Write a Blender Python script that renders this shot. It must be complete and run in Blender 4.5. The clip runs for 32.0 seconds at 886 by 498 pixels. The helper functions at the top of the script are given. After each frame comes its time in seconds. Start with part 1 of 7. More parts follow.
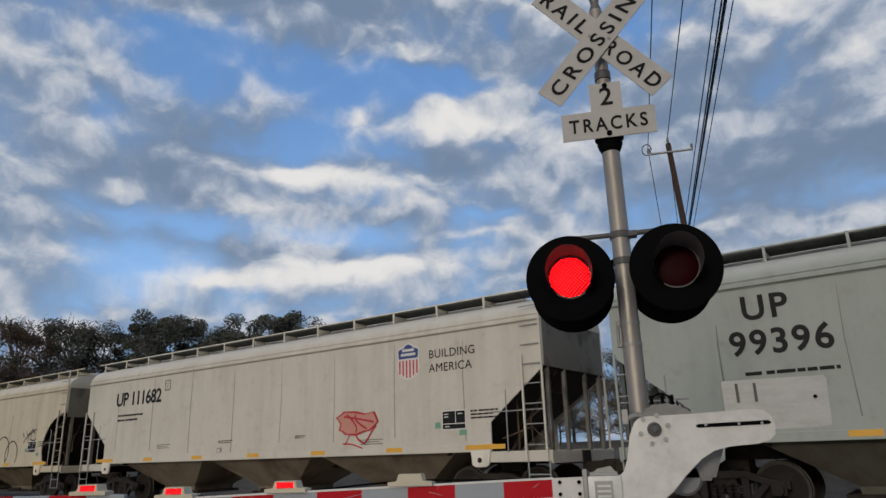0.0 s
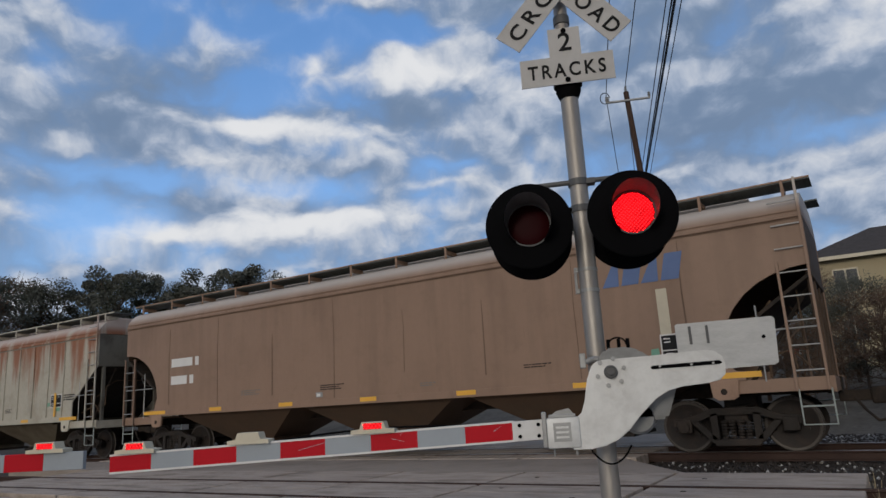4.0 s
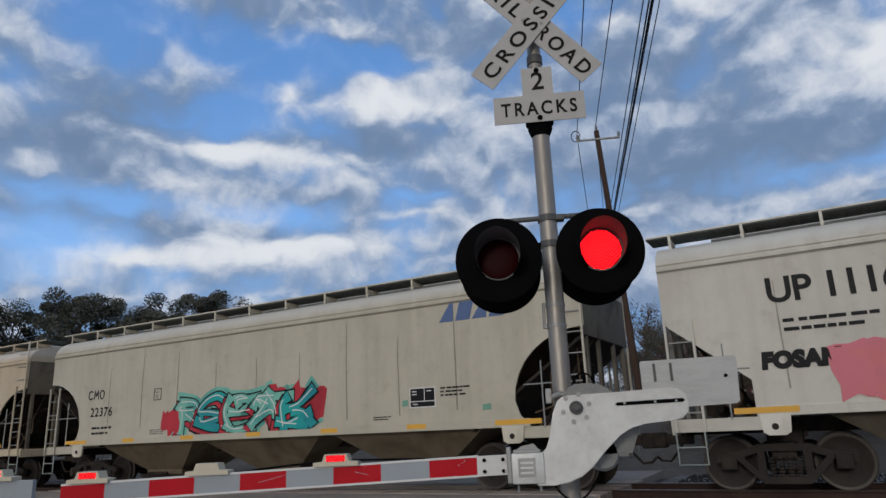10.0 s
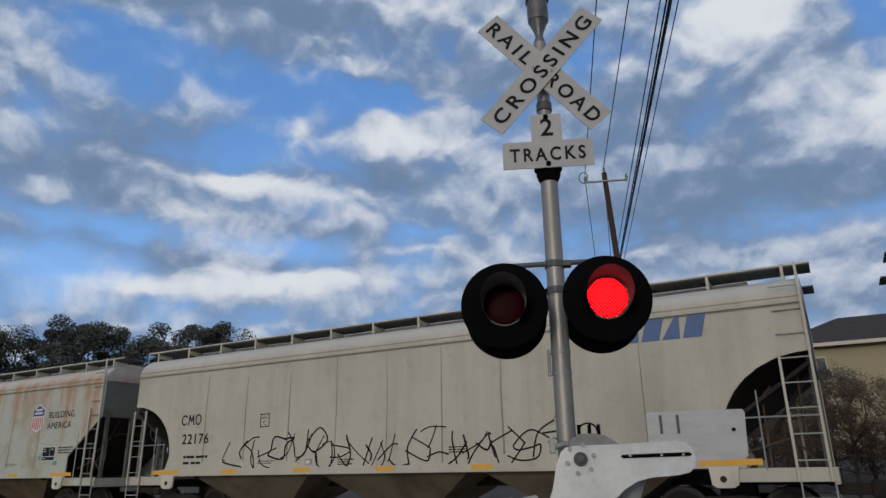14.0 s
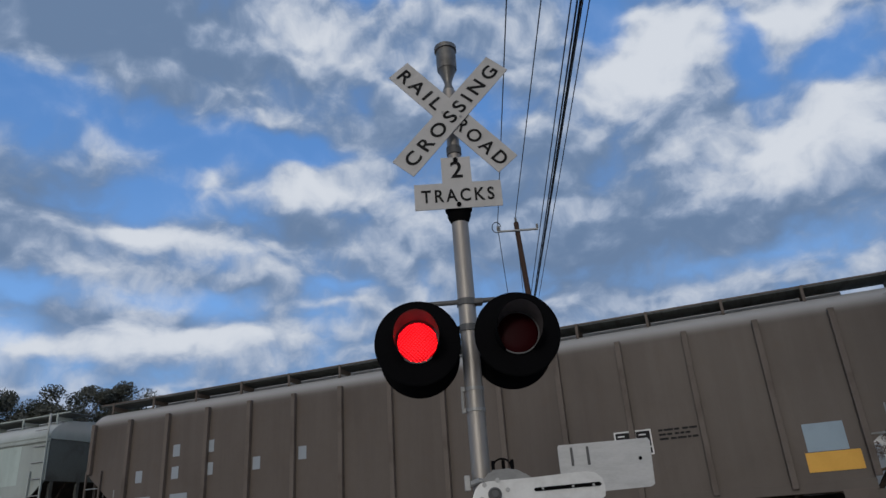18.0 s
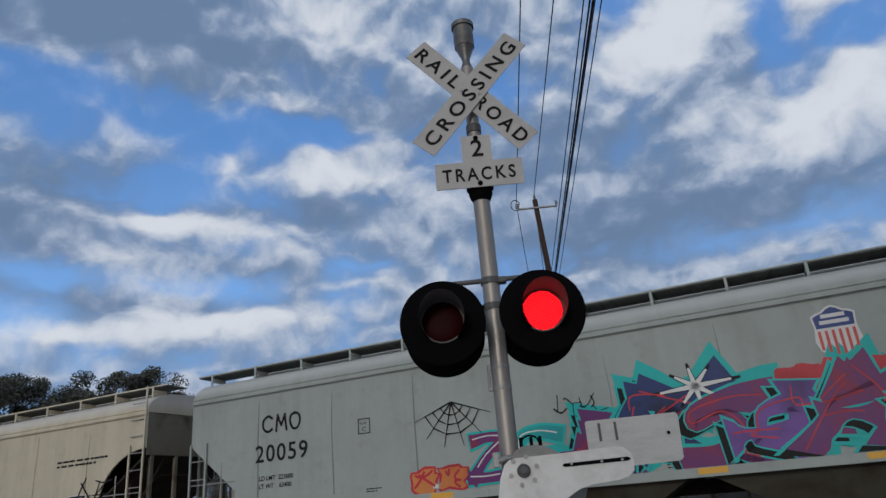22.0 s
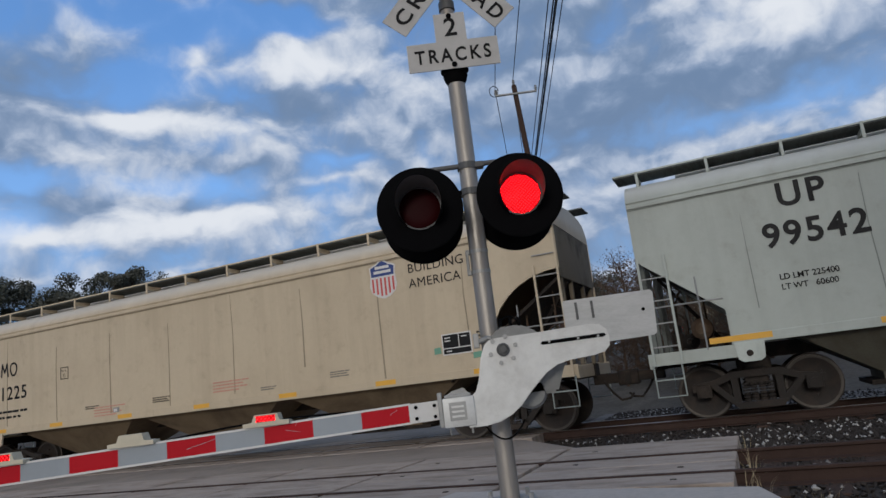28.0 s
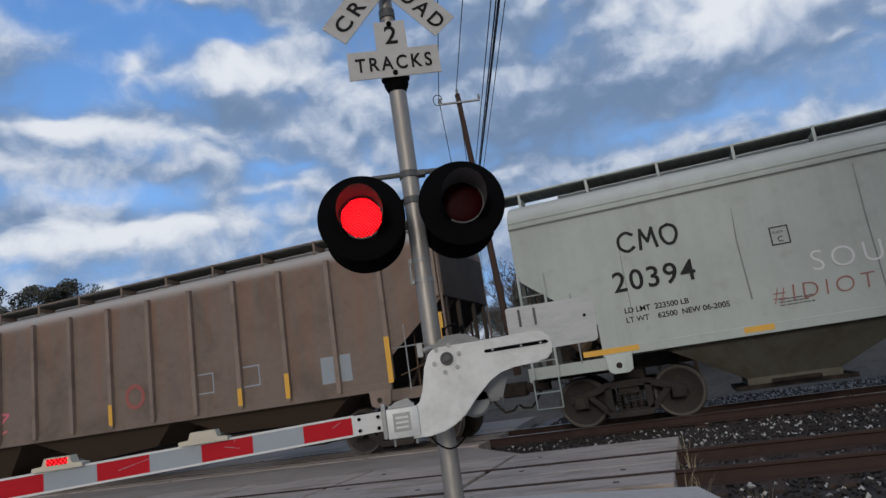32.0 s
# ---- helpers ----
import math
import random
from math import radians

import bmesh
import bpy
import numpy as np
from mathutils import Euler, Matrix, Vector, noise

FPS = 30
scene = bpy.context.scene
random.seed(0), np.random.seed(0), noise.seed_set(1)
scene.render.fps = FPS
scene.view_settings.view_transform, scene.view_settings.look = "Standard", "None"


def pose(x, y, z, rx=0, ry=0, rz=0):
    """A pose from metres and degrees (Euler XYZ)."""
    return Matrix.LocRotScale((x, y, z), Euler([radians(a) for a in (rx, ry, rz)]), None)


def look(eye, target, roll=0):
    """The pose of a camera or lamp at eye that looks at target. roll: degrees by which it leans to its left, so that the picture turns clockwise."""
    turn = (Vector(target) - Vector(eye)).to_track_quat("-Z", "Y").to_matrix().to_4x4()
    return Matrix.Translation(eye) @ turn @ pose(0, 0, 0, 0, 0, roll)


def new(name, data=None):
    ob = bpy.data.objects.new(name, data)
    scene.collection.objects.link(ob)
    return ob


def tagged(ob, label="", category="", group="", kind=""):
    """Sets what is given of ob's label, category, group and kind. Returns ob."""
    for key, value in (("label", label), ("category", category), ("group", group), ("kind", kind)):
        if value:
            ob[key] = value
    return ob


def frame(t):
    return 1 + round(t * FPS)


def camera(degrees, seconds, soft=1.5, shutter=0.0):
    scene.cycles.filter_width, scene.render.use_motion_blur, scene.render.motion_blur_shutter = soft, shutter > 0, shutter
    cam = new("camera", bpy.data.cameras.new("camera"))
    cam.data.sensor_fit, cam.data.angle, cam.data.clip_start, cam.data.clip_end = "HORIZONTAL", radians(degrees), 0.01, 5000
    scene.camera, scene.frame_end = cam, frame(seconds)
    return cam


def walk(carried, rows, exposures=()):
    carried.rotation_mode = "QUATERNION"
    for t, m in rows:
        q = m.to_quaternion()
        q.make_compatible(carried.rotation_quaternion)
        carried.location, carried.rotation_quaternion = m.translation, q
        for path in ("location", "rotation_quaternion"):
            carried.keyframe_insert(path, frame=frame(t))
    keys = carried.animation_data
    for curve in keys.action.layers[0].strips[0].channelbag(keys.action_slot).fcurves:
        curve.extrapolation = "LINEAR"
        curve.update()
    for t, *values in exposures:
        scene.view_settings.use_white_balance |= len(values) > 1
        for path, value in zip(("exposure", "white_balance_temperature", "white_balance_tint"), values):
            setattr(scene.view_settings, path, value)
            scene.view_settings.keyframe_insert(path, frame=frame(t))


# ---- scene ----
PHI = -22.73                      # heading of the tracks against the sign's plane
TRK = pose(0, 0, 0, 0, 0, PHI)    # x along the tracks, y across them, z 0 at the rail heads
FAR, NEAR = 9.87, 3.75            # centre lines of the two tracks


def held(x, y, z, yaw, pitch, roll):
    """A camera pose: turned left by yaw, up by pitch, then leant by roll."""
    return pose(x, y, z, 0, 0, yaw) @ pose(0, 0, 0, 90 + pitch) @ pose(0, 0, 0, 0, 0, roll)


PATH = [(0, -0.271, -4.807, 1.202, 12.17, 16.88, -1.74), (0.5, -0.274, -4.799, 1.197, 11.41, 15.66, -1.95), (1, -0.277, -4.803, 1.199, 11.07, 14.36, -1.53),
        (1.5, -0.276, -4.809, 1.197, 10.87, 13.98, -2.41), (2, -0.267, -4.787, 1.194, 9.87, 13.93, -3.28), (2.5, -0.267, -4.777, 1.192, 9.14, 13.37, -3.24),
        (3, -0.26, -4.776, 1.202, 8.83, 12.67, -3.4), (3.5, -0.27, -4.777, 1.196, 8.88, 12.6, -3.41), (5.5, -0.267, -4.785, 1.203, 8.84, 12.96, -3.19),
        (6, -0.272, -4.787, 1.196, 8.28, 13.58, -2.62), (6.5, -0.27, -4.802, 1.22, 7.96, 14.09, -2.06), (7, -0.272, -4.79, 1.206, 7.75, 14.73, -2.43),
        (7.5, -0.271, -4.789, 1.203, 7.44, 14.68, -2.71), (8, -0.265, -4.802, 1.209, 7.34, 14.61, -2.51), (8.5, -0.26, -4.815, 1.229, 7.3, 14.9, -2.3),
        (9, -0.263, -4.804, 1.207, 6.89, 15.35, -2.41), (9.5, -0.261, -4.815, 1.226, 6.63, 14.89, -2.57), (10, -0.267, -4.796, 1.198, 6.16, 15.11, -2.4),
        (10.5, -0.263, -4.793, 1.208, 5.39, 15.55, -2.65), (11, -0.254, -4.797, 1.222, 4.71, 16.03, -3.16), (11.5, -0.264, -4.787, 1.214, 4.7, 16.34, -2.72),
        (12, -0.272, -4.783, 1.216, 5.2, 16.3, -2.25), (12.5, -0.275, -4.779, 1.219, 5.5, 16.14, -2.27), (13, -0.281, -4.774, 1.209, 5.55, 16.12, -2.13),
        (13.5, -0.28, -4.789, 1.22, 5.83, 16.84, -1.52), (14, -0.267, -4.794, 1.25, 6.61, 18.2, -0.83), (14.5, -0.264, -4.818, 1.252, 8.65, 17.95, -1.51),
        (16.5, -0.291, -4.853, 1.14, 2.87, 23.55, -0.49), (17, -0.29, -4.808, 1.138, -5.43, 23.25, -3.2), (17.5, -0.257, -4.812, 1.146, -4.56, 22.41, -4.03),
        (18, -0.243, -4.805, 1.148, -1.1, 22.24, -4.19), (18.5, -0.242, -4.843, 1.151, -0.15, 22.82, -4.47), (19, -0.238, -4.862, 1.155, -0.25, 24.04, -4.23),
        (19.5, -0.248, -4.864, 1.144, -0.28, 24.27, -4.25), (20, -0.258, -4.866, 1.14, -0.36, 24.15, -4.01), (20.5, -0.27, -4.882, 1.13, -0.44, 24.37, -4.27),
        (21, -0.271, -4.869, 1.13, -0.48, 24.37, -4.06), (21.5, -0.268, -4.871, 1.133, -0.28, 23.93, -4.35), (22, -0.273, -4.802, 1.151, 0.74, 20.65, -4.94),
        (22.5, -0.258, -4.764, 1.15, 0.85, 16.76, -5.07), (23, -0.25, -4.775, 1.15, -0.29, 16.04, -5.58), (23.5, -0.26, -4.762, 1.139, 0.78, 15.1, -6),
        (24, -0.254, -4.736, 1.132, 1.54, 13.3, -6.44), (24.5, -0.248, -4.718, 1.128, 0.56, 11.93, -6.32), (25, -0.253, -4.723, 1.124, 0.31, 11.05, -6.56),
        (25.5, -0.248, -4.731, 1.126, 0.35, 10.77, -7.15), (27.5, -0.244, -4.751, 1.131, 0.41, 10.96, -7.16), (28, -0.248, -4.746, 1.129, 0.06, 11.36, -6.87),
        (28.5, -0.245, -4.746, 1.127, -0.22, 11.42, -6.84), (29, -0.246, -4.736, 1.125, -0.59, 11.03, -6.58), (29.5, -0.262, -4.739, 1.123, -0.55, 11.19, -5.99),
        (30, -0.261, -4.737, 1.125, -0.82, 11.86, -5.8), (30.5, -0.255, -4.75, 1.131, -2.21, 12.49, -6.68), (31, -0.254, -4.74, 1.133, -3.3, 12.52, -7.33),
        (31.5, -0.245, -4.732, 1.129, -3.69, 12.04, -7.67), (32, -0.223, -4.721, 1.136, -4.64, 11.43, -8.41)]
cam = camera(66.3, 32.0, soft=1.5)
EXPOSURES = [(0, 0.05, 5850, 10), (3.4, 0.05, 5700, 10), (5.5, 0.03, 5430, 10), (13.2, 0.03, 5430, 10), (14.2, -0.06, 5380, 10), (16.8, -0.12, 5300, 10), (22.1, -0.12, 5300, 10), (22.9, 0.03, 5380, 10), (32, 0.09, 5380, 10)]
walk(cam, [(t, held(*p)) for t, *p in PATH], EXPOSURES)

# ---- light ----
sun = new("sun", bpy.data.lights.new("sun", "SUN"))
sun.data.energy, sun.data.angle, sun.data.color = 0.8, radians(10), (1.0, 0.84, 0.63)
sun.matrix_world = look((-22, -96, 24), (0, 0, 0))

world = bpy.data.worlds.new("sky")
scene.world = world
world.use_nodes = True


class Graph:
    """A small helper for node trees."""

    def __init__(self, tree):
        self.tree = tree
        tree.nodes.clear()

    def node(self, kind, **values):
        n = self.tree.nodes.new(kind)
        for k, v in values.items():
            if k in n.inputs:
                n.inputs[k].default_value = v
        return n

    def link(self, a, b):
        self.tree.links.new(a, b)

    def put(self, value, socket):
        if isinstance(value, bpy.types.NodeSocket):
            self.link(value, socket)
        else:
            socket.default_value = value

    def math(self, op, a, b=0.0, c=0.0, clamp=False):
        n = self.tree.nodes.new("ShaderNodeMath")
        n.operation, n.use_clamp = op, clamp
        for k, v in enumerate((a, b, c)):
            self.put(v, n.inputs[k])
        return n.outputs[0]

    def mix(self, f, a, b, kind="MIX"):
        n = self.tree.nodes.new("ShaderNodeMix")
        n.data_type, n.blend_type, n.clamp_factor = "RGBA", kind, True
        self.put(f, n.inputs[0])
        self.put(a if isinstance(a, bpy.types.NodeSocket) else (*a, 1), n.inputs[6])
        self.put(b if isinstance(b, bpy.types.NodeSocket) else (*b, 1), n.inputs[7])
        return n.outputs[2]

    def step(self, x, lo, hi):
        n = self.tree.nodes.new("ShaderNodeMapRange")
        n.interpolation_type = "SMOOTHSTEP"
        for k, v in enumerate((x, lo, hi, 0.0, 1.0)):
            self.put(v, n.inputs[k])
        return n.outputs[0]

    def noise(self, vec, scale, detail=4.0, rough=0.55, distort=0.0):
        n = self.tree.nodes.new("ShaderNodeTexNoise")
        n.inputs["Scale"].default_value, n.inputs["Detail"].default_value = scale, detail
        n.inputs["Roughness"].default_value, n.inputs["Distortion"].default_value = rough, distort
        if vec is not None:
            self.link(vec, n.inputs["Vector"])
        return n.outputs["Fac"]

    def xyz(self, x, y, z):
        n = self.tree.nodes.new("ShaderNodeCombineXYZ")
        for k, v in enumerate((x, y, z)):
            self.put(v, n.inputs[k])
        return n.outputs[0]


def build_sky():
    g = Graph(world.node_tree)
    way = g.node("ShaderNodeTexCoord").outputs["Generated"]
    part_ = g.node("ShaderNodeSeparateXYZ")
    g.link(way, part_.inputs[0])
    x, y, z = part_.outputs
    az = g.math("MULTIPLY", g.math("ARCTAN2", x, y), 57.2958)
    el = g.math("MULTIPLY", g.math("ARCSINE", z), 57.2958)
    # billowing edges: bend the coordinates at two scales
    flat = g.xyz(g.math("MULTIPLY", az, 0.05), g.math("MULTIPLY", el, 0.085), 0.0)
    deep = g.xyz(g.math("MULTIPLY", az, 0.05), g.math("MULTIPLY", el, 0.085), 7.3)
    az2 = g.math("ADD", az, g.math("MULTIPLY", g.math("SUBTRACT", g.noise(flat, 3.2, 3, 0.45), 0.5), 4.6))
    el2 = g.math("ADD", el, g.math("MULTIPLY", g.math("SUBTRACT", g.noise(deep, 3.2, 3, 0.45), 0.5), 3.8))

    def heaps(blobs, grow):
        total = 0.0
        for a, e, ra, re, w in blobs:
            u = g.math("DIVIDE", g.math("SUBTRACT", az2, a), ra * grow)
            v = g.math("DIVIDE", g.math("SUBTRACT", el2, e), re * grow)
            r = g.math("ADD", g.math("MULTIPLY", u, u), g.math("MULTIPLY", v, v))
            total = g.math("MULTIPLY_ADD", g.math("POWER", 2.718, g.math("MULTIPLY", r, -1.0)), w, total)
        return total

    # sunlit heads, gaps and grey bellies of the cloud field: azimuth, height, their spread, weight
    bright = heaps([(-24.9, 23.0, 4.5, 0.8, 0.9), (-18.4, 22.5, 4.0, 0.9, 0.8), (-10.5, 27.3, 4.0, 1.0, 0.8), (-5.2, 26.5, 2.8, 1.0, 0.5), (-28.4, 14.2, 6.0, 1.1, 0.9), (-18.4, 15.2, 6.9, 1.1, 0.8),
                    (-9.5, 18.0, 3.1, 0.5, 0.7), (19.5, 33.2, 5.0, 2.5, 0.8), (25.9, 35.6, 4.6, 1.9, 0.7), (22.1, 38.4, 2.6, 0.7, 0.7), (30.7, 24.9, 2.5, 2.3, 1.1), (35.7, 25.6, 2.5, 2.3, 1.0),
                    (35.2, 34.4, 5.5, 1.9, 0.7), (-12.8, 40.0, 3.2, 1.5, 0.55), (-7.0, 37.2, 6.3, 1.9, 0.4), (-19.4, 27.8, 0.8, 1.2, 0.5), (-0.2, 20.0, 1.5, 0.7, 0.5), (12.4, 16.3, 3.0, 0.9, 0.5),
                    (-39.1, 20.9, 1.8, 0.9, 0.6), (25.0, 24.9, 4.1, 1.9, 0.45)], 1.12)
    clear = heaps([(-32.7, 31.5, 6.3, 2.3, 0.9), (-37.0, 33.4, 3.0, 1.7, 0.5), (-18.9, 30.6, 5.8, 1.6, 0.9), (-10.0, 30.3, 4.3, 1.0, 0.7), (-22.6, 18.2, 6.6, 0.9, 0.7), (-32.5, 18.5, 3.9, 1.0, 0.5),
                   (-10.0, 19.7, 4.8, 0.7, 0.4), (7.4, 32.6, 3.0, 2.1, 0.6), (5.6, 43.2, 9.1, 1.0, 0.6), (18.7, 39.3, 2.1, 2.9, 0.9), (30.7, 33.6, 1.7, 2.3, 0.9), (36.6, 30.4, 3.4, 1.9, 0.9),
                   (-9.9, 43.9, 5.8, 0.9, 0.5), (25.3, 25.2, 3.2, 0.9, 0.25), (25.0, 17.8, 7.0, 0.9, 0.25), (-36.8, 14.4, 3.9, 2.1, 0.8), (-23.7, 26.2, 7.4, 1.9, 0.7), (-40.1, 25.2, 2.8, 2.1, 0.4)], 1.1)
    heavy = heaps([(-26.3, 38.2, 10.6, 3.3, 0.8), (-35.1, 38.4, 9.5, 2.5, 0.7), (-32.1, 25.9, 5.5, 1.9, 0.6), (26.2, 20.6, 9.8, 2.1, 0.5), (-12.0, 24.2, 7.3, 1.2, 0.45), (-3.3, 32.5, 6.9, 2.5, 0.4),
                   (8.8, 24.4, 4.1, 2.5, 0.4), (24.4, 28.8, 4.3, 1.2, 0.4), (-15.8, 19.7, 6.6, 0.6, 0.35), (-35.3, 22.4, 6.7, 1.9, 0.5), (-35.8, 17.2, 6.5, 1.0, 0.5), (19.4, 23.5, 5.4, 2.5, 0.4), (14.0, 18.0, 7.0, 3.0, 0.5), (12.0, 29.0, 7.0, 3.0, 0.35)], 1.15)

    def puffs(rise):
        """The clouds' own thickness, here or a little higher up."""
        e = g.math("ADD", el2, rise)
        v = g.xyz(g.math("MULTIPLY", g.math("MULTIPLY_ADD", az, 0.5, g.math("MULTIPLY", az2, 0.5)), 0.085), g.math("MULTIPLY", e, 0.112), 1.7)
        return g.math("MULTIPLY_ADD", g.noise(v, 4.8, 6, 0.54), 0.44, g.noise(v, 1.7, 2, 0.4))

    here, above = puffs(0.0), puffs(1.1)
    cover = g.math("ADD", g.math("MULTIPLY", g.math("SUBTRACT", here, 0.71), 1.9), 0.58)
    cover = g.math("MULTIPLY_ADD", clear, -1.05, cover)
    cover = g.math("MULTIPLY_ADD", bright, 0.55, cover)
    cover = g.math("MULTIPLY_ADD", heavy, 0.55, cover)
    cover = g.step(cover, -0.18, 0.80)
    # heads turned to the light are pale, bellies grey
    relief = g.math("SUBTRACT", here, above)
    lit = g.math("MULTIPLY_ADD", relief, 1.25, g.math("MULTIPLY_ADD", g.math("SUBTRACT", here, 0.71), 0.70, 0.25))
    lit = g.math("MULTIPLY_ADD", bright, 0.72, lit)
    lit = g.math("MULTIPLY_ADD", heavy, -0.36, lit)
    lit = g.step(lit, -0.20, 1.10)
    sky = g.tree.nodes.new("ShaderNodeTexSky")
    sky.sky_type, sky.sun_disc, sky.sun_elevation, sky.sun_rotation = "NISHITA", False, radians(14), radians(193)
    blue = g.mix(1.0, sky.outputs[0], (0.075, 0.135, 0.21), "MULTIPLY")
    low = g.step(el, 6.0, 34.0)
    blue = g.mix(0.8, blue, g.mix(low, (0.35, 0.53, 0.755), (0.150, 0.28, 0.505)))
    belly = g.mix(g.step(lit, 0.0, 0.5), (0.178, 0.228, 0.300), (0.335, 0.372, 0.430))
    grey = g.mix(g.step(lit, 0.20, 0.98), belly, (0.80, 0.735, 0.645))
    seen = g.mix(g.math("MULTIPLY_ADD", cover, 0.88, 0.12), blue, grey)
    # a brighter veil of cloud round the hidden sun, behind the camera
    near_sun = g.node("ShaderNodeVectorMath")
    near_sun.operation = "DOT_PRODUCT"
    g.link(way, near_sun.inputs[0])
    near_sun.inputs[1].default_value = (-0.218, -0.951, 0.22)
    halo = g.math("MULTIPLY", g.step(near_sun.outputs["Value"], 0.4, 1.0), 0.8)
    seen = g.mix(halo, seen, (1.0, 0.83, 0.63))
    shade = g.node("ShaderNodeBackground")
    g.link(seen, shade.inputs["Color"])
    shade.inputs["Strength"].default_value = 1.0
    out = g.node("ShaderNodeOutputWorld")
    g.link(shade.outputs[0], out.inputs[0])


build_sky()

# ---- materials ----
MATS = {}


def surface(name, base, rough=0.6, metal=0.0, spots=None, spot_scale=3.0, spot_amount=0.4, grain=0.12, grain_scale=30.0, bump=0.15, streak=None, streak_amount=0.0,
            streak_top=4.3, streak_len=2.0, streak_bias=0.0, coat=0.0, emit=0.0, stretch=(1, 1, 1), gloss=0.3, flecks=None):
    """A painted, stained or bare surface: base colour, large stains, fine grain, bump and (for cars) streaks that run down."""
    if name in MATS:
        return MATS[name]
    m = bpy.data.materials.new(name)
    m.use_nodes = True
    g = Graph(m.node_tree)
    bsdf, out = g.node("ShaderNodeBsdfPrincipled"), g.node("ShaderNodeOutputMaterial")
    g.link(bsdf.outputs[0], out.inputs[0])
    coord = g.node("ShaderNodeTexCoord").outputs["Object"]
    mp = g.node("ShaderNodeMapping")
    mp.inputs["Scale"].default_value = stretch
    g.link(coord, mp.inputs[0])
    vec = mp.outputs[0]
    rnd = g.node("ShaderNodeObjectInfo").outputs["Random"]
    big = g.noise(vec, spot_scale, 5, 0.6, 0.4)
    small = g.noise(vec, grain_scale, 4, 0.6)
    dark = tuple(c * 0.55 for c in base)
    colour = g.mix(g.math("MULTIPLY", g.step(big, 0.42, 0.72), spot_amount), base, spots or dark)
    colour = g.mix(g.math("MULTIPLY", g.step(small, 0.35, 0.75), grain), colour, dark)
    colour = g.mix(g.math("MULTIPLY", rnd, 0.10), colour, dark)
    if flecks:      # a few pale stones among the dark ones
        isle = g.node("ShaderNodeNewGeometry").outputs["Random Per Island"]
        colour = g.mix(g.step(isle, 0.89, 0.95), colour, flecks)
    if streak:
        sm = g.node("ShaderNodeMapping")
        sm.inputs["Scale"].default_value = (2.4, 2.4, 0.22)
        g.link(coord, sm.inputs[0])
        run = g.noise(sm.outputs[0], 1.0, 5, 0.62)
        z = g.node("ShaderNodeSeparateXYZ")
        g.link(coord, z.inputs[0])
        depth = g.math("DIVIDE", g.math("SUBTRACT", streak_top, z.outputs[2]), streak_len)
        g1 = g.step(g.math("SUBTRACT", g.math("ADD", run, streak_bias), g.math("MULTIPLY", depth, 0.22)), 0.36, 0.60)
        colour = g.mix(g.math("MULTIPLY", g1, streak_amount), colour, streak)
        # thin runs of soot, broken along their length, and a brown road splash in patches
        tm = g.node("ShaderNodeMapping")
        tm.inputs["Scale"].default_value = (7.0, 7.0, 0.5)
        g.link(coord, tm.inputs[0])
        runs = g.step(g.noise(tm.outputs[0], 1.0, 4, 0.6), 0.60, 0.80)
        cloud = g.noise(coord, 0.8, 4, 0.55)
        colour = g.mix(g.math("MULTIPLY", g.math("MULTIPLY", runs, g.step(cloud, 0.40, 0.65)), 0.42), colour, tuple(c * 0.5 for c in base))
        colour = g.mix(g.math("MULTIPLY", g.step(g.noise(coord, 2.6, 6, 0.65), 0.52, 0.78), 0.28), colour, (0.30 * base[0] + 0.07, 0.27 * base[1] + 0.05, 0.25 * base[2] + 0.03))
        # colour turns paler above the eave
        roof_pale = g.step(z.outputs[2], 4.02, 4.3)
        colour = g.mix(g.math("MULTIPLY", roof_pale, 0.5), colour, (0.62, 0.60, 0.55))
    g.link(colour, bsdf.inputs["Base Color"])
    g.put(g.math("MULTIPLY_ADD", big, 0.25, rough - 0.12, clamp=True), bsdf.inputs["Roughness"])
    bsdf.inputs["Metallic"].default_value = metal
    bsdf.inputs["Specular IOR Level"].default_value = gloss
    if coat:
        bsdf.inputs["Coat Weight"].default_value = coat
    if emit:
        g.link(colour, bsdf.inputs["Emission Color"])
        bsdf.inputs["Emission Strength"].default_value = emit
    bp = g.node("ShaderNodeBump")
    bp.inputs["Strength"].default_value, bp.inputs["Distance"].default_value = bump, 0.02
    g.link(small, bp.inputs["Height"])
    g.link(bp.outputs[0], bsdf.inputs["Normal"])
    MATS[name] = m
    return m


def paint(name, c, **k):
    return surface(name, c, **{**dict(rough=0.5, grain=0.06, spot_amount=0.15, bump=0.03), **k})


BLACK = paint("black paint", (0.0045, 0.0045, 0.005), rough=0.9, gloss=0.04)
INK = paint("black lettering", (0.013, 0.013, 0.0145), gloss=0.15)
SIGN_INK = paint("black sign lettering", (0.010, 0.010, 0.011), gloss=0.1)
WHITE = paint("white sign sheeting", (0.66, 0.65, 0.63), spots=(0.55, 0.54, 0.5), spot_amount=0.3)
# Sign white lowered to grey-beige: the plates' shade is put into the colour.
SIGN_WHITE = paint("shaded white sign sheeting", (0.47, 0.455, 0.435), spots=(0.38, 0.365, 0.34), spot_scale=5, spot_amount=0.5, rough=0.6)
RED = paint("red sheeting", (0.42, 0.006, 0.014), spots=(0.33, 0.008, 0.014), gloss=0.12)
SILVER = paint("white reflective sheeting", (0.30, 0.33, 0.36), spots=(0.22, 0.24, 0.26), rough=0.35)
ALU = surface("brushed aluminium", (0.34, 0.315, 0.285), rough=0.5, metal=0.6, spots=(0.20, 0.18, 0.16), spot_amount=0.5, grain=0.25, stretch=(1, 1, 0.2))
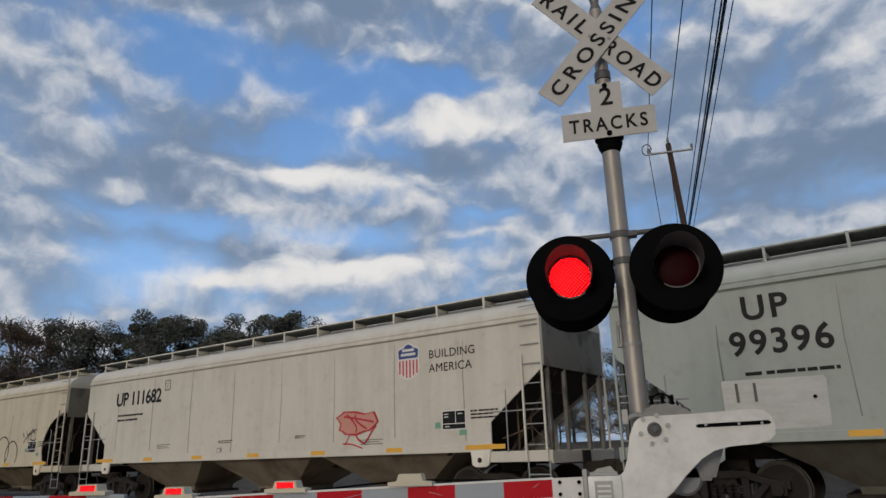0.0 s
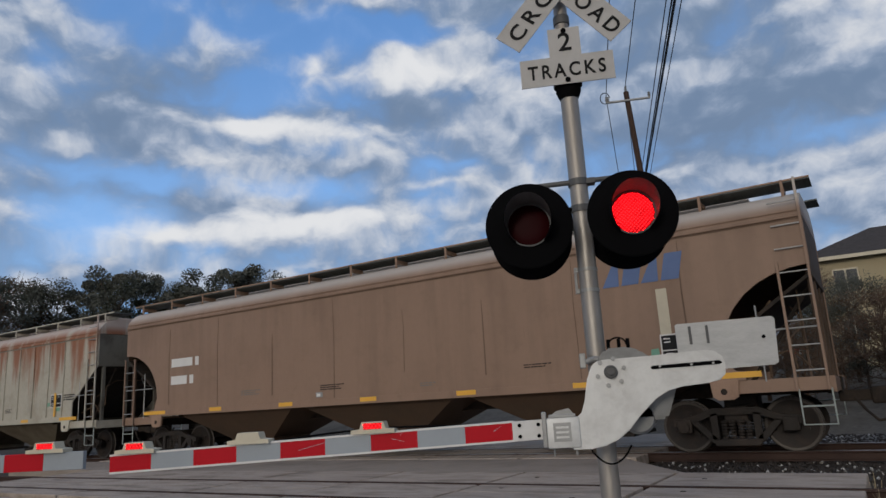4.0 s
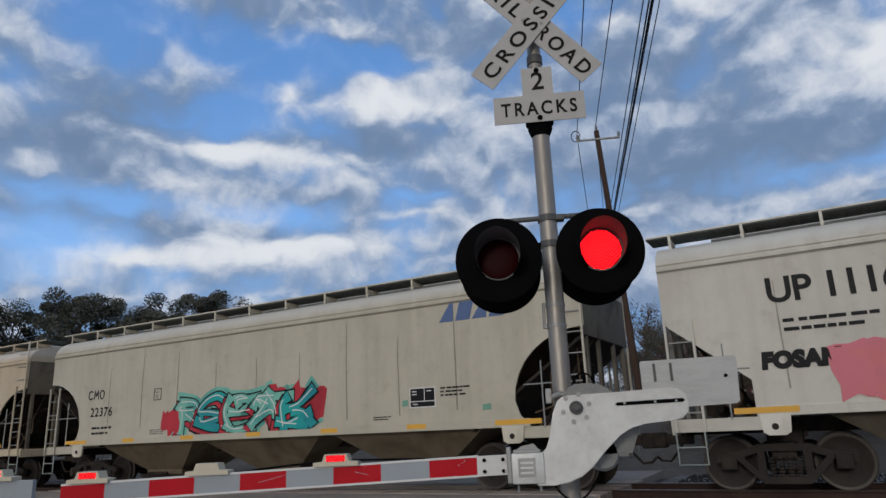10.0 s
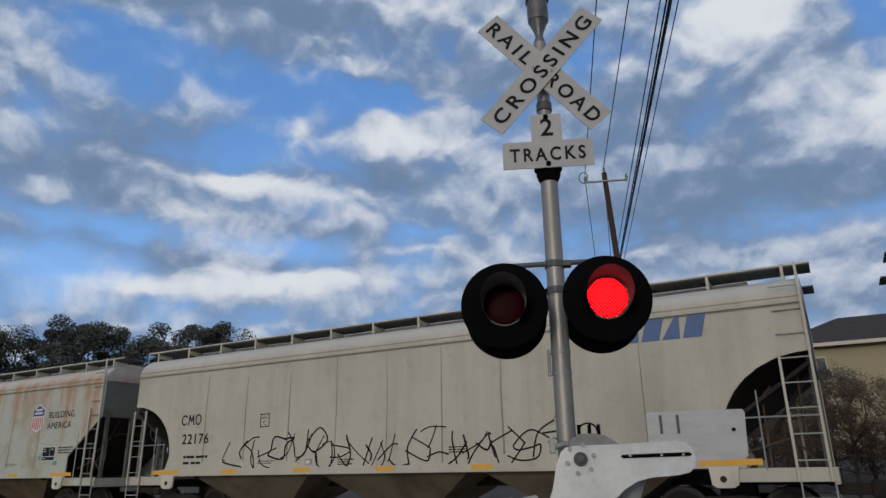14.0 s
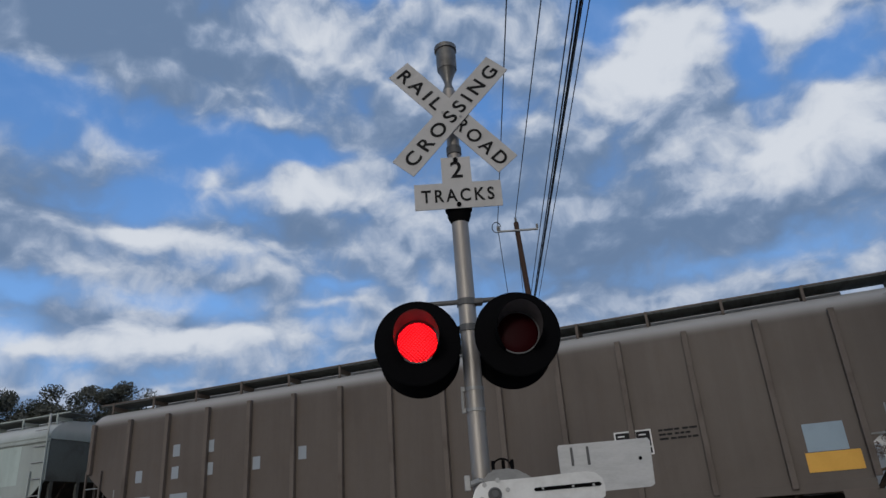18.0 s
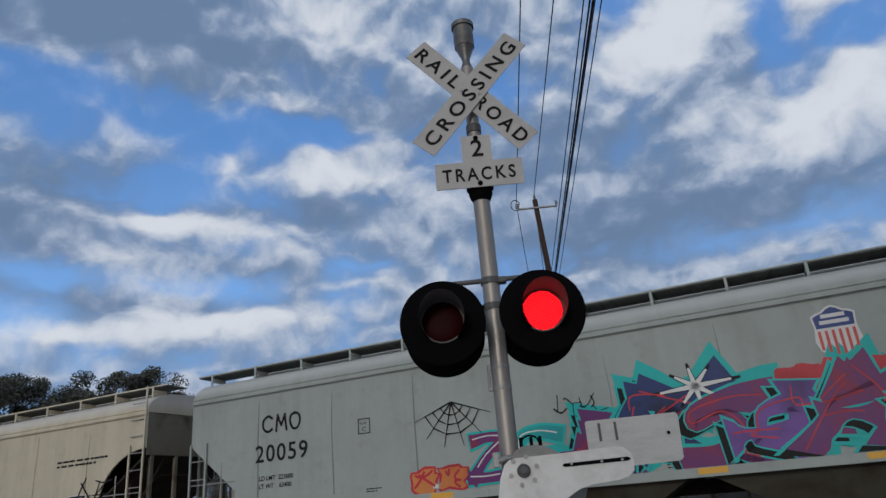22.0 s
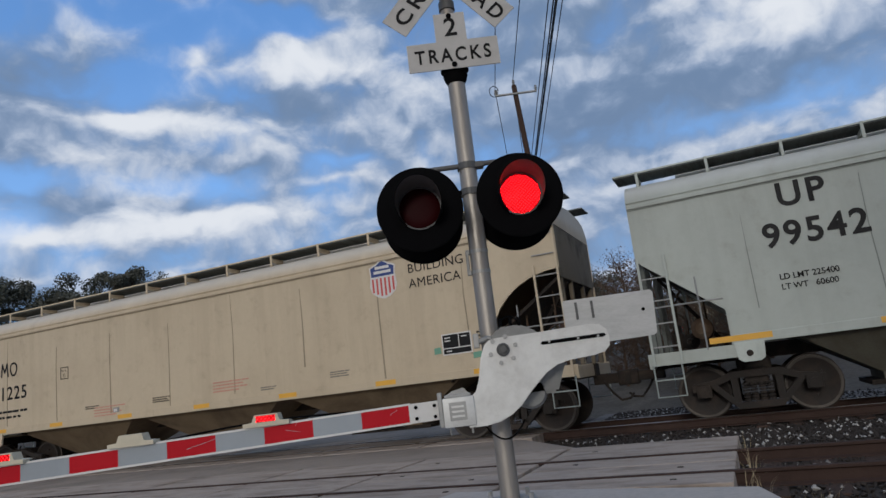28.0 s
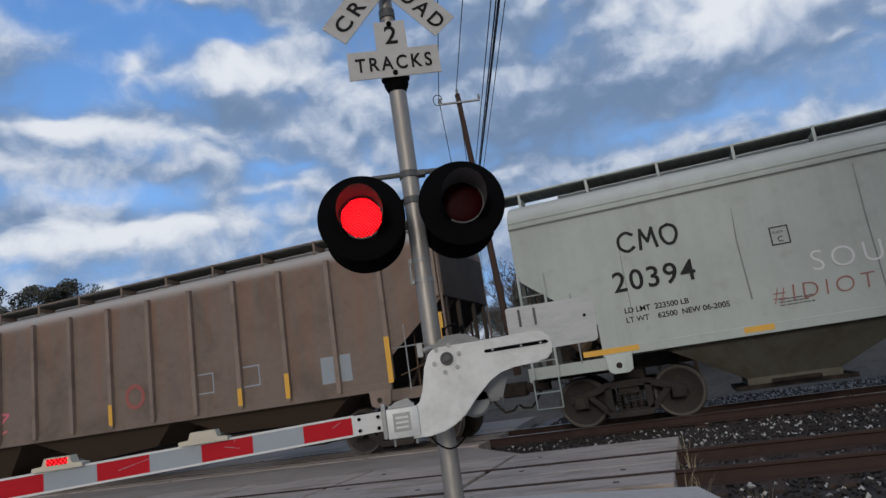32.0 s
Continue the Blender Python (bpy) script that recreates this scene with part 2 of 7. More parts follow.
PLATE = surface("dull aluminium plate", (0.50, 0.50, 0.49), rough=0.55, metal=0.35, spots=(0.38, 0.38, 0.37), spot_scale=4, spot_amount=0.5, grain=0.2, stretch=(1, 1, 4), bump=0.08)
CAST = surface("pale aluminium casting", (0.64, 0.64, 0.62), rough=0.5, metal=0.25, spots=(0.47, 0.46, 0.44), spot_scale=6, spot_amount=0.55, grain=0.15, bump=0.1)
STEEL = surface("dull galvanised steel", (0.36, 0.36, 0.35), rough=0.55, metal=0.5, grain=0.2)
LINING = surface("dull visor lining", (0.11, 0.098, 0.095), rough=0.6, gloss=0.15)
BELL = surface("dark weathered bell metal", (0.17, 0.165, 0.155), rough=0.4, metal=0.6, spots=(0.07, 0.065, 0.06), spot_scale=6, spot_amount=0.6)
HOUSING = surface("worn grey housing paint", (0.26, 0.26, 0.25), rough=0.6, spots=(0.16, 0.155, 0.15), spot_scale=5, spot_amount=0.6)
DARKGREY = paint("dark grey housing", (0.10, 0.10, 0.10))
BEIGE = paint("beige plastic", (0.55, 0.50, 0.38))
YELLOW = paint("yellow reflective tape", (0.72, 0.40, 0.05))
# Underframe grime, kept near black to hold the shade below and inside too.
GRIME_SHADE = surface("brown underframe grime and shade", (0.022, 0.018, 0.015), rough=0.85, spots=(0.075, 0.052, 0.037), spot_amount=0.6, grain=0.3, bump=0.4)
RUSTY = surface("rusty pipe iron", (0.10, 0.065, 0.042), rough=0.85, spots=(0.20, 0.16, 0.11), spot_scale=5, spot_amount=0.5, grain=0.3)
TRUCK = surface("dark cast truck steel", (0.026, 0.022, 0.019), rough=0.75, spots=(0.07, 0.052, 0.04), spot_amount=0.6, grain=0.3, bump=0.4)
TREAD = surface("worn wheel steel", (0.022, 0.018, 0.016), rough=0.6, metal=0.2, spots=(0.05, 0.034, 0.024), spot_scale=4, spot_amount=0.6, grain=0.2)
RIM = surface("bare wheel rim", (0.075, 0.066, 0.058), rough=0.5, metal=0.5, grain=0.2)
RAILTOP = surface("polished rail head", (0.50, 0.49, 0.48), rough=0.3, metal=0.9, grain=0.1, bump=0.02)
RAILSIDE = surface("rusty rail web", (0.052, 0.031, 0.024), rough=0.85, spots=(0.030, 0.021, 0.018), grain=0.3, bump=0.3)
GRATING = surface("dark walkway grating", (0.15, 0.165, 0.16), rough=0.7, metal=0.3, spots=(0.06, 0.065, 0.06), spot_amount=0.6, grain=0.9, grain_scale=34, stretch=(3, 0.4, 1))
CONCRETE = surface("weathered concrete panel", (0.43, 0.36, 0.30), rough=0.9, spots=(0.20, 0.16, 0.125), spot_scale=1.9, spot_amount=0.85, grain=0.45, grain_scale=20, bump=0.5, stretch=(0.55, 1.6, 1))
PAD = surface("grey sidewalk concrete", (0.50, 0.455, 0.41), rough=0.9, spots=(0.32, 0.285, 0.25), spot_scale=1.2, spot_amount=0.6, grain=0.3, grain_scale=18, bump=0.3)
ASPHALT = surface("worn asphalt", (0.33, 0.28, 0.235), rough=0.9, spots=(0.17, 0.143, 0.117), spot_scale=0.6, spot_amount=0.6, grain=0.5, grain_scale=60, bump=0.5)
GRAVEL = surface("grey track ballast", (0.066, 0.056, 0.049), rough=0.95, spots=(0.04, 0.035, 0.031), spot_scale=0.9, spot_amount=0.6, grain=0.7, grain_scale=22, bump=1.0)
STONE = surface("broken ballast stone", (0.040, 0.033, 0.029), rough=0.9, spots=(0.022, 0.019, 0.017), spot_scale=9.0, spot_amount=0.8, grain=0.3, flecks=(0.46, 0.44, 0.41))
EARTH = surface("dry winter grass and earth", (0.125, 0.108, 0.088), rough=1.0, spots=(0.06, 0.054, 0.04), spot_scale=0.9, spot_amount=0.8, grain=0.7, grain_scale=9, bump=0.8)
WOOD = surface("creosoted pole wood", (0.065, 0.040, 0.029), rough=0.9, spots=(0.04, 0.026, 0.019), grain=0.4, stretch=(1, 1, 0.1), bump=0.4)
WIRE = paint("black cable", (0.015, 0.015, 0.016))
# Leaf colour lifted towards grey, haze over the far row painted in.
LEAF = surface("hazed evergreen leaf", (0.105, 0.108, 0.09), rough=0.8, spots=(0.02, 0.03, 0.015), spot_scale=0.5, spot_amount=0.8, grain=0.4, grain_scale=3)
TWIG = surface("bare winter twigs", (0.105, 0.070, 0.048), rough=0.95, spots=(0.05, 0.036, 0.026))
BARK = surface("grey bark", (0.09, 0.07, 0.055), rough=0.95, grain=0.4)
STUCCO = surface("tan stucco", (0.36, 0.31, 0.20), rough=0.9, spots=(0.35, 0.28, 0.17), spot_scale=0.5, grain=0.15)
SHINGLE = surface("dark brown shingles", (0.060, 0.050, 0.045), rough=0.9, grain=0.5, grain_scale=6, spots=(0.04, 0.035, 0.03))
GLASS = surface("dark window glass", (0.02, 0.025, 0.03), rough=0.12, bump=0.0, grain=0.0, spot_amount=0.0)
HILL = surface("far wooded hill", (0.045, 0.048, 0.045), rough=1.0, spots=(0.03, 0.035, 0.03), spot_scale=0.05, grain_scale=0.6)


def led_material(name, glow):
    """A red lens: rows of small lamps that glow, or the same lens unlit."""
    m = bpy.data.materials.new(name)
    m.use_nodes = True
    g = Graph(m.node_tree)
    bsdf, out = g.node("ShaderNodeBsdfPrincipled"), g.node("ShaderNodeOutputMaterial")
    g.link(bsdf.outputs[0], out.inputs[0])
    coord = g.node("ShaderNodeTexCoord").outputs["Object"]
    v = g.node("ShaderNodeTexVoronoi")
    v.inputs["Scale"].default_value, v.inputs["Randomness"].default_value = 56.0, 0.0
    tilt = g.node("ShaderNodeMapping")
    tilt.inputs["Rotation"].default_value = (0, radians(45), 0)
    tilt.inputs["Scale"].default_value = (1, 0.001, 1)
    g.link(coord, tilt.inputs[0])
    g.link(tilt.outputs[0], v.inputs["Vector"])
    dot = g.math("SUBTRACT", 1.0, g.step(v.outputs["Distance"], 0.05, 0.26))
    bsdf.inputs["Base Color"].default_value = (0.022, 0.001, 0.002, 1)
    bsdf.inputs["Roughness"].default_value = 0.55
    bsdf.inputs["Specular IOR Level"].default_value = 0.08
    if glow:
        g.link(g.mix(dot, (1.0, 0.0008, 0.0040), (1.0, 0.0065, 0.0055)), bsdf.inputs["Emission Color"])
        g.put(g.math("MULTIPLY_ADD", dot, 17.0, 0.42), bsdf.inputs["Emission Strength"])
    return m


LED_ON, LED_OFF = led_material("lit red lens", True), led_material("unlit dark red lens", False)

# ---- mesh helpers ----
def finish(name, bm, mat, smooth=False):
    bmesh.ops.recalc_face_normals(bm, faces=bm.faces[:])
    me = bpy.data.meshes.new(name)
    bm.to_mesh(me)
    bm.free()
    for m in mat if isinstance(mat, (list, tuple)) else [mat]:
        me.materials.append(m)
    if smooth:
        me.polygons.foreach_set("use_smooth", [True] * len(me.polygons))
        me.set_sharp_from_angle(angle=radians(35))
    return me


def child(name, me, parent, m=None, label=""):
    ob = new(name, me)
    ob.parent = parent
    if m is not None:
        ob.matrix_basis = m
    return tagged(ob, label)


def part(name, bm, mat, parent, label="", smooth=False):
    return child(name, finish(name, bm, mat, smooth), parent, None, label)


def thing(name, label, category, m=None, group="", kind=""):
    ob = new(name)
    ob.empty_display_size = 0.2
    if m is not None:
        ob.matrix_basis = m
    return tagged(ob, label, category, group, kind)


def box(bm, lo, hi, bevel=0.0, mat=0):
    r = bmesh.ops.create_cube(bm, size=1.0)
    for v in r["verts"]:
        v.co = [l + (c + 0.5) * (h - l) for c, l, h in zip(v.co, lo, hi)]
    fs = {f for v in r["verts"] for f in v.link_faces}
    for f in fs:
        f.material_index = mat
    if bevel:
        es = list({e for v in r["verts"] for e in v.link_edges})
        bmesh.ops.bevel(bm, geom=es, offset=bevel, segments=2, affect="EDGES", profile=0.5)
    return r["verts"]


def rod(bm, a, b, r, seg=10, r2=None, mat=0):
    a, b = Vector(a), Vector(b)
    m = Matrix.Translation((a + b) / 2) @ (b - a).to_track_quat("Z", "Y").to_matrix().to_4x4()
    out = bmesh.ops.create_cone(bm, cap_ends=True, segments=seg, radius1=r, radius2=r if r2 is None else r2, depth=(b - a).length, matrix=m)
    for v in out["verts"]:
        for f in v.link_faces:
            f.material_index = mat
    return out["verts"]


def tube(bm, pts, r, seg=6):
    """One bent rod through the points."""
    pts, rings = [Vector(p) for p in pts], []
    up = Vector((0.13, 0.31, 0.94))
    for k, p in enumerate(pts):
        d = (pts[min(k + 1, len(pts) - 1)] - pts[max(k - 1, 0)]).normalized()
        u = d.cross(up).normalized()
        v = d.cross(u)
        rings.append([bm.verts.new(p + r * (math.cos(a) * u + math.sin(a) * v)) for a in (2 * math.pi * j / seg for j in range(seg))])
    for p, q in zip(rings, rings[1:]):
        for j in range(seg):
            bm.faces.new((p[j], p[(j + 1) % seg], q[(j + 1) % seg], q[j]))
    bm.faces.new(rings[0]), bm.faces.new(rings[-1][::-1])


def slab(bm, pts, y0, y1, mat=0):
    """A flat shape in x and z, drawn through from y0 to y1."""
    a = [bm.verts.new((x, y0, z)) for x, z in pts]
    b = [bm.verts.new((x, y1, z)) for x, z in pts]
    fs = [bm.faces.new(a), bm.faces.new(b[::-1])]
    n = len(pts)
    fs += [bm.faces.new((a[k], b[k], b[(k + 1) % n], a[(k + 1) % n])) for k in range(n)]
    for f in fs:
        f.material_index = mat
    return fs


def lathe(bm, profile, seg=32, axis="z", centre=(0, 0, 0)):
    """A turned shape: rows of radius and place along the axis."""
    rings = []
    for r, h in profile:
        ring = []
        for k in range(seg):
            a = 2 * math.pi * k / seg
            u, v = r * math.cos(a), r * math.sin(a)
            p = (u, v, h) if axis == "z" else (u, h, v)
            ring.append(bm.verts.new(Vector(p) + Vector(centre)))
        rings.append(ring)
    for p, q in zip(rings, rings[1:]):
        for k in range(seg):
            bm.faces.new((p[k], p[(k + 1) % seg], q[(k + 1) % seg], q[k]))
    return rings


def letters(text, size, mat, bold=0.0, lean=0.0, spacing=1.0):
    """Lettering as a thin mesh that stands in x and z and faces -y, from its lower left corner."""
    cu = bpy.data.curves.new("lettering", "FONT")
    cu.body, cu.size, cu.offset, cu.shear, cu.space_character, cu.extrude = text, size * 1.38, bold, lean, spacing, 0.001
    cu.resolution_u = 4
    ob = new("lettering", cu)
    me = bpy.data.meshes.new_from_object(ob.evaluated_get(bpy.context.evaluated_depsgraph_get()))
    bpy.data.objects.remove(ob)
    bpy.data.curves.remove(cu)
    me.transform(pose(0, 0, 0, 90))
    me.materials.clear()
    me.materials.append(mat)
    return me


# ---- the crossing signal ----
def build_signal():
    root = thing("crossing_signal", "silver crossing signal mast with crossbuck, red flashing lamps and gate", "signal", pose(0, 0.1, 0))
    # mast, seen from its foot at the foundation to the bell
    bm = bmesh.new()
    rod(bm, (0, 0, 0.30), (0, 0, 3.42), 0.066, 28)
    part("mast", bm, ALU, root, smooth=True)
    bm = bmesh.new()
    rod(bm, (0, 0, 3.42), (0, 0, 4.62), 0.052, 24)
    part("upper_mast", bm, ALU, root, smooth=True)
    bm = bmesh.new()
    lathe(bm, [(0.066, 3.36), (0.085, 3.40), (0.095, 3.43), (0.088, 3.45), (0.108, 3.47), (0.108, 3.485), (0.05, 3.49)], 24)
    part("collar", bm, BLACK, root, "black rubber mast collar", True)
    bm = bmesh.new()
    lathe(bm, [(0.052, 3.98), (0.062, 3.985), (0.062, 4.05), (0.052, 4.06)], 24)
    part("upper_collar", bm, DARKGREY, root, smooth=True)
    bm = bmesh.new()
    box(bm, (-0.18, -0.18, 0.30), (0.18, 0.18, 0.33), 0.006)
    part("base_plate", bm, STEEL, root)
    for sx in (-1, 1):
        for sy in (-1, 1):
            bm = bmesh.new()
            rod(bm, (sx * 0.13, sy * 0.13, 0.33), (sx * 0.13, sy * 0.13, 0.38), 0.018, 6)
            part("anchor_bolt", bm, STEEL, root)
    # bell on top
    bm = bmesh.new()
    lathe(bm, [(0.0, 4.56), (0.05, 4.56), (0.052, 4.62), (0.032, 4.68), (0.036, 4.72), (0.075, 4.82), (0.082, 4.84)], 24)
    part("bell_neck", bm, BELL, root, smooth=True)
    bm = bmesh.new()
    lathe(bm, [(0.0, 4.83), (0.085, 4.835), (0.088, 4.90), (0.086, 5.03), (0.098, 5.035), (0.098, 5.075), (0.08, 5.09), (0.0, 5.10)], 28)
    part("bell", bm, BELL, root, "grey cylindrical warning bell", True)
    # crossbuck
    for name, text, turn, y, places in (("railroad_blade", ("RAIL", "ROAD"), -49.0, -0.105, (-0.60, 0.085)), ("crossing_blade", ("CROSSING",), 49.0, -0.122, (-0.585,))):
        m = pose(0, y, 4.30) @ pose(0, 0, 0, 0, -turn, 0)
        bm = bmesh.new()
        box(bm, (-0.645, -0.004, -0.11), (0.645, 0.004, 0.11), 0.0)
        blade = child(name, finish(name, bm, SIGN_WHITE), root, m, "white blade with black lettering")
        for k, (word, x) in enumerate(zip(text, places)):
            me = letters(word, 0.120, SIGN_INK, 0.003, 0, 1.4)
            xs = [v.co.x for v in me.vertices]
            me.transform(Matrix.Translation((-min(xs), 0, -0.061)))
            wide = max(xs) - min(xs)
            want = {"RAIL": 0.47, "ROAD": 0.53}.get(word, 1.17)
            me.transform(Matrix.Diagonal((want / wide, 1, 1, 1)))
            child("word", me, blade, pose(x, -0.0065, 0))
        for x, z in ((-0.03, 0.07), (0.03, -0.07)):
            bm = bmesh.new()
            rod(bm, (x, -0.004, z), (x, -0.012, z), 0.012, 8)
            part("bolt", bm, STEEL, blade)
    # number of tracks
    bm = bmesh.new()
    slab(bm, [(-0.345, 3.445), (0.345, 3.445), (0.345, 3.67), (0.118, 3.67), (0.118, 3.90), (-0.118, 3.90), (-0.118, 3.67), (-0.345, 3.67)], -0.105, -0.113)
    plate = part("track_count_plate", bm, SIGN_WHITE, root, "white plate with black lettering")
    for word, x, z, want, size in (("2", -0.045, 3.715, 0.095, 0.15), ("TRACKS", -0.29, 3.505, 0.575, 0.112)):
        me = letters(word, size, SIGN_INK, 0.003, 0, 1.35)
        xs = [v.co.x for v in me.vertices]
        me.transform(Matrix.Diagonal((want / (max(xs) - min(xs)), 1, 1, 1)) @ Matrix.Translation((-min(xs), 0, 0)))
        child("word", me, plate, pose(x, -0.1155, z))
    for x, z in ((0, 3.875), (0.0, 3.475)):
        bm = bmesh.new()
        rod(bm, (x, -0.113, z), (x, -0.125, z), 0.02, 10)
        part("bolt", bm, BLACK, plate)
    # lamps: two face the road on each side of the tracks
    lights = []
    bm = bmesh.new()
    tube(bm, [(-0.37, -0.02, 2.62), (-0.33, -0.02, 2.70), (0.33, -0.02, 2.71), (0.36, -0.02, 2.64)], 0.02, 10)
    part("lamp_arm", bm, DARKGREY, root, smooth=True)
    bm = bmesh.new()
    tube(bm, [(-0.36, -0.02, 2.50), (0.36, -0.02, 2.50)], 0.018, 8)
    part("lower_lamp_arm", bm, BLACK, root, smooth=True)
    for z in (2.50, 2.70):
        bm = bmesh.new()
        lathe(bm, [(0.067, z - 0.024), (0.076, z - 0.024), (0.076, z + 0.024), (0.067, z + 0.024)], 20)
        box(bm, (0.05, -0.05, z - 0.022), (0.12, 0.03, z + 0.022), 0.006)
        part("clamp", bm, DARKGREY, root)
    for x, z in ((-0.378, 2.335), (0.318, 2.355)):
        for back in (0, 1):
            m = pose(x, 0.17 if back else -0.335, z, 0, 0, 180 if back else 0)
            bm = bmesh.new()
            lathe(bm, [(0.135, 0.012), (0.15, 0.0), (0.28, -0.004), (0.298, 0.004), (0.300, 0.018), (0.285, 0.012), (0.15, 0.02)], 48, "y")
            head = child("lamp_head", finish("lamp_head", bm, BLACK, True), root, m, "black round lamp backing")
            bm = bmesh.new()
            lathe(bm, [(0.15, 0.0), (0.155, 0.03), (0.155, 0.15), (0.10, 0.19), (0.05, 0.26), (0.0, 0.265)], 32, "y")
            part("housing", bm, BLACK, head, smooth=True)
            bm = bmesh.new()       # visor: a tube cut away below
            seg, pts = 40, []
            for k in range(seg + 1):
                a = radians(-52 + 284 * k / seg)
                d = 0.05 + 0.24 * max(0.0, math.sin((a + radians(52)) / radians(284) * math.pi)) ** 0.8
                for r in (0.158, 0.152):
                    pts.append((bm.verts.new((r * math.cos(a), 0.0, r * math.sin(a))), bm.verts.new((r * math.cos(a), -d, r * math.sin(a)))))
            for k in range(seg):
                (a0, a1), (c0, c1), (b0, b1), (d0, d1) = pts[2 * k], pts[2 * k + 1], pts[2 * k + 2], pts[2 * k + 3]
                bm.faces.new((a0, a1, b1, b0)), bm.faces.new((a1, c1, d1, b1))
                bm.faces.new((c0, d0, d1, c1)).material_index = 1
            part("visor", bm, [BLACK, LINING], head, smooth=True)
            bm = bmesh.new()
            lathe(bm, [(0.142, -0.014), (0.151, -0.014), (0.151, 0.0), (0.142, 0.0), (0.142, -0.014)], 40, "y")
            part("lens_ring", bm, DARKGREY, head, smooth=True)
            bm = bmesh.new()       # two-faced disc added to imitate flashing: lit or unlit face to the road
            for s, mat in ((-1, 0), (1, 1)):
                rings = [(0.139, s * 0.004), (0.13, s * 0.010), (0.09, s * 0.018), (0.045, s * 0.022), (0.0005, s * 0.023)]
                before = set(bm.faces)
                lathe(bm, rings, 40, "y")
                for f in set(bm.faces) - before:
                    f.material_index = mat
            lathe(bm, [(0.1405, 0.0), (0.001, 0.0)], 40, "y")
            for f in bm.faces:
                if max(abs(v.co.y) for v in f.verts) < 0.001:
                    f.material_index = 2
            flip_disc = child("lens", finish("lens", bm, [LED_ON, LED_OFF, BLACK], True), head, pose(0, 0.004, 0), "two-faced round red lens, lit and unlit")
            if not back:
                lights.append(flip_disc)
    # straps, cable and small fittings on the mast
    for z in (2.05, 1.90):
        bm = bmesh.new()
        lathe(bm, [(0.066, z - 0.012), (0.071, z - 0.012), (0.071, z + 0.012), (0.066, z + 0.012)], 24)
        box(bm, (-0.095, -0.03, z - 0.018), (-0.068, 0.0, z + 0.018), 0.003)
        part("strap", bm, STEEL, root)
    bm = bmesh.new()
    tube(bm, [(-0.085, -0.015, 2.06), (-0.088, -0.015, 1.88)], 0.012, 8)
    part("conduit", bm, STEEL, root)
    bm = bmesh.new()
    tube(bm, [(-0.09, -0.05, 1.40), (-0.02, -0.09, 1.42), (0.05, -0.08, 1.40)], 0.02, 8)
    box(bm, (-0.12, -0.08, 1.36), (-0.08, -0.02, 1.46), 0.005)
    part("u_bolt", bm, STEEL, root)
    # gate mechanism
    bm = bmesh.new()
    box(bm, (0.04, -0.17, 0.96), (0.34, 0.22, 1.38), 0.04)
    mech = part("gate_mechanism", bm, DARKGREY, root, "grey gate motor housing", True)
    bm = bmesh.new()
    slab(bm, [(0.0, 1.0), (-0.01, 1.40), (0.05, 1.475), (0.20, 1.48), (0.27, 1.45), (0.47, 1.30), (0.48, 1.2), (0.40, 1.0)], -0.20, 0.18)
    bmesh.ops.bevel(bm, geom=bm.edges[:], offset=0.02, segments=2, affect="EDGES")
    part("gear_cover", bm, HOUSING, mech, smooth=True)
    bm = bmesh.new()
    lathe(bm, [(0.0, -0.2), (0.09, -0.2), (0.11, -0.16), (0.11, 0.1), (0.0, 0.1)], 24, "y", (0.22, 0, 1.02))
    part("motor", bm, HOUSING, mech, smooth=True)
    bm = bmesh.new()
    pts = [(0.14 + 0.06 * math.cos(a), -0.1, 1.50 + 0.05 * math.sin(a)) for a in np.linspace(0, math.pi, 9)]
    tube(bm, pts, 0.006, 6)
    for x in (0.08, 0.15, 0.21):
        rod(bm, (x, -0.1, 1.46), (x, -0.1, 1.54), 0.012, 8)
    part("wiring", bm, BLACK, mech)
    bm = bmesh.new()
    slab(bm, [(0.53, 1.29), (1.125, 1.305), (1.15, 1.32), (1.165, 1.60), (1.15, 1.62), (0.54, 1.61), (0.53, 1.60)], -0.10, -0.085)
    wing = part("rear_counterweight_plate", bm, PLATE, root, "pale aluminium counterweight plate")
    for x in (0.62, 0.73):
        bm = bmesh.new()
        box(bm, (x - 0.009, -0.106, 1.47), (x + 0.009, -0.1005, 1.59), 0.002)
        part("slot", bm, DARKGREY, wing)
    bm = bmesh.new()
    rod(bm, (1.08, -0.10, 1.49), (1.08, -0.108, 1.49), 0.012, 8)
    part("bolt", bm, BLACK, wing)
    # the lowered gate
    gate = thing("crossing_gate", "lowered red and white striped gate arm with small red lamps", "gate", pose(0, 0, 0))
    outline = [(-0.06, 1.36), (-0.03, 1.385), (0.02, 1.395), (0.30, 1.40), (0.64, 1.415), (0.70, 1.405), (0.742, 1.37), (0.755, 1.32), (0.748, 1.262), (0.71, 1.225), (0.64, 1.212), (0.48, 1.20),
               (0.39, 1.185), (0.31, 1.14), (0.22, 1.05), (0.13, 0.95), (0.06, 0.90), (-0.02, 0.865), (-0.11, 0.85), (-0.22, 0.85), (-0.22, 1.03), (-0.18, 1.04), (-0.145, 1.07), (-0.125, 1.14), (-0.095, 1.28)]
    bm = bmesh.new()
    slab(bm, outline, -0.285, -0.255)
    bmesh.ops.bevel(bm, geom=[e for e in bm.edges if abs(e.verts[0].co.y - e.verts[1].co.y) < 1e-4], offset=0.006, segments=2, affect="EDGES")
    lever = part("lever_arm", bm, CAST, gate, "white painted cast lever", True)
    bm = bmesh.new()
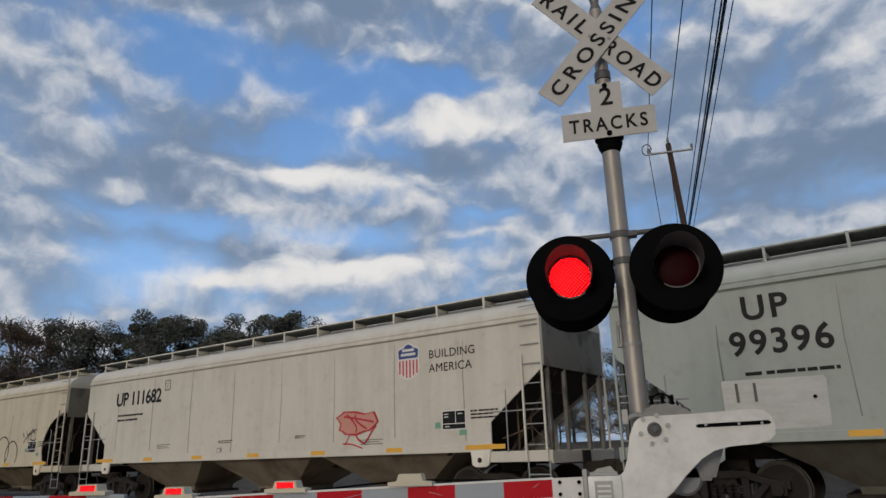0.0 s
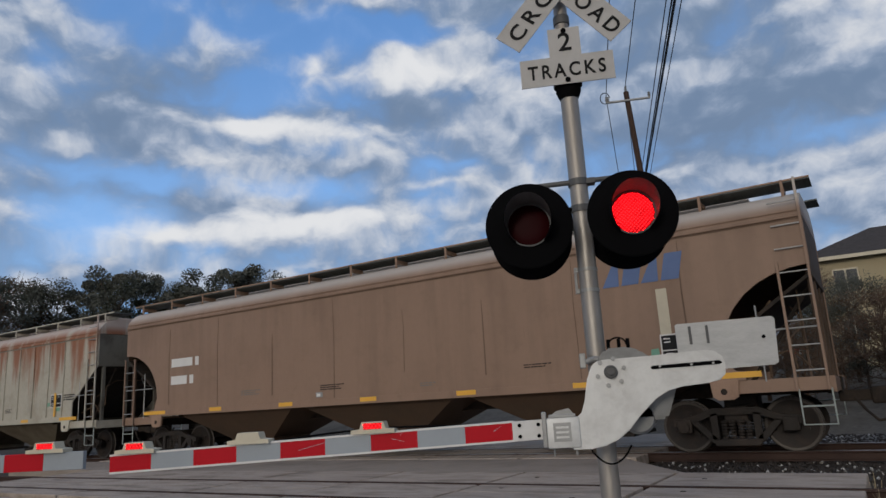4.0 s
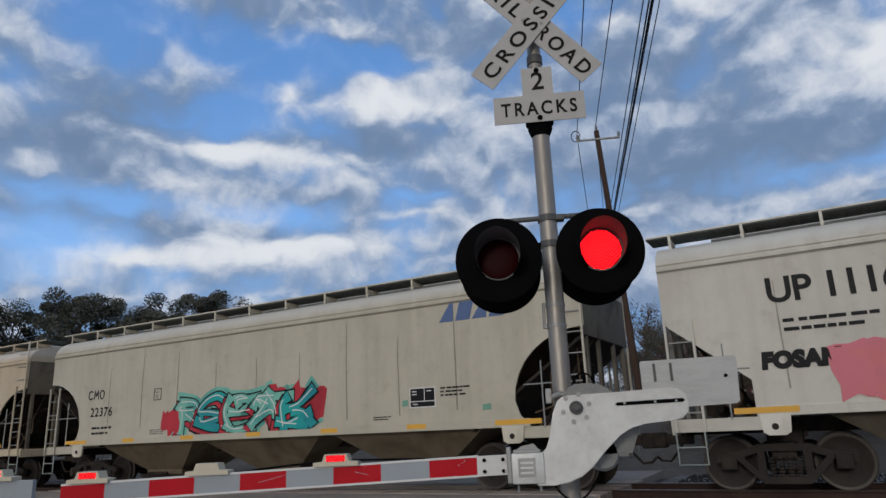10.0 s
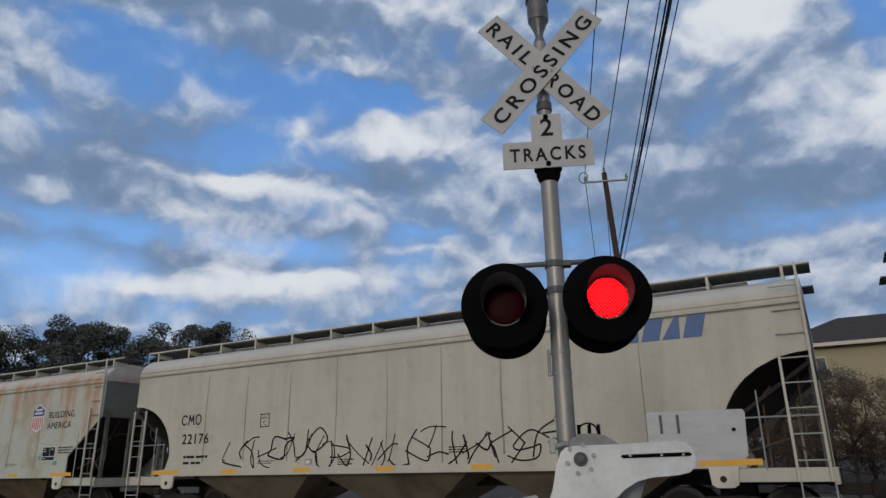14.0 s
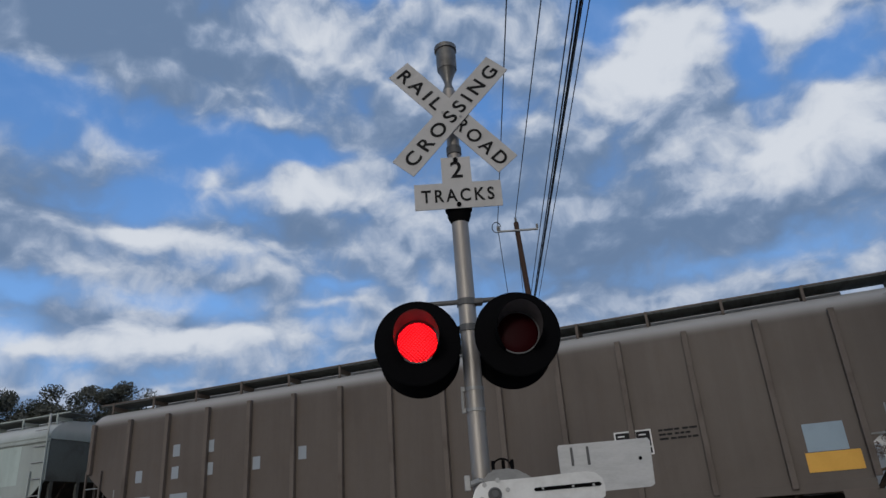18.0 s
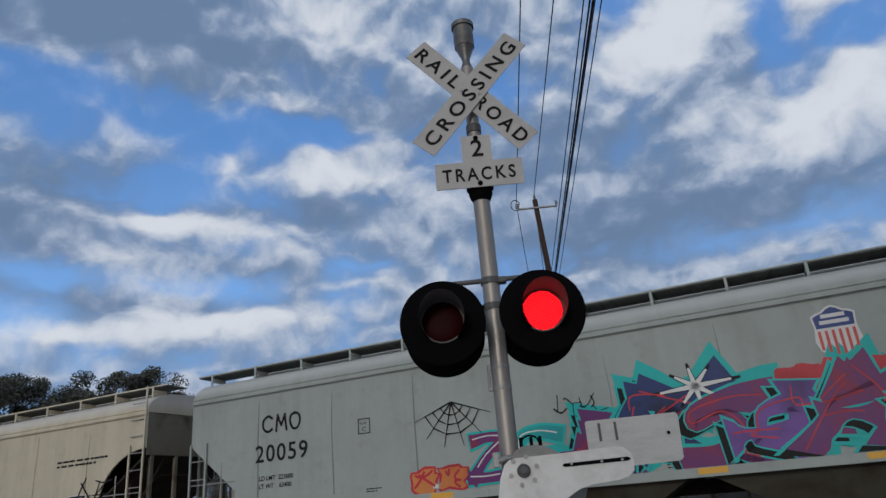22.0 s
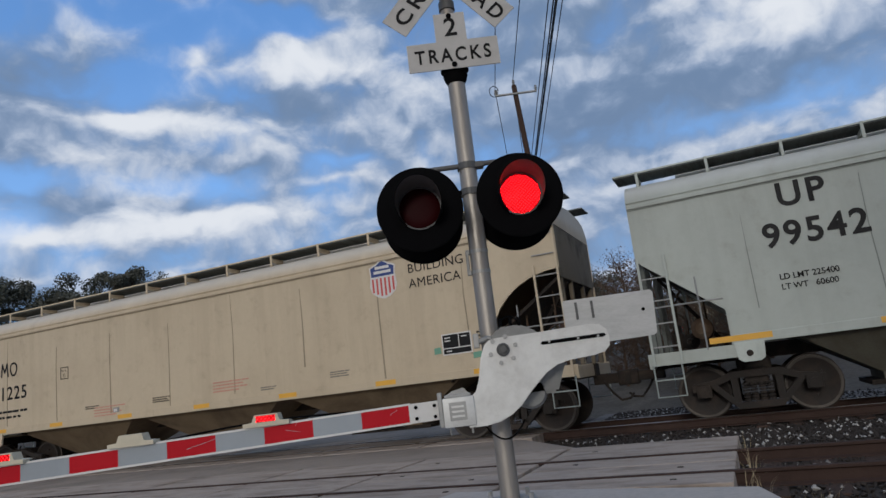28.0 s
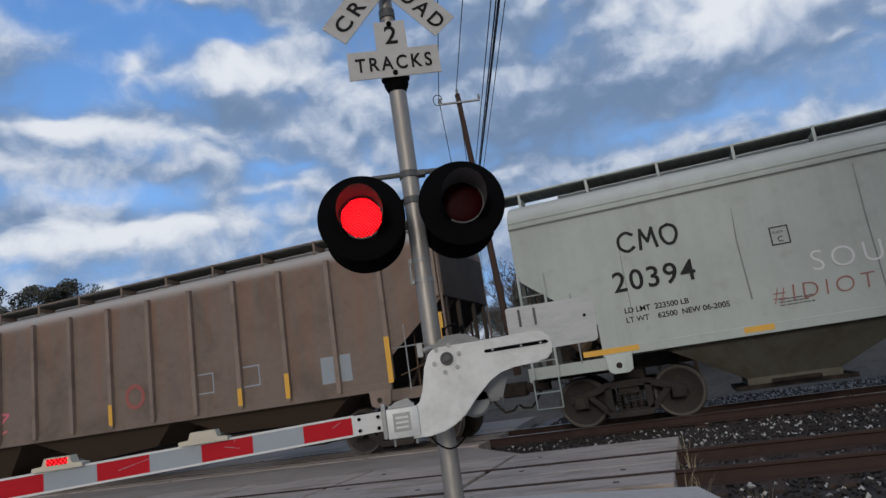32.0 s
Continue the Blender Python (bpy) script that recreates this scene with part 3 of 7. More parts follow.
    slab(bm, [(0.315, 1.315), (0.72, 1.322), (0.735, 1.332), (0.72, 1.346), (0.315, 1.337), (0.302, 1.326)], -0.2885, -0.284)
    part("slot", bm, BLACK, lever)
    for x in (0.36, 0.55, 0.68):
        bm = bmesh.new()
        rod(bm, (x, -0.287, 1.331), (x, -0.296, 1.331), 0.009, 6)
        part("slot_bolt", bm, STEEL, lever)
    bm = bmesh.new()
    lathe(bm, [(0.043, -0.286), (0.043, -0.30), (0.033, -0.305), (0.03, -0.296), (0.018, -0.296), (0.018, -0.318), (0.0, -0.318)], 20, "y", (0.056, 0, 1.315))
    part("pivot", bm, DARKGREY, lever, smooth=True)
    for k in range(6):
        a = radians(60 * k + 15)
        bm = bmesh.new()
        rod(bm, (0.056 + 0.086 * math.cos(a), -0.285, 1.315 + 0.086 * math.sin(a)), (0.056 + 0.086 * math.cos(a), -0.298, 1.315 + 0.086 * math.sin(a)), 0.015, 6)
        part("bolt", bm, STEEL, lever)
    bm = bmesh.new()
    box(bm, (-0.375, -0.30, 0.865), (-0.17, -0.18, 1.05), 0.008)
    shoe = part("arm_bracket", bm, CAST, gate, "pale cast arm bracket", True)
    bm = bmesh.new()
    box(bm, (-0.335, -0.303, 0.905), (-0.225, -0.2985, 1.02), 0.0)
    part("maker_plate", bm, STEEL, shoe)
    for r in range(3):      # raised marks that cannot be read
        bm = bmesh.new()
        box(bm, (-0.32, -0.306, 0.925 + 0.03 * r), (-0.24, -0.3035, 0.938 + 0.03 * r))
        part("marking_bar", bm, CAST, shoe)
    bm = bmesh.new()
    box(bm, (-0.36, -0.29, 1.05), (-0.19, -0.19, 1.07), 0.004)
    slab(bm, [(-0.34, 1.07), (-0.20, 1.07), (-0.23, 1.105), (-0.31, 1.09)], -0.20, -0.19)
    part("bracket_cap", bm, STEEL, shoe)
    for x in (-0.34, -0.20):
        bm = bmesh.new()
        rod(bm, (x, -0.24, 0.865), (x, -0.24, 0.815), 0.008, 6)
        part("stud", bm, STEEL, shoe)
    bm = bmesh.new()
    box(bm, (-0.405, -0.29, 0.87), (-0.375, -0.19, 1.09), 0.006)
    part("hinge", bm, STEEL, shoe)
    bm = bmesh.new()
    pts = [(-0.12 + 0.26 * f, -0.22, 0.86 - 0.11 * math.sin(math.pi * f) ** 0.8) for f in np.linspace(0, 1, 12)]
    tube(bm, pts, 0.006, 6)
    part("cable", bm, BLACK, gate)
    x0, step = -0.589, 0.3178

    def mid_height(x):      # the arm droops a little towards its tip
        return 0.980 + 0.0300 * (x - x0)

    bm = bmesh.new()
    slab(bm, [(x0 - 0.008, 0.916), (-0.40, 0.922), (-0.40, 1.044), (x0 - 0.008, 1.040)], -0.245, -0.20)
    part("arm_root", bm, WHITE, gate)
    for k in range(9):
        lo, hi = x0 - step * (k + 1), x0 - step * k
        a, b = mid_height(lo), mid_height(hi)
        bm = bmesh.new()
        slab(bm, [(lo, a - 0.053), (hi, b - 0.053), (hi, b + 0.053), (lo, a + 0.053)], -0.243, -0.205)
        part("stripe", bm, RED if k % 2 == 0 else SILVER, gate)
    bm = bmesh.new()
    a, b = mid_height(x0), mid_height(x0 - 9 * step)
    for lo, hi in ((0.0535, 0.066), (-0.066, -0.0535)):
        slab(bm, [(x0 - 9 * step, b + lo), (x0, a + lo), (x0, a + hi), (x0 - 9 * step, b + hi)], -0.246, -0.206)
    part("arm_edge", bm, WHITE, gate)
    for x, z, l, lift in ((-0.72, 0.985, 0.05, 0.03), (-1.40, 0.97, 0.09, -0.02), (-1.34, 0.99, 0.03, 0.05), (-2.05, 0.925, 0.26, 0.06)):      # scuffs in the red sheeting
        bm = bmesh.new()
        slab(bm, [(x, z), (x + l, z + lift), (x + l, z + lift + 0.0015), (x, z + 0.003)], -0.2442, -0.2425)
        part("scuff", bm, SILVER, gate)
    for x in (-0.43, -0.55):
        for z in (0.945, 1.015):
            bm = bmesh.new()
            rod(bm, (x, -0.245, z), (x, -0.255, z), 0.012, 8)
            part("bolt", bm, BLACK, gate)
    small = [small_lamp(gate, x, -0.225, z) for x, z in ((-1.52, 1.018), (-2.40, 0.992), (-3.245, 0.967))]
    bm = bmesh.new()
    pts = [(-0.42, -0.20, 1.04)] + [(x, -0.198, mid_height(x) + 0.07 + 0.02 * math.sin(3 * x)) for x in np.linspace(-0.6, -3.2, 18)]
    tube(bm, pts, 0.007, 6)
    part("lamp_cable", bm, BLACK, gate)
    # second gate, which closes the far half of the road; only its tip comes into view
    second = thing("crossing_gate", "tip of a second lowered striped gate arm across the road", "gate", pose(0, 0, 0))
    for k in range(12):
        hi = -3.66 - step * k
        bm = bmesh.new()
        box(bm, (hi - step, -0.243, 0.872), (hi, -0.205, 0.996), 0.003)
        part("stripe", bm, SILVER if k % 2 == 0 else RED, second)
    small_lamp(second, -3.95, -0.225, 1.0, True)
    bm = bmesh.new()
    box(bm, (-8.1, -0.5, 0.0), (-7.47, 0.1, 0.35), 0.02)
    part("stand_foot", bm, PAD, second)
    bm = bmesh.new()
    rod(bm, (-7.75, -0.22, 0.35), (-7.75, -0.22, 3.2), 0.065, 20)
    part("stand", bm, ALU, second, smooth=True)
    return lights, small


def small_lamp(parent, x, y, z, still=False):
    bm = bmesh.new()
    slab(bm, [(x - 0.15, z - 0.005), (x + 0.15, z - 0.005), (x + 0.15, z + 0.02), (x + 0.09, z + 0.026), (x + 0.075, z + 0.07), (x - 0.075, z + 0.07), (x - 0.09, z + 0.026), (x - 0.15, z + 0.02)], y - 0.05, y + 0.05)
    body = part("gate_lamp", bm, BEIGE, parent, "small beige gate lamp with a red lens", True)
    bm = bmesh.new()
    box(bm, (-0.062, -0.004, -0.02), (0.062, 0.0, 0.02), 0.0, 0)
    for k in range(5):
        box(bm, (-0.058 + 0.024 * k, -0.007, -0.018), (-0.040 + 0.024 * k, -0.0041, 0.018), 0.0, 0)
    # plain back face, turned outwards to imitate the lamp going out
    box(bm, (-0.062, 0.0005, -0.02), (0.062, 0.004, 0.02), 0.0, 1)
    lens = child("lens", finish("lens", bm, [LED_ON, BEIGE]), body, pose(x, y - 0.0475, z + 0.043))
    return lens


LIGHTS, SMALL = build_signal()

# ---- covered hopper cars ----
LETTER = {}
BODY = {
    "cream": ((0.67, 0.605, 0.455), (0.45, 0.40, 0.30)), "white": ((0.70, 0.67, 0.59), (0.52, 0.48, 0.40)), "grey": ((0.50, 0.535, 0.49), (0.38, 0.40, 0.36)),
    # first two here: grey and brown darkened for cars under less light
    "dim_grey": ((0.40, 0.44, 0.41), (0.31, 0.335, 0.30)), "dim_brown": ((0.13, 0.108, 0.090), (0.09, 0.072, 0.058)), "green": ((0.51, 0.59, 0.545), (0.36, 0.42, 0.39)), "tan": ((0.63, 0.53, 0.375), (0.47, 0.38, 0.26)), "stone": ((0.58, 0.54, 0.435), (0.42, 0.38, 0.29)),
    "brown": ((0.225, 0.172, 0.138), (0.15, 0.115, 0.09)), "umber": ((0.30, 0.20, 0.14), (0.20, 0.13, 0.09)), "rusty": ((0.50, 0.47, 0.39), (0.40, 0.36, 0.28)),
    "stained": ((0.56, 0.57, 0.48), (0.45, 0.36, 0.22)),
}


for _k, (_a, _b) in BODY.items():      # body tones scaled down, second tones a little more
    BODY[_k] = tuple(0.87 * c for c in _a), tuple(0.80 * c for c in _b)


def post_paint(key):
    return surface("worn post paint " + key, tuple(1.25 * c for c in BODY[key][0]), rough=0.7, spots=BODY[key][1], spot_scale=1.5, spot_amount=0.6, grain=0.2)


# Body colour cut to a third: the ends' shade painted in, with soot.
def shaded_end_paint(key):
    return surface("shaded sooty end paint " + key, tuple(0.34 * c for c in BODY[key][0]), rough=0.75, spots=(0.04, 0.033, 0.027), spot_scale=1.1, spot_amount=0.8, grain=0.25)


# Darkened body colour: grime on the side seams, painted shade below the eave.
def seam_and_shade_paint(key):
    return surface("seam grime and eave shade " + key, tuple(0.58 * c for c in BODY[key][0]), rough=0.8, grain=0.3)


def body_paint(key):
    base, dirt = BODY[key]
    rust = {"rusty": ((0.24, 0.095, 0.045), 0.95, 1.35), "stained": ((0.42, 0.20, 0.08), 0.7, 2.3), "brown": ((0.22, 0.115, 0.07), 0.45, 3.0)}.get(key)
    if rust:
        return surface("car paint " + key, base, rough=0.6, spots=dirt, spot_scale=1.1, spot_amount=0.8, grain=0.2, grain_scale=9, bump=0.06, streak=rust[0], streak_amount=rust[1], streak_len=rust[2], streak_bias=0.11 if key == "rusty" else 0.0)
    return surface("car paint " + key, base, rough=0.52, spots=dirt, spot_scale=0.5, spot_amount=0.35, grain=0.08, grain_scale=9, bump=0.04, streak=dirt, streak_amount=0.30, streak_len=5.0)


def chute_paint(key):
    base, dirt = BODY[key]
    # Dimmed to paint in the shade beneath the car, plus brown stains.
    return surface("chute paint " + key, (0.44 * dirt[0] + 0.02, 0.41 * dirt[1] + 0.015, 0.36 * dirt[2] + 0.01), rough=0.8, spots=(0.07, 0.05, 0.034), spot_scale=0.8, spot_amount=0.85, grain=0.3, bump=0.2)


SHARED = {}


def shared(name, make, mat, smooth=False):
    if name not in SHARED:
        bm = bmesh.new()
        make(bm)
        SHARED[name] = finish(name, bm, mat, smooth)
    return SHARED[name]


def wheel_mesh(bm):
    for s in (-1, 1):
        lathe(bm, [(0.0, s * 0.83), (0.09, s * 0.83), (0.10, s * 0.80), (0.36, s * 0.775), (0.41, s * 0.80), (0.457, s * 0.80), (0.46, s * 0.70), (0.485, s * 0.69), (0.485, s * 0.67), (0.40, s * 0.665), (0.30, s * 0.72), (0.0, s * 0.70)], 32, "y")
    rod(bm, (0, -0.7, 0), (0, 0.7, 0), 0.08, 12)
    for k in range(3):      # holes and marks that show the wheel's turning
        a = 2 * math.pi * k / 3
        for s in (-1, 1):
            rod(bm, (0.24 * math.cos(a), s * 0.775, 0.24 * math.sin(a)), (0.24 * math.cos(a), s * 0.805, 0.24 * math.sin(a)), 0.035, 8)
    for f in bm.faces:
        c = f.calc_center_median()
        if 0.405 < math.hypot(c.x, c.z) < 0.475 and abs(c.y) > 0.69:
            f.material_index = 1


def frame_mesh(bm):
    """A cast side frame: top chord, sloping arms to the axle boxes and the spring seat, with open windows."""
    y0, y1 = -1.10, -0.98
    slab(bm, [(-1.08, 0.60), (-0.70, 0.66), (-0.40, 0.78), (0.40, 0.78), (0.70, 0.66), (1.08, 0.60), (1.08, 0.47), (0.72, 0.54), (0.36, 0.66), (-0.36, 0.66), (-0.72, 0.54), (-1.08, 0.47)], y0, y1)
    for s in (-1, 1):
        slab(bm, [(s * 0.76, 0.54), (s * 0.66, 0.58), (s * 0.30, 0.22), (s * 0.42, 0.18)], y0, y1)
        slab(bm, [(s * 0.42, 0.68), (s * 0.30, 0.70), (s * 0.30, 0.22), (s * 0.42, 0.22)], y0, y1)
    slab(bm, [(-0.44, 0.24), (0.44, 0.24), (0.36, 0.13), (-0.36, 0.13)], y0 - 0.03, y1)
    for s in (-1, 1):
        box(bm, (s * 0.89 - 0.13, y0 - 0.02, 0.36), (s * 0.89 + 0.13, y1, 0.60), 0.02)
        rod(bm, (s * 0.89, y0 - 0.07, 0.457), (s * 0.89, y0, 0.457), 0.09, 14)


def spring_mesh(bm):
    for x in (-0.2, -0.07, 0.07, 0.2):
        for k in range(6):
            rod(bm, (x, -1.04, 0.25 + 0.055 * k), (x, -1.04, 0.285 + 0.055 * k), 0.058, 10)


def coupler_mesh(bm):
    box(bm, (0, -0.09, 0.78), (0.55, 0.09, 0.98), 0.02)
    box(bm, (0.5, -0.16, 0.72), (0.78, 0.14, 1.02), 0.04)
    tube(bm, [(0.25, -0.35, 0.85), (0.40, -0.36, 0.62), (0.55, -0.34, 0.45), (0.72, -0.28, 0.47), (0.78, -0.2, 0.55)], 0.025, 8)
    box(bm, (-0.1, -1.2, 0.95), (0.0, 1.2, 1.15), 0.01)


def platform_mesh(bm):
    box(bm, (-1.55, -1.58, 1.16), (0.05, 1.58, 1.22), 0.006)
    box(bm, (-1.55, -1.60, 1.02), (0.07, -1.54, 1.24), 0.006)
    box(bm, (-1.55, 1.54, 1.02), (0.07, 1.60, 1.24), 0.006)
    box(bm, (0.01, -1.58, 0.98), (0.07, 1.58, 1.20), 0.006)


def step_mesh(bm):
    tube(bm, [(-0.48, -1.62, 1.05), (-0.48, -1.62, 0.48), (0.0, -1.62, 0.48), (0.0, -1.62, 1.05)], 0.016, 6)
    tube(bm, [(-0.48, -1.62, 0.77), (0.0, -1.62, 0.77)], 0.014, 6)


def step_mirror(bm):
    step_mesh(bm)
    for v in bm.verts:
        v.co.x = -v.co.x


def reservoir_mesh(bm):
    lathe(bm, [(0, -0.62), (0.10, -0.60), (0.19, -0.52), (0.20, 0.40), (0.11, 0.50), (0, 0.52)], 16, "y", (-0.86, 0.1, 1.62))


def cylinder_mesh(bm):
    lathe(bm, [(0, -0.30), (0.13, -0.28), (0.15, -0.22), (0.15, 0.1), (0.17, 0.1), (0.17, 0.15), (0.08, 0.2), (0.05, 0.5), (0, 0.5)], 16, "y", (-0.55, -0.75, 1.42))


def valve_mesh(bm):
    box(bm, (-0.42, -1.12, 1.30), (-0.18, -0.82, 1.62), 0.03)
    box(bm, (-0.38, -1.05, 1.60), (-0.22, -0.88, 1.80), 0.03)


def pipe_mesh(bm):
    tube(bm, [(-0.9, -1.2, 1.25), (-0.9, -1.2, 2.4), (-0.75, -1.1, 2.6)], 0.022, 6)
    tube(bm, [(-0.3, -1.1, 1.7), (-0.35, -1.05, 2.3), (-0.5, -0.6, 2.5), (-0.5, 0.4, 2.5)], 0.02, 6)
    tube(bm, [(-1.25, -1.3, 1.5), (-0.5, -1.3, 1.72), (-0.2, -1.2, 1.3)], 0.018, 6)
    tube(bm, [(-0.45, -1.4, 1.25), (-0.5, -1.38, 1.9), (-0.3, -1.2, 2.1), (-0.3, -1.2, 2.8)], 0.016, 6)


def brace_mesh(bm):
    slab(bm, [(-0.10, 2.88), (-0.02, 2.88), (-1.20, 1.22), (-1.30, 1.22)], -0.94, -0.86)


def wheel_brake_mesh(bm):
    """The hand brake's wheel on the end, with its spokes."""
    ring = [(0.06, 0.75 + 0.26 * math.cos(a), 2.45 + 0.26 * math.sin(a)) for a in np.linspace(0, 2 * math.pi, 21)]
    tube(bm, ring, 0.014, 5)
    for a in (0.5, 2.6, 4.7):
        rod(bm, (0.05, 0.75, 2.45), (0.06, 0.75 + 0.25 * math.cos(a), 2.45 + 0.25 * math.sin(a)), 0.011, 5)


def pad_mesh(bm):
    """A jacking pad below the sill at the bolster, with its round eye."""
    outer = [(-0.24, 1.27), (0.24, 1.27), (0.21, 0.98), (0.13, 0.93), (-0.13, 0.93), (-0.21, 0.98)]
    slab(bm, outer, -1.645, -1.60)
    rod(bm, (-0.02, -1.65, 1.07), (-0.02, -1.643, 1.07), 0.055, 12, mat=1)


def panel_cut(lh, curved):
    """The lower corner of a side, from the car's end inwards to the sill."""
    if curved:
        pts = []
        for k in range(9):
            a = radians(90 * k / 8)
            pts.append((lh - 1.55 * math.sin(a), 1.75 + 1.35 * math.cos(a)))
        return pts + [(lh - 1.45, 1.45), (lh - 1.25, 1.30)]
    return [(lh, 2.95), (lh - 0.10, 2.85), (lh - 1.35, 1.85), (lh - 1.35, 1.30)]


def shield(parent, x, z, s=1.0, plain=False):
    """A road's shield without its words: blue head, red and white stripes."""
    rim = [(-0.32, 0.30), (-0.24, 0.34), (-0.16, 0.36), (-0.08, 0.42), (0.0, 0.45), (0.08, 0.42), (0.16, 0.36), (0.24, 0.34), (0.32, 0.30), (0.30, 0.10), (0.33, -0.12), (0.28, -0.26), (0.14, -0.36), (0.0, -0.40), (-0.14, -0.36), (-0.28, -0.26), (-0.33, -0.12), (-0.30, 0.10)]
    bm = bmesh.new()
    slab(bm, [(x + s * a, z + s * b) for a, b in rim], -1.609, -1.605)
    base = part("emblem", bm, WHITE, parent, "faded red, white and blue shield emblem")
    blue = paint("emblem blue", (0.045, 0.07, 0.22))
    red = paint("emblem red", (0.55, 0.10, 0.09))
    bm = bmesh.new()
    slab(bm, [(x + s * a * 0.9, z + s * b * 0.92) for a, b in rim if b > 0.05] + [(x - s * 0.27, z + s * 0.08)], -1.613, -1.6095)
    part("emblem_head", bm, blue, base)
    for k, w in ((0, 0.34), (1, 0.42)):     # words shown as bars
        bm = bmesh.new()
        box(bm, (x - s * w / 2, -1.6165, z + s * (0.25 - 0.10 * k)), (x + s * w / 2, -1.6135, z + s * (0.31 - 0.10 * k)))
        part("marking_bar", bm, WHITE, base)
    for k in range(0 if plain else 6):
        a = -0.245 + 0.098 * k
        low = -0.36 + abs(a) * 0.45
        bm = bmesh.new()
        slab(bm, [(x + s * (a - 0.022), z + s * 0.05), (x + s * (a + 0.022), z + s * 0.05), (x + s * (a + 0.022), z + s * low), (x + s * (a - 0.022), z + s * low)], -1.613, -1.6095)
        part("emblem_stripe", bm, red, base)


def write(parent, text, x, z, size, mat=None, bold=0.0, lean=0.0, spacing=1.0, y=-1.608, name="lettering", turn=0.0):
    mat = mat or INK
    key = (text, size, mat.name, bold, lean, spacing)
    if key not in LETTER:
        LETTER[key] = letters(text, size, mat, bold, lean, spacing)
    return child(name, LETTER[key], parent, pose(x, y, z, 0, turn, 0))


def bars(parent, x, z, w, rows, mat=None, h=0.035, gap=0.075):
    """Small print that cannot be read: plain bars, broken where words end."""
    rng = random.Random(int(997 * x) + int(313 * z) + rows)
    for k in range(rows):
        bm = bmesh.new()
        a, end = x, x + w * (1.0, 0.82, 0.93, 0.7)[k % 4]
        while a < end - 0.04:
            b = min(end, a + h * (1.6 + 3.2 * rng.random()))
            box(bm, (a, -1.609, z - gap * k), (b, -1.605, z - gap * k + h))
            a = b + h * (0.5 + 0.7 * (rng.random() < 0.3))
        part("marking_bar", bm, mat or INK, parent)


def blob(x, z, w, h, rng, jag=0.18, n=14, power=0.75):
    out = []
    for k in range(n):
        a = 2 * math.pi * k / n
        c, s = math.cos(a), math.sin(a)
        r = 1 + jag * (rng.random() - 0.5) * 2
        out.append((x + w / 2 * r * math.copysign(abs(c) ** power, c), z + h / 2 * r * math.copysign(abs(s) ** power, s)))
    return out


def grown(pts, d):
    cx, cz = sum(p[0] for p in pts) / len(pts), sum(p[1] for p in pts) / len(pts)
    out = []
    for x, z in pts:
        r = math.hypot(x - cx, z - cz) + 1e-6
        out.append((x + (x - cx) / r * d, z + (z - cz) / r * d))
    return out


def ribbon(bm, pts, r, y):
    """One flat sprayed line through the points."""
    last = None
    for k, (x, z) in enumerate(pts):
        a, b = pts[max(0, k - 1)], pts[min(len(pts) - 1, k + 1)]
        l = math.hypot(b[0] - a[0], b[1] - a[1]) + 1e-6
        u, v = -(b[1] - a[1]) / l * r, (b[0] - a[0]) / l * r
        yy = y - 0.0003 * (k % 9)
        now = (bm.verts.new((x - u, yy, z - v)), bm.verts.new((x + u, yy, z + v)))
        if last:
            bm.faces.new((last[0], now[0], now[1], last[1]))
        last = now


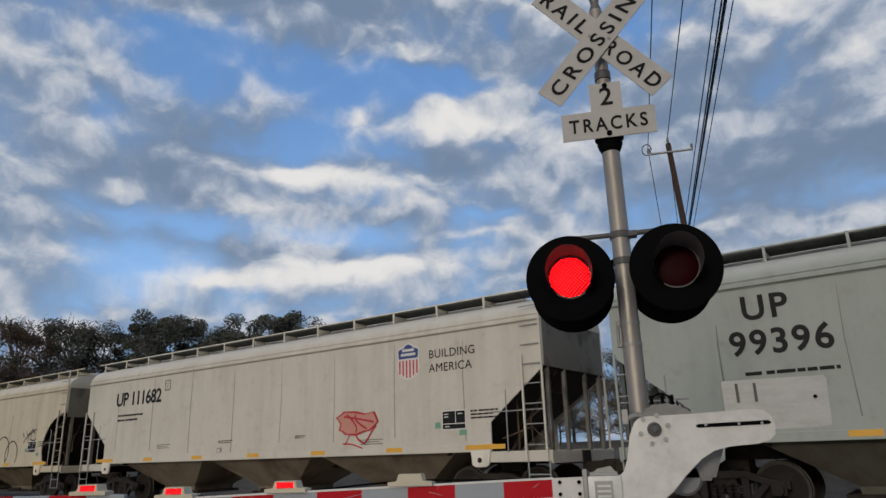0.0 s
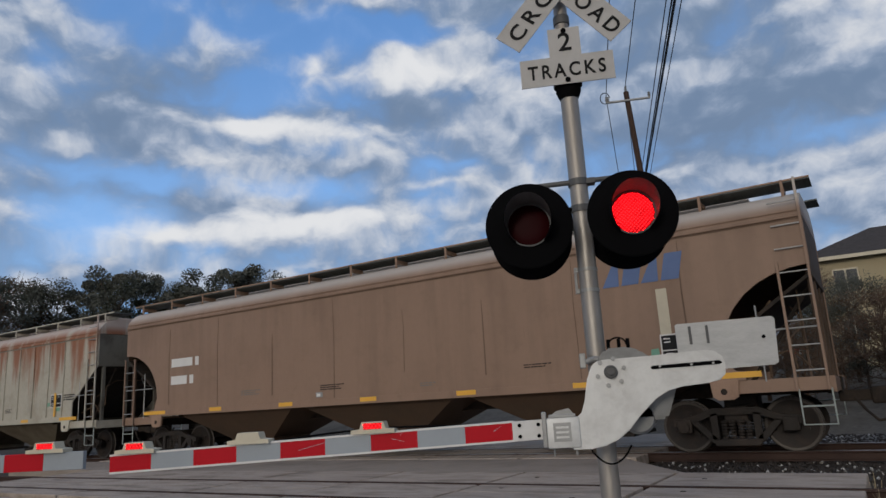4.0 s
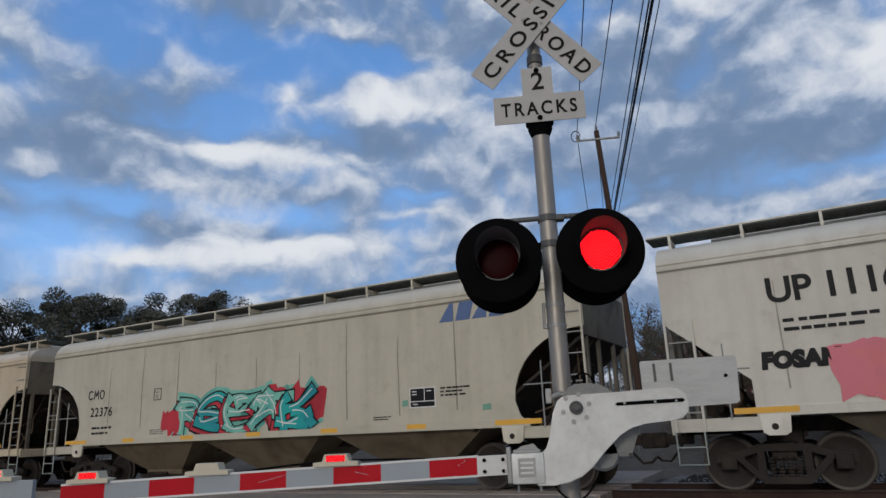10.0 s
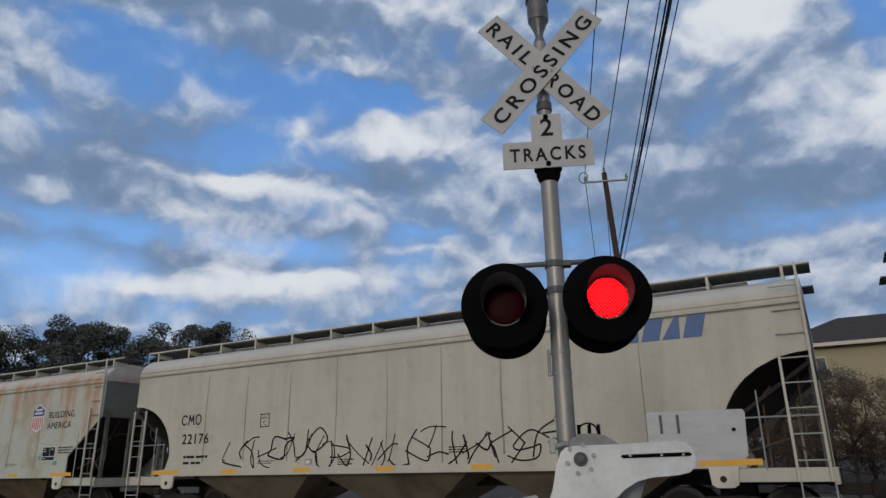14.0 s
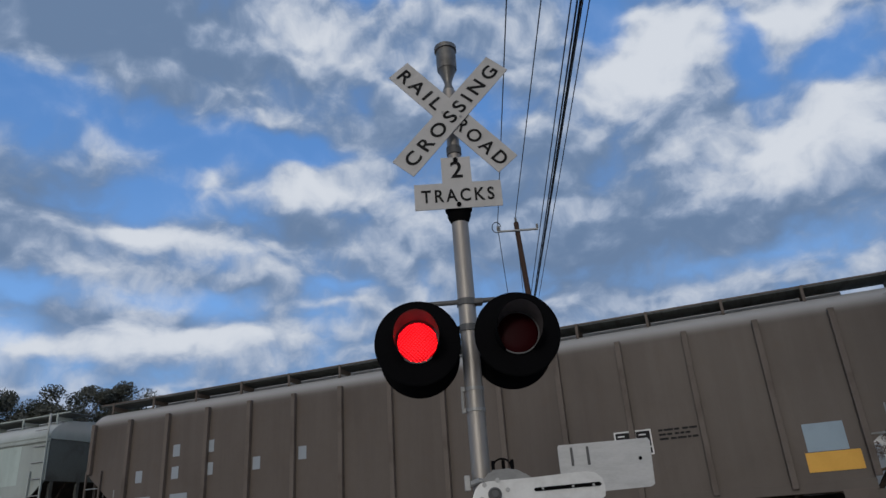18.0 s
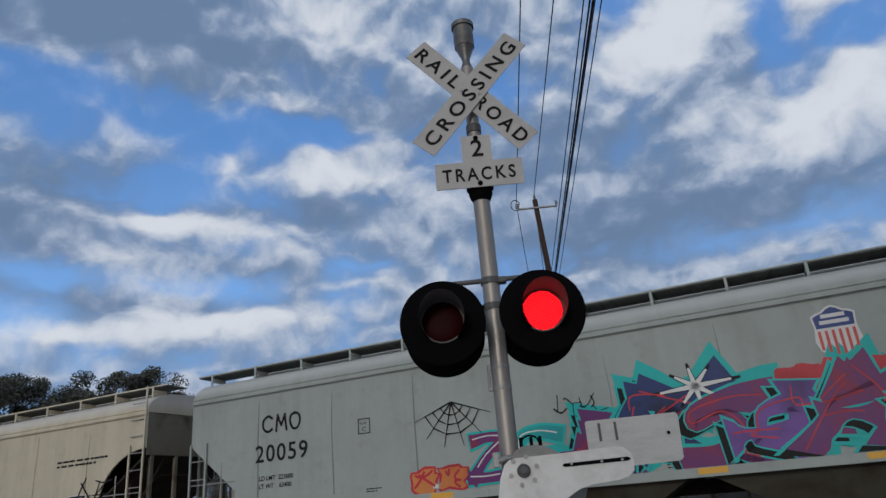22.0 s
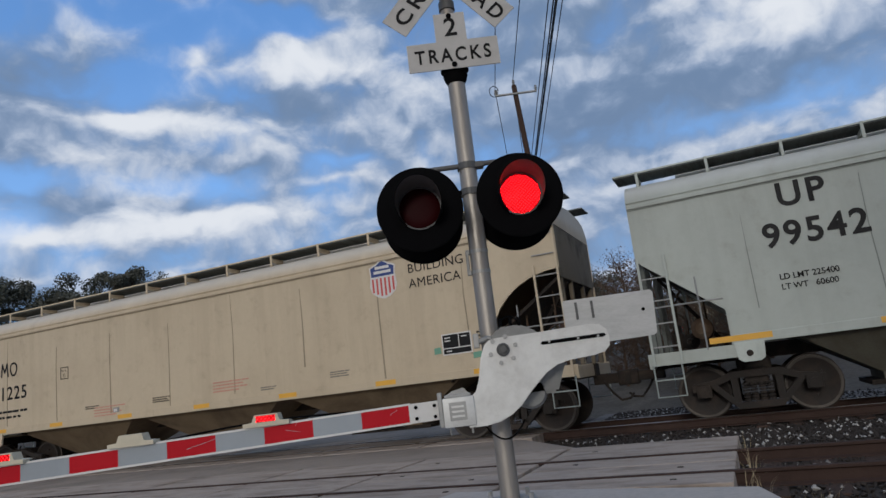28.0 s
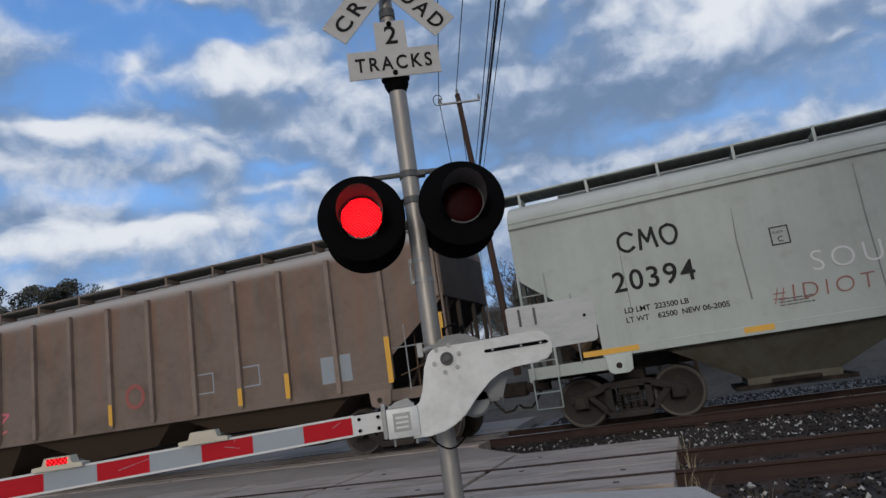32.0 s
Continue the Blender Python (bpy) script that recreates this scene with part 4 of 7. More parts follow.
def spray(parent, x0, x1, z0, z1, count, fills, edge, back, seed, jag=0.22, lines=True, name="painted_mural"):
    """Sprayed letter-like shapes that cannot be read: a backing cloud, outlined forms, inner lines and glints."""
    rng = random.Random(seed)
    w, h, zc = (x1 - x0) / count, z1 - z0, (z0 + z1) / 2
    if back:
        n = count * 4
        upper = [(x0 - 0.15 + (x1 - x0 + 0.3) * k / n, z1 + 0.04 + 0.16 * (rng.random() - 0.3) * min(1, h)) for k in range(n + 1)]
        lower = [(x1 + 0.15 - (x1 - x0 + 0.3) * k / n, max(1.41, z0 + 0.10 * rng.random())) for k in range(n + 1)]
        bm = bmesh.new()
        slab(bm, upper + lower, -1.6085, -1.605)
        part(name, bm, back, parent)
    forms = []
    for k in range(count):
        forms.append(blob(x0 + (k + 0.5) * w, zc + (rng.random() - 0.5) * 0.15 * h, w * 1.05, h * (0.8 + 0.25 * rng.random()), rng, jag, 12 + int(6 * rng.random()), 0.6))
    for k, pts in enumerate(forms):
        bm = bmesh.new()
        slab(bm, grown(pts, 0.045), -1.6125 - 0.0003 * (k % 3), -1.605)
        e = part(name, bm, edge, parent)
        bm = bmesh.new()
        slab(bm, grown(pts, -0.01), -1.6165 - 0.0003 * (k % 3), -1.605)
        part("mural_fill", bm, fills[k % len(fills)], e)
        if lines:
            cx, cz = sum(p[0] for p in pts) / len(pts), sum(p[1] for p in pts) / len(pts)
            for _ in range(3):
                bm = bmesh.new()
                a, b = rng.choice(pts), rng.choice(pts)
                m = (cx + (rng.random() - 0.5) * w * 0.4, cz + (rng.random() - 0.5) * h * 0.4)
                p, q = (a[0] * 0.85 + cx * 0.15, a[1] * 0.85 + cz * 0.15), (b[0] * 0.8 + cx * 0.2, b[1] * 0.8 + cz * 0.2)
                bend = [(p[0] * (1 - f) ** 2 + 2 * m[0] * f * (1 - f) + q[0] * f * f, p[1] * (1 - f) ** 2 + 2 * m[1] * f * (1 - f) + q[1] * f * f) for f in (0, 0.2, 0.4, 0.6, 0.8, 1)]
                ribbon(bm, bend, 0.024, -1.6195)
                part("mural_line", bm, edge, e)
            bm = bmesh.new()
            slab(bm, blob(cx - w * 0.18, cz + h * 0.22, w * 0.34, h * 0.2, rng, 0.3, 8), -1.6188, -1.612)
            part("mural_shade", bm, fills[(k + 1) % len(fills)], e)


# strokes of letter-like forms, in a unit cell
FORMS = {
    "S": [[(0.95, 0.86), (0.55, 1.0), (0.12, 0.88), (0.10, 0.62), (0.5, 0.52), (0.88, 0.38), (0.86, 0.10), (0.45, 0.0), (0.02, 0.12)]],
    "P": [[(0.18, 0.0), (0.20, 0.5), (0.22, 1.0)], [(0.22, 0.97), (0.75, 1.0), (0.95, 0.76), (0.70, 0.50), (0.25, 0.46)]],
    "E": [[(0.15, 0.0), (0.12, 0.5), (0.18, 1.0)], [(0.18, 0.95), (0.6, 1.0), (0.98, 0.96)], [(0.15, 0.52), (0.5, 0.50), (0.82, 0.55)], [(0.15, 0.05), (0.6, 0.0), (1.0, 0.10)]],
    "K": [[(0.15, 0.0), (0.16, 0.5), (0.2, 1.0)], [(0.95, 1.0), (0.6, 0.72), (0.2, 0.48)], [(0.32, 0.52), (0.7, 0.28), (1.05, -0.02)]],
    "A": [[(0.0, 0.0), (0.25, 0.6), (0.5, 1.0)], [(0.5, 1.0), (0.72, 0.55), (0.98, 0.0)], [(0.2, 0.36), (0.5, 0.40), (0.8, 0.36)]],
    "M": [[(0.03, 0.0), (0.08, 0.5), (0.16, 1.0)], [(0.16, 1.0), (0.34, 0.6), (0.5, 0.34)], [(0.5, 0.34), (0.68, 0.66), (0.84, 1.0)], [(0.84, 1.0), (0.9, 0.5), (1.0, 0.0)]],
    "N": [[(0.1, 0.0), (0.12, 0.5), (0.15, 1.0)], [(0.15, 1.0), (0.5, 0.5), (0.85, 0.02)], [(0.85, 0.02), (0.88, 0.5), (0.95, 1.08)]],
    "R": [[(0.15, 0.0), (0.17, 0.5), (0.2, 1.0)], [(0.2, 0.97), (0.75, 1.0), (0.9, 0.74), (0.6, 0.5), (0.24, 0.47)], [(0.45, 0.5), (0.75, 0.26), (1.05, -0.03)]],
    "O": [[(0.5, 1.0), (0.12, 0.85), (0.05, 0.45), (0.3, 0.04), (0.7, 0.04), (0.95, 0.45), (0.86, 0.85), (0.5, 1.0)]],
    "Z": [[(0.05, 0.95), (0.5, 1.0), (0.95, 0.95)], [(0.95, 0.95), (0.5, 0.5), (0.05, 0.05)], [(0.05, 0.05), (0.5, 0.02), (1.05, 0.1)]],
    "L": [[(0.2, 1.0), (0.15, 0.5), (0.12, 0.08)], [(0.12, 0.08), (0.5, 0.0), (0.95, 0.12)]],
    "C": [[(0.92, 0.84), (0.55, 1.0), (0.15, 0.82), (0.04, 0.5), (0.15, 0.18), (0.55, 0.0), (0.92, 0.16)]],
    "H": [[(0.1, 0.0), (0.1, 0.5), (0.1, 1.0)], [(0.9, 0.0), (0.9, 0.5), (0.9, 1.0)], [(0.1, 0.5), (0.5, 0.5), (0.9, 0.5)]],
    "T": [[(0.0, 0.95), (0.5, 0.95), (1.0, 0.95)], [(0.5, 0.95), (0.5, 0.5), (0.5, 0.0)]],
    "X": [[(0.0, 1.0), (0.5, 0.5), (1.0, 0.0)], [(1.0, 1.0), (0.5, 0.5), (0.0, 0.0)]],
    "B": [[(0.15, 0.0), (0.18, 0.5), (0.2, 1.0)], [(0.2, 0.98), (0.7, 1.0), (0.85, 0.76), (0.6, 0.55), (0.25, 0.52)], [(0.25, 0.5), (0.75, 0.5), (0.95, 0.24), (0.65, 0.02), (0.18, 0.02)]],
    "Y": [[(0.02, 1.0), (0.25, 0.7), (0.5, 0.48)], [(1.0, 1.0), (0.7, 0.6), (0.5, 0.3), (0.45, -0.02)]],
    "W": [[(0.0, 1.0), (0.15, 0.5), (0.28, 0.0)], [(0.28, 0.0), (0.4, 0.4), (0.5, 0.7)], [(0.5, 0.7), (0.62, 0.4), (0.74, 0.0)], [(0.74, 0.0), (0.88, 0.5), (1.02, 1.0)]],
}


def curve_through(pts, n=4):
    fine = []
    for k in range(len(pts) - 1):
        p0, p1, p2, p3 = (pts[max(0, min(len(pts) - 1, k + j))] for j in (-1, 0, 1, 2))
        for s in range(n):
            t = s / n
            fine.append(tuple(0.5 * (2 * b + (c - a) * t + (2 * a - 5 * b + 4 * c - d) * t * t + (3 * b - a - 3 * c + d) * t ** 3) for a, b, c, d in zip(p0, p1, p2, p3)))
    return fine + [pts[-1]]


def brush(bm, pts, r, y, flare=0.25, foot=1.402):
    """A broad painted stroke that widens to its cut ends."""
    last, n = None, len(pts)
    for k, (x, z) in enumerate(pts):
        a, b = pts[max(0, k - 1)], pts[min(n - 1, k + 1)]
        l = math.hypot(b[0] - a[0], b[1] - a[1]) + 1e-6
        w = r * (1 - 0.5 * flare + 1.5 * flare * abs(2 * k / (n - 1) - 1) ** 2)
        if k in (0, n - 1):      # ends reach past the skeleton
            s = -1 if k == 0 else 1
            x, z = x + s * (b[0] - a[0]) / l * r * 0.8, z + s * (b[1] - a[1]) / l * r * 0.8
        u, v = -(b[1] - a[1]) / l * w, (b[0] - a[0]) / l * w
        now = (bm.verts.new((x - u, y, max(foot, z - v))), bm.verts.new((x + u, y, max(foot, z + v))))
        if last:
            bm.faces.new((last[0], now[0], now[1], last[1]))
        last = now


def piece(parent, x0, x1, z0, z1, text, fills, edge, seed, halo=None, block=None, r=0.15, lean=0.10, glint=None, glint_w=0.016, wild=0.05, edge_w=0.045, flare=0.25, square=False, extra=0, swell=1.0):
    """A sprayed mural of letter-like forms: halo, thick sides, outline, fill and thin highlights."""
    rng = random.Random(seed)
    n = len(text)
    w, h = (x1 - x0) / n, z1 - z0
    cells = []
    for k, ch in enumerate(text):
        dz, grow = (rng.random() - 0.5) * 0.12 * h, 0.94 + 0.16 * rng.random()
        forms = []
        more = []
        for _ in range(extra):      # bars and arrows that run into the next form
            a, b = rng.random(), rng.random()
            more.append([(a, b), (a + 0.35 * (rng.random() - 0.3), b + 0.5 * (rng.random() - 0.5)), (a + 0.5 + 0.5 * rng.random(), min(1.1, max(0.0, b + 0.7 * (rng.random() - 0.5))))])
        for line in FORMS[ch] + more:
            pts = [(x0 + w * (k + 0.06 + 0.88 * swell * a * grow + lean * b + wild * (rng.random() - 0.5)), z0 + dz + h * (b * grow + wild * (rng.random() - 0.5))) for a, b in line]
            forms.append(curve_through(pts, 1 if square else 4))
        cells.append(forms)
    big = r * min(h, 1.15 * w)
    if halo:
        for k, forms in enumerate(cells):
            bm = bmesh.new()
            for j, pts in enumerate(forms):
                brush(bm, pts, big + edge_w + 0.085, -1.6085 - 0.0002 * ((3 * k + j) % 9), flare)
            part("mural_halo", bm, halo, parent)
    for k, forms in enumerate(cells):
        y = -1.6115 - 0.0052 * k
        if block:
            bm = bmesh.new()
            for j, pts in enumerate(forms):
                brush(bm, [(a - 0.13, b - 0.10) for a, b in pts], big + edge_w, y + 0.0014 - 0.00015 * j, flare)
            part("mural_side_edge", bm, edge, parent)
            bm = bmesh.new()
            for j, pts in enumerate(forms):
                brush(bm, [(a - 0.13, b - 0.10) for a, b in pts], big, y + 0.0006 - 0.00015 * j, flare)
            part("mural_side", bm, block, parent)
        bm = bmesh.new()
        for j, pts in enumerate(forms):
            brush(bm, pts, big + edge_w, y - 0.0004 - 0.00015 * j, flare)
        e = part("painted_mural", bm, edge, parent)
        bm = bmesh.new()
        for j, pts in enumerate(forms):
            brush(bm, pts, big, y - 0.0018 - 0.00015 * j, flare)
        part("mural_fill", bm, fills[k % len(fills)], e)
        if glint:
            bm = bmesh.new()
            for j, pts in enumerate(forms):
                keep = pts[:max(3, int(len(pts) * 0.8))]
                ribbon(bm, [(a + 0.02 - 0.45 * big, b + 0.45 * big * 0.6) for a, b in keep], glint_w, y - 0.0032 - 0.00015 * j)
            part("mural_line", bm, glint, e)


def stroke_word(parent, text, x, z, h, r, mat, gap=1.0):
    """Round-cornered stencil capitals, one part each."""
    for k, ch in enumerate(text):
        bm = bmesh.new()
        for j, line in enumerate(FORMS[ch]):
            straight = ch in "MHTXK"
            brush(bm, curve_through([(x + h * (0.78 * a + gap * k), z + r * 0.6 + (h - 1.2 * r) * b) for a, b in line], 1 if straight else 6), r, -1.608 - 0.0003 * j, 0.0)
        part("lettering", bm, mat, parent)


def scrawl(parent, x0, x1, z, h, mat, seed, r=0.018, name="scrawl"):
    """A quick sprayed tag of joined strokes that cannot be read."""
    rng = random.Random(seed)
    n = max(2, int((x1 - x0) / (0.75 * h)))
    w = (x1 - x0) / n
    bm = bmesh.new()
    for k in range(n):
        dz, lean = (rng.random() - 0.5) * 0.4 * h, 0.6 * rng.random()
        for j, line in enumerate(FORMS[rng.choice("SEKRNAOZLBYW")]):
            pts = [(x0 + w * (k + 1.5 * a + lean * b + 0.5 * (rng.random() - 0.5)), z + dz + h * (b + 0.5 * (rng.random() - 0.5))) for a, b in line]
            ribbon(bm, curve_through(pts, 5), r * (0.7 + 0.5 * rng.random()), -1.6085 - 0.0026 * ((k + j) % 2))
    part(name, bm, mat, parent)


def small_print(car, lh, style, seed):
    """Stencils too small to read, a ticket board, a dent or two, and the road's tape: what every car side carries."""
    if style == "posts":
        return
    rng = random.Random(seed)
    for f in (0.24, 0.40, 0.57, 0.70):
        x, z = -lh + 2 * lh * (f + 0.05 * rng.random()), 1.50 + 0.35 * rng.random()
        bars(car, x, z, 0.35 + 0.5 * rng.random(), 2 + int(2 * rng.random()), FAINT if rng.random() < 0.6 else INK, 0.022, 0.05)
    x = -lh + 2 * lh * (0.30 + 0.2 * rng.random())
    bm = bmesh.new()
    box(bm, (x, -1.613, 1.46), (x + 0.22, -1.605, 1.58), 0.004)
    board = part("ticket_board", bm, STEEL, car)
    bm = bmesh.new()
    box(bm, (x + 0.03, -1.617, 1.48), (x + 0.15, -1.6135, 1.55))
    part("ticket", bm, WHITE, board)
    bm = bmesh.new()
    x = lh - 1.9 - 0.4 * rng.random()
    slab(bm, [(x, 1.60), (x + 0.2, 1.61), (x + 0.19, 1.73), (x + 0.01, 1.72)], -1.609, -1.605)
    part("inspection_sticker", bm, paint("pale green sticker", (0.18, 0.36, 0.26)), car)


def hopper_car(u0, u1, key, label, style="smooth", curved=False, bays=3, posts=13):
    """One covered hopper: u0 is its rear (left) end, u1 its front, in metres along the train."""
    lh, mid = (u1 - u0) / 2, (u0 + u1) / 2
    mat, chute = body_paint(key), chute_paint(key)
    car = thing("hopper_car", label, "railway car", TRK @ pose(mid, FAR, 0), "cars of the freight train")
    car["u"] = mid
    cut = panel_cut(lh, curved)
    low = cut + [(-x, z) for x, z in cut[::-1]]
    top = 3.98
    bm = bmesh.new()
    for s in (-1, 1):
        slab(bm, [(lh, top)] + low + [(-lh, top)], s * 1.60, s * 1.565)
    # roof: curved from eave to crown
    half = [(-1.60, 3.98), (-1.592, 4.06), (-1.56, 4.15), (-1.49, 4.25), (-1.38, 4.34), (-1.22, 4.42), (-0.9, 4.49)]
    prof = half + [(0, 4.54)] + [(-y, z) for y, z in half[::-1]]
    a = [bm.verts.new((-lh, y, z)) for y, z in prof]
    b = [bm.verts.new((lh, y, z)) for y, z in prof]
    for k in range(len(prof) - 1):
        bm.faces.new((a[k], b[k], b[k + 1], a[k + 1]))
    bm.faces.new(a), bm.faces.new(b[::-1])
    body = part("body", bm, mat, car, smooth=True)
    # seams or outside posts
    if style == "posts":
        n = 15
        for k in range(n + 1):
            x = -lh + 0.12 + (2 * lh - 0.24) * k / n
            zlow = 1.32 if abs(x) < lh - 1.4 else 1.32 + 1.75 * (abs(x) - lh + 1.4) / 1.4
            for s in (-1, 1):
                bm = bmesh.new()
                box(bm, (x - 0.05, min(s * 1.60, s * 1.70), zlow), (x + 0.05, max(s * 1.60, s * 1.70), 4.12), 0.008)
                part("side_post", bm, post_paint(key), body)
    else:
        n = {"ribs": 20, "smooth": 9, "fine": 12}[style]
        rough = random.Random(int(abs(u0) * 7))
        for k in range(1, n):
            x = -lh + 2 * lh * k / n
            if abs(x) > lh - 1.5:
                continue
            bm = bmesh.new()
            wide = {"ribs": 0.022, "smooth": 0.013, "fine": 0.015}[style] * (0.6 + 0.8 * rough.random())
            foot, head = (1.42, 3.86) if style == "ribs" else (1.42 + 0.5 * rough.random() ** 2, 3.86 - 0.7 * rough.random() ** 2)
            deep = 0.035 if style == "ribs" else 0.006
            lean = 0.03 * math.sin(7.3 * k + lh)
            slab(bm, [(x - wide, foot), (x + wide, foot), (x + wide * 0.8 + lean, 2.9), (x + wide * 0.4, head), (x - wide * 0.2, head), (x - wide * 0.8 + lean, 2.9)], -1.60 - deep, -1.598)
            part("side_seam", bm, mat if style == "ribs" else seam_and_shade_paint(key), body)
    for s in (-1, 1):
        if style != "posts":
            bm = bmesh.new()
            box(bm, (-lh, min(s * 1.598, s * 1.635), 3.92), (lh, max(s * 1.598, s * 1.635), 3.985), 0.008)
            box(bm, (-lh, min(s * 1.55, s * 1.612), 4.03), (lh, max(s * 1.55, s * 1.612), 4.06), 0.006)
            part("eave_rail", bm, mat, body)
            # dark strip that stands in for the eave rail's cast shade
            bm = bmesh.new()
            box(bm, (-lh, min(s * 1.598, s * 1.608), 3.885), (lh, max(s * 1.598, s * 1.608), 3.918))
            part("eave_seam", bm, seam_and_shade_paint(key), body)
        bm = bmesh.new()
        e = lh - (1.25 if curved else 1.35)
        box(bm, (-e, min(s * 1.55, s * 1.63), 1.24), (e, max(s * 1.55, s * 1.63), 1.40), 0.008)
        part("side_sill", bm, mat, body)
    for s in (-1, 1):
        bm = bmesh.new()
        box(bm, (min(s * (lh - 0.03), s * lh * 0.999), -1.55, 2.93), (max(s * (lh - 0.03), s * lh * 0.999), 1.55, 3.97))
        part("end_wall", bm, shaded_end_paint(key), body)
        # sheet coloured near black for the shade inside the open end
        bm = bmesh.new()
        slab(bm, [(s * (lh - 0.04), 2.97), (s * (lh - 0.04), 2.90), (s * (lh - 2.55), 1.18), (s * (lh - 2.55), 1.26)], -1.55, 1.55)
        part("slope_sheet", bm, GRIME_SHADE, body)
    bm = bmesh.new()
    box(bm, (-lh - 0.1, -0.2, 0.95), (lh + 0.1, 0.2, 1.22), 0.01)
    part("centre_sill", bm, GRIME_SHADE, car)
    # discharge bays
    span = (2 * lh - 4.4) / bays
    for k in range(bays):
        c = -lh + 2.2 + span * (k + 0.5)
        bm = bmesh.new()
        f = []
        for z, hx, hy in ((1.30, span * 0.48, 1.50), (0.50, span * 0.17, 0.72), (0.34, span * 0.17, 0.72)):
            f.append([bm.verts.new((c + sx * hx, sy * hy, z)) for sx, sy in ((-1, -1), (1, -1), (1, 1), (-1, 1))])
        for p, q in zip(f, f[1:]):
            for j in range(4):
                bm.faces.new((p[j], p[(j + 1) % 4], q[(j + 1) % 4], q[j]))
        bm.faces.new(f[-1])
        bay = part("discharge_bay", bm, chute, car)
        bm = bmesh.new()
        box(bm, (c - span * 0.22, -0.78, 0.30), (c + span * 0.22, 0.78, 0.38), 0.01)
        rod(bm, (c - 0.4, -0.95, 0.42), (c + 0.4, -0.95, 0.42), 0.04, 8)
        part("outlet_gate", bm, GRIME_SHADE, bay)
    # roof walk on uprights, hatches between
    for s in (-1, 1):
        bm = bmesh.new()
        slab(bm, [(-lh - 0.2, 4.65), (lh + 0.2, 4.65), (lh + 0.2, 4.675), (-lh - 0.2, 4.675)], s * 0.56, s * 1.235)
        walkway = part("roof_walk", bm, GRATING, car, "dark grated roof walkway")
        bm = bmesh.new()
        box(bm, (-lh - 0.2, min(s * 1.235, s * 1.25), 4.672), (lh + 0.2, max(s * 1.235, s * 1.25), 4.70))
        part("walk_edge", bm, post_paint(key), walkway)
    for k in range(posts + 1):
        x = -lh + 0.25 + (2 * lh - 0.5) * k / posts
        m = shared("walk_upright " + key, lambda bm: (box(bm, (-0.026, -1.275, 4.36), (0.026, -1.25, 4.70), 0.004), slab(bm, [(-0.02, 4.60), (0.02, 4.60), (0.02, 4.50), (-0.02, 4.50)], -1.25, -0.8)), post_paint(key))
        child("walk_upright", m, car, pose(x, 0, 0))
        if k % 3 == 0:
            child("walk_upright", m, car, pose(x, 0, 0, 0, 0, 180))
    bm = bmesh.new()
    box(bm, (-lh + 0.9, -0.5, 4.50), (lh - 0.9, 0.5, 4.68), 0.03)
    part("hatch_cover", bm, mat, car)
    # ends
    for s in (-1, 1):
        turn = pose(s * lh, 0, 0, 0, 0, 0 if s > 0 else 180)
        child("end_platform", shared("end_platform " + key, platform_mesh, mat), car, turn)
        child("coupler", shared("coupler", coupler_mesh, GRIME_SHADE), car, turn, "dark coupler with a hanging air hose")
        for piece_name, make in (("air_reservoir", reservoir_mesh), ("brake_cylinder", cylinder_mesh), ("brake_valve", valve_mesh), ("brake_piping", pipe_mesh), ("end_brace", brace_mesh)) if s < 0 else (("end_brace", brace_mesh), ("brake_piping", pipe_mesh)):
            child(piece_name, shared(piece_name, make, RUSTY if piece_name in ("brake_piping", "air_reservoir") else GRIME_SHADE, True), car, turn)
        if s < 0:
            child("hand_brake_wheel", shared("hand_brake_wheel", wheel_brake_mesh, STEEL), car, turn)
        for side in (0, 180):
            child("jacking_pad", shared("jacking_pad " + key, pad_mesh, [post_paint(key), GRIME_SHADE]), car, pose(s * (lh - 1.62), 0, 0, 0, 0, side))
        for side in (-1, 1):
            tall = s * side < 0
            flip = pose(s * lh, 0, 0) @ (Matrix.Identity(4) if side < 0 else pose(0, 0, 0, 0, 0, 180))
            inward = -1 if s * side < 0 else 1
            lad = bmesh.new()
            z1 = 4.62 if tall else 2.98
            for x in (0.03, 0.50):
                box(lad, (inward * x - 0.022, -1.665, 1.02), (inward * x + 0.022, -1.625, z1 if x < 0.1 or not tall else 3.2), 0.004)
            ladder = child("ladder", finish("ladder", lad, mat), car, flip)
            zs = np.arange(1.35, z1 - 0.05, 0.41)
            rung = shared("rung %d" % inward, lambda bm: rod(bm, (inward * 0.03, -1.645, 0), (inward * 0.50, -1.645, 0), 0.014, 6), STEEL)
            if side < 0:
                for z in zs:
                    child("rung", rung, ladder, pose(0, 0, z))
            child("step", shared("step %d" % inward, step_mesh if inward < 0 else step_mirror, mat), car, flip)
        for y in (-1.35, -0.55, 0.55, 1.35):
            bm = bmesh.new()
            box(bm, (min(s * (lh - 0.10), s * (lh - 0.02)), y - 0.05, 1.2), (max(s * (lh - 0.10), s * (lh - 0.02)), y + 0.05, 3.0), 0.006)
            part("end_post", bm, shaded_end_paint(key), body)
        bm = bmesh.new()
        tube(bm, [(s * (lh - 1.35), -1.60, 2.05), (s * (lh - 0.05), -1.60, 2.05)], 0.016, 6)
        tube(bm, [(s * (lh - 0.95), -1.60, 1.2), (s * (lh - 0.95), -1.60, 2.5)], 0.016, 6)
        part("grab_iron", bm, STEEL, car)
        # truck
        tx = s * (lh - 1.62)
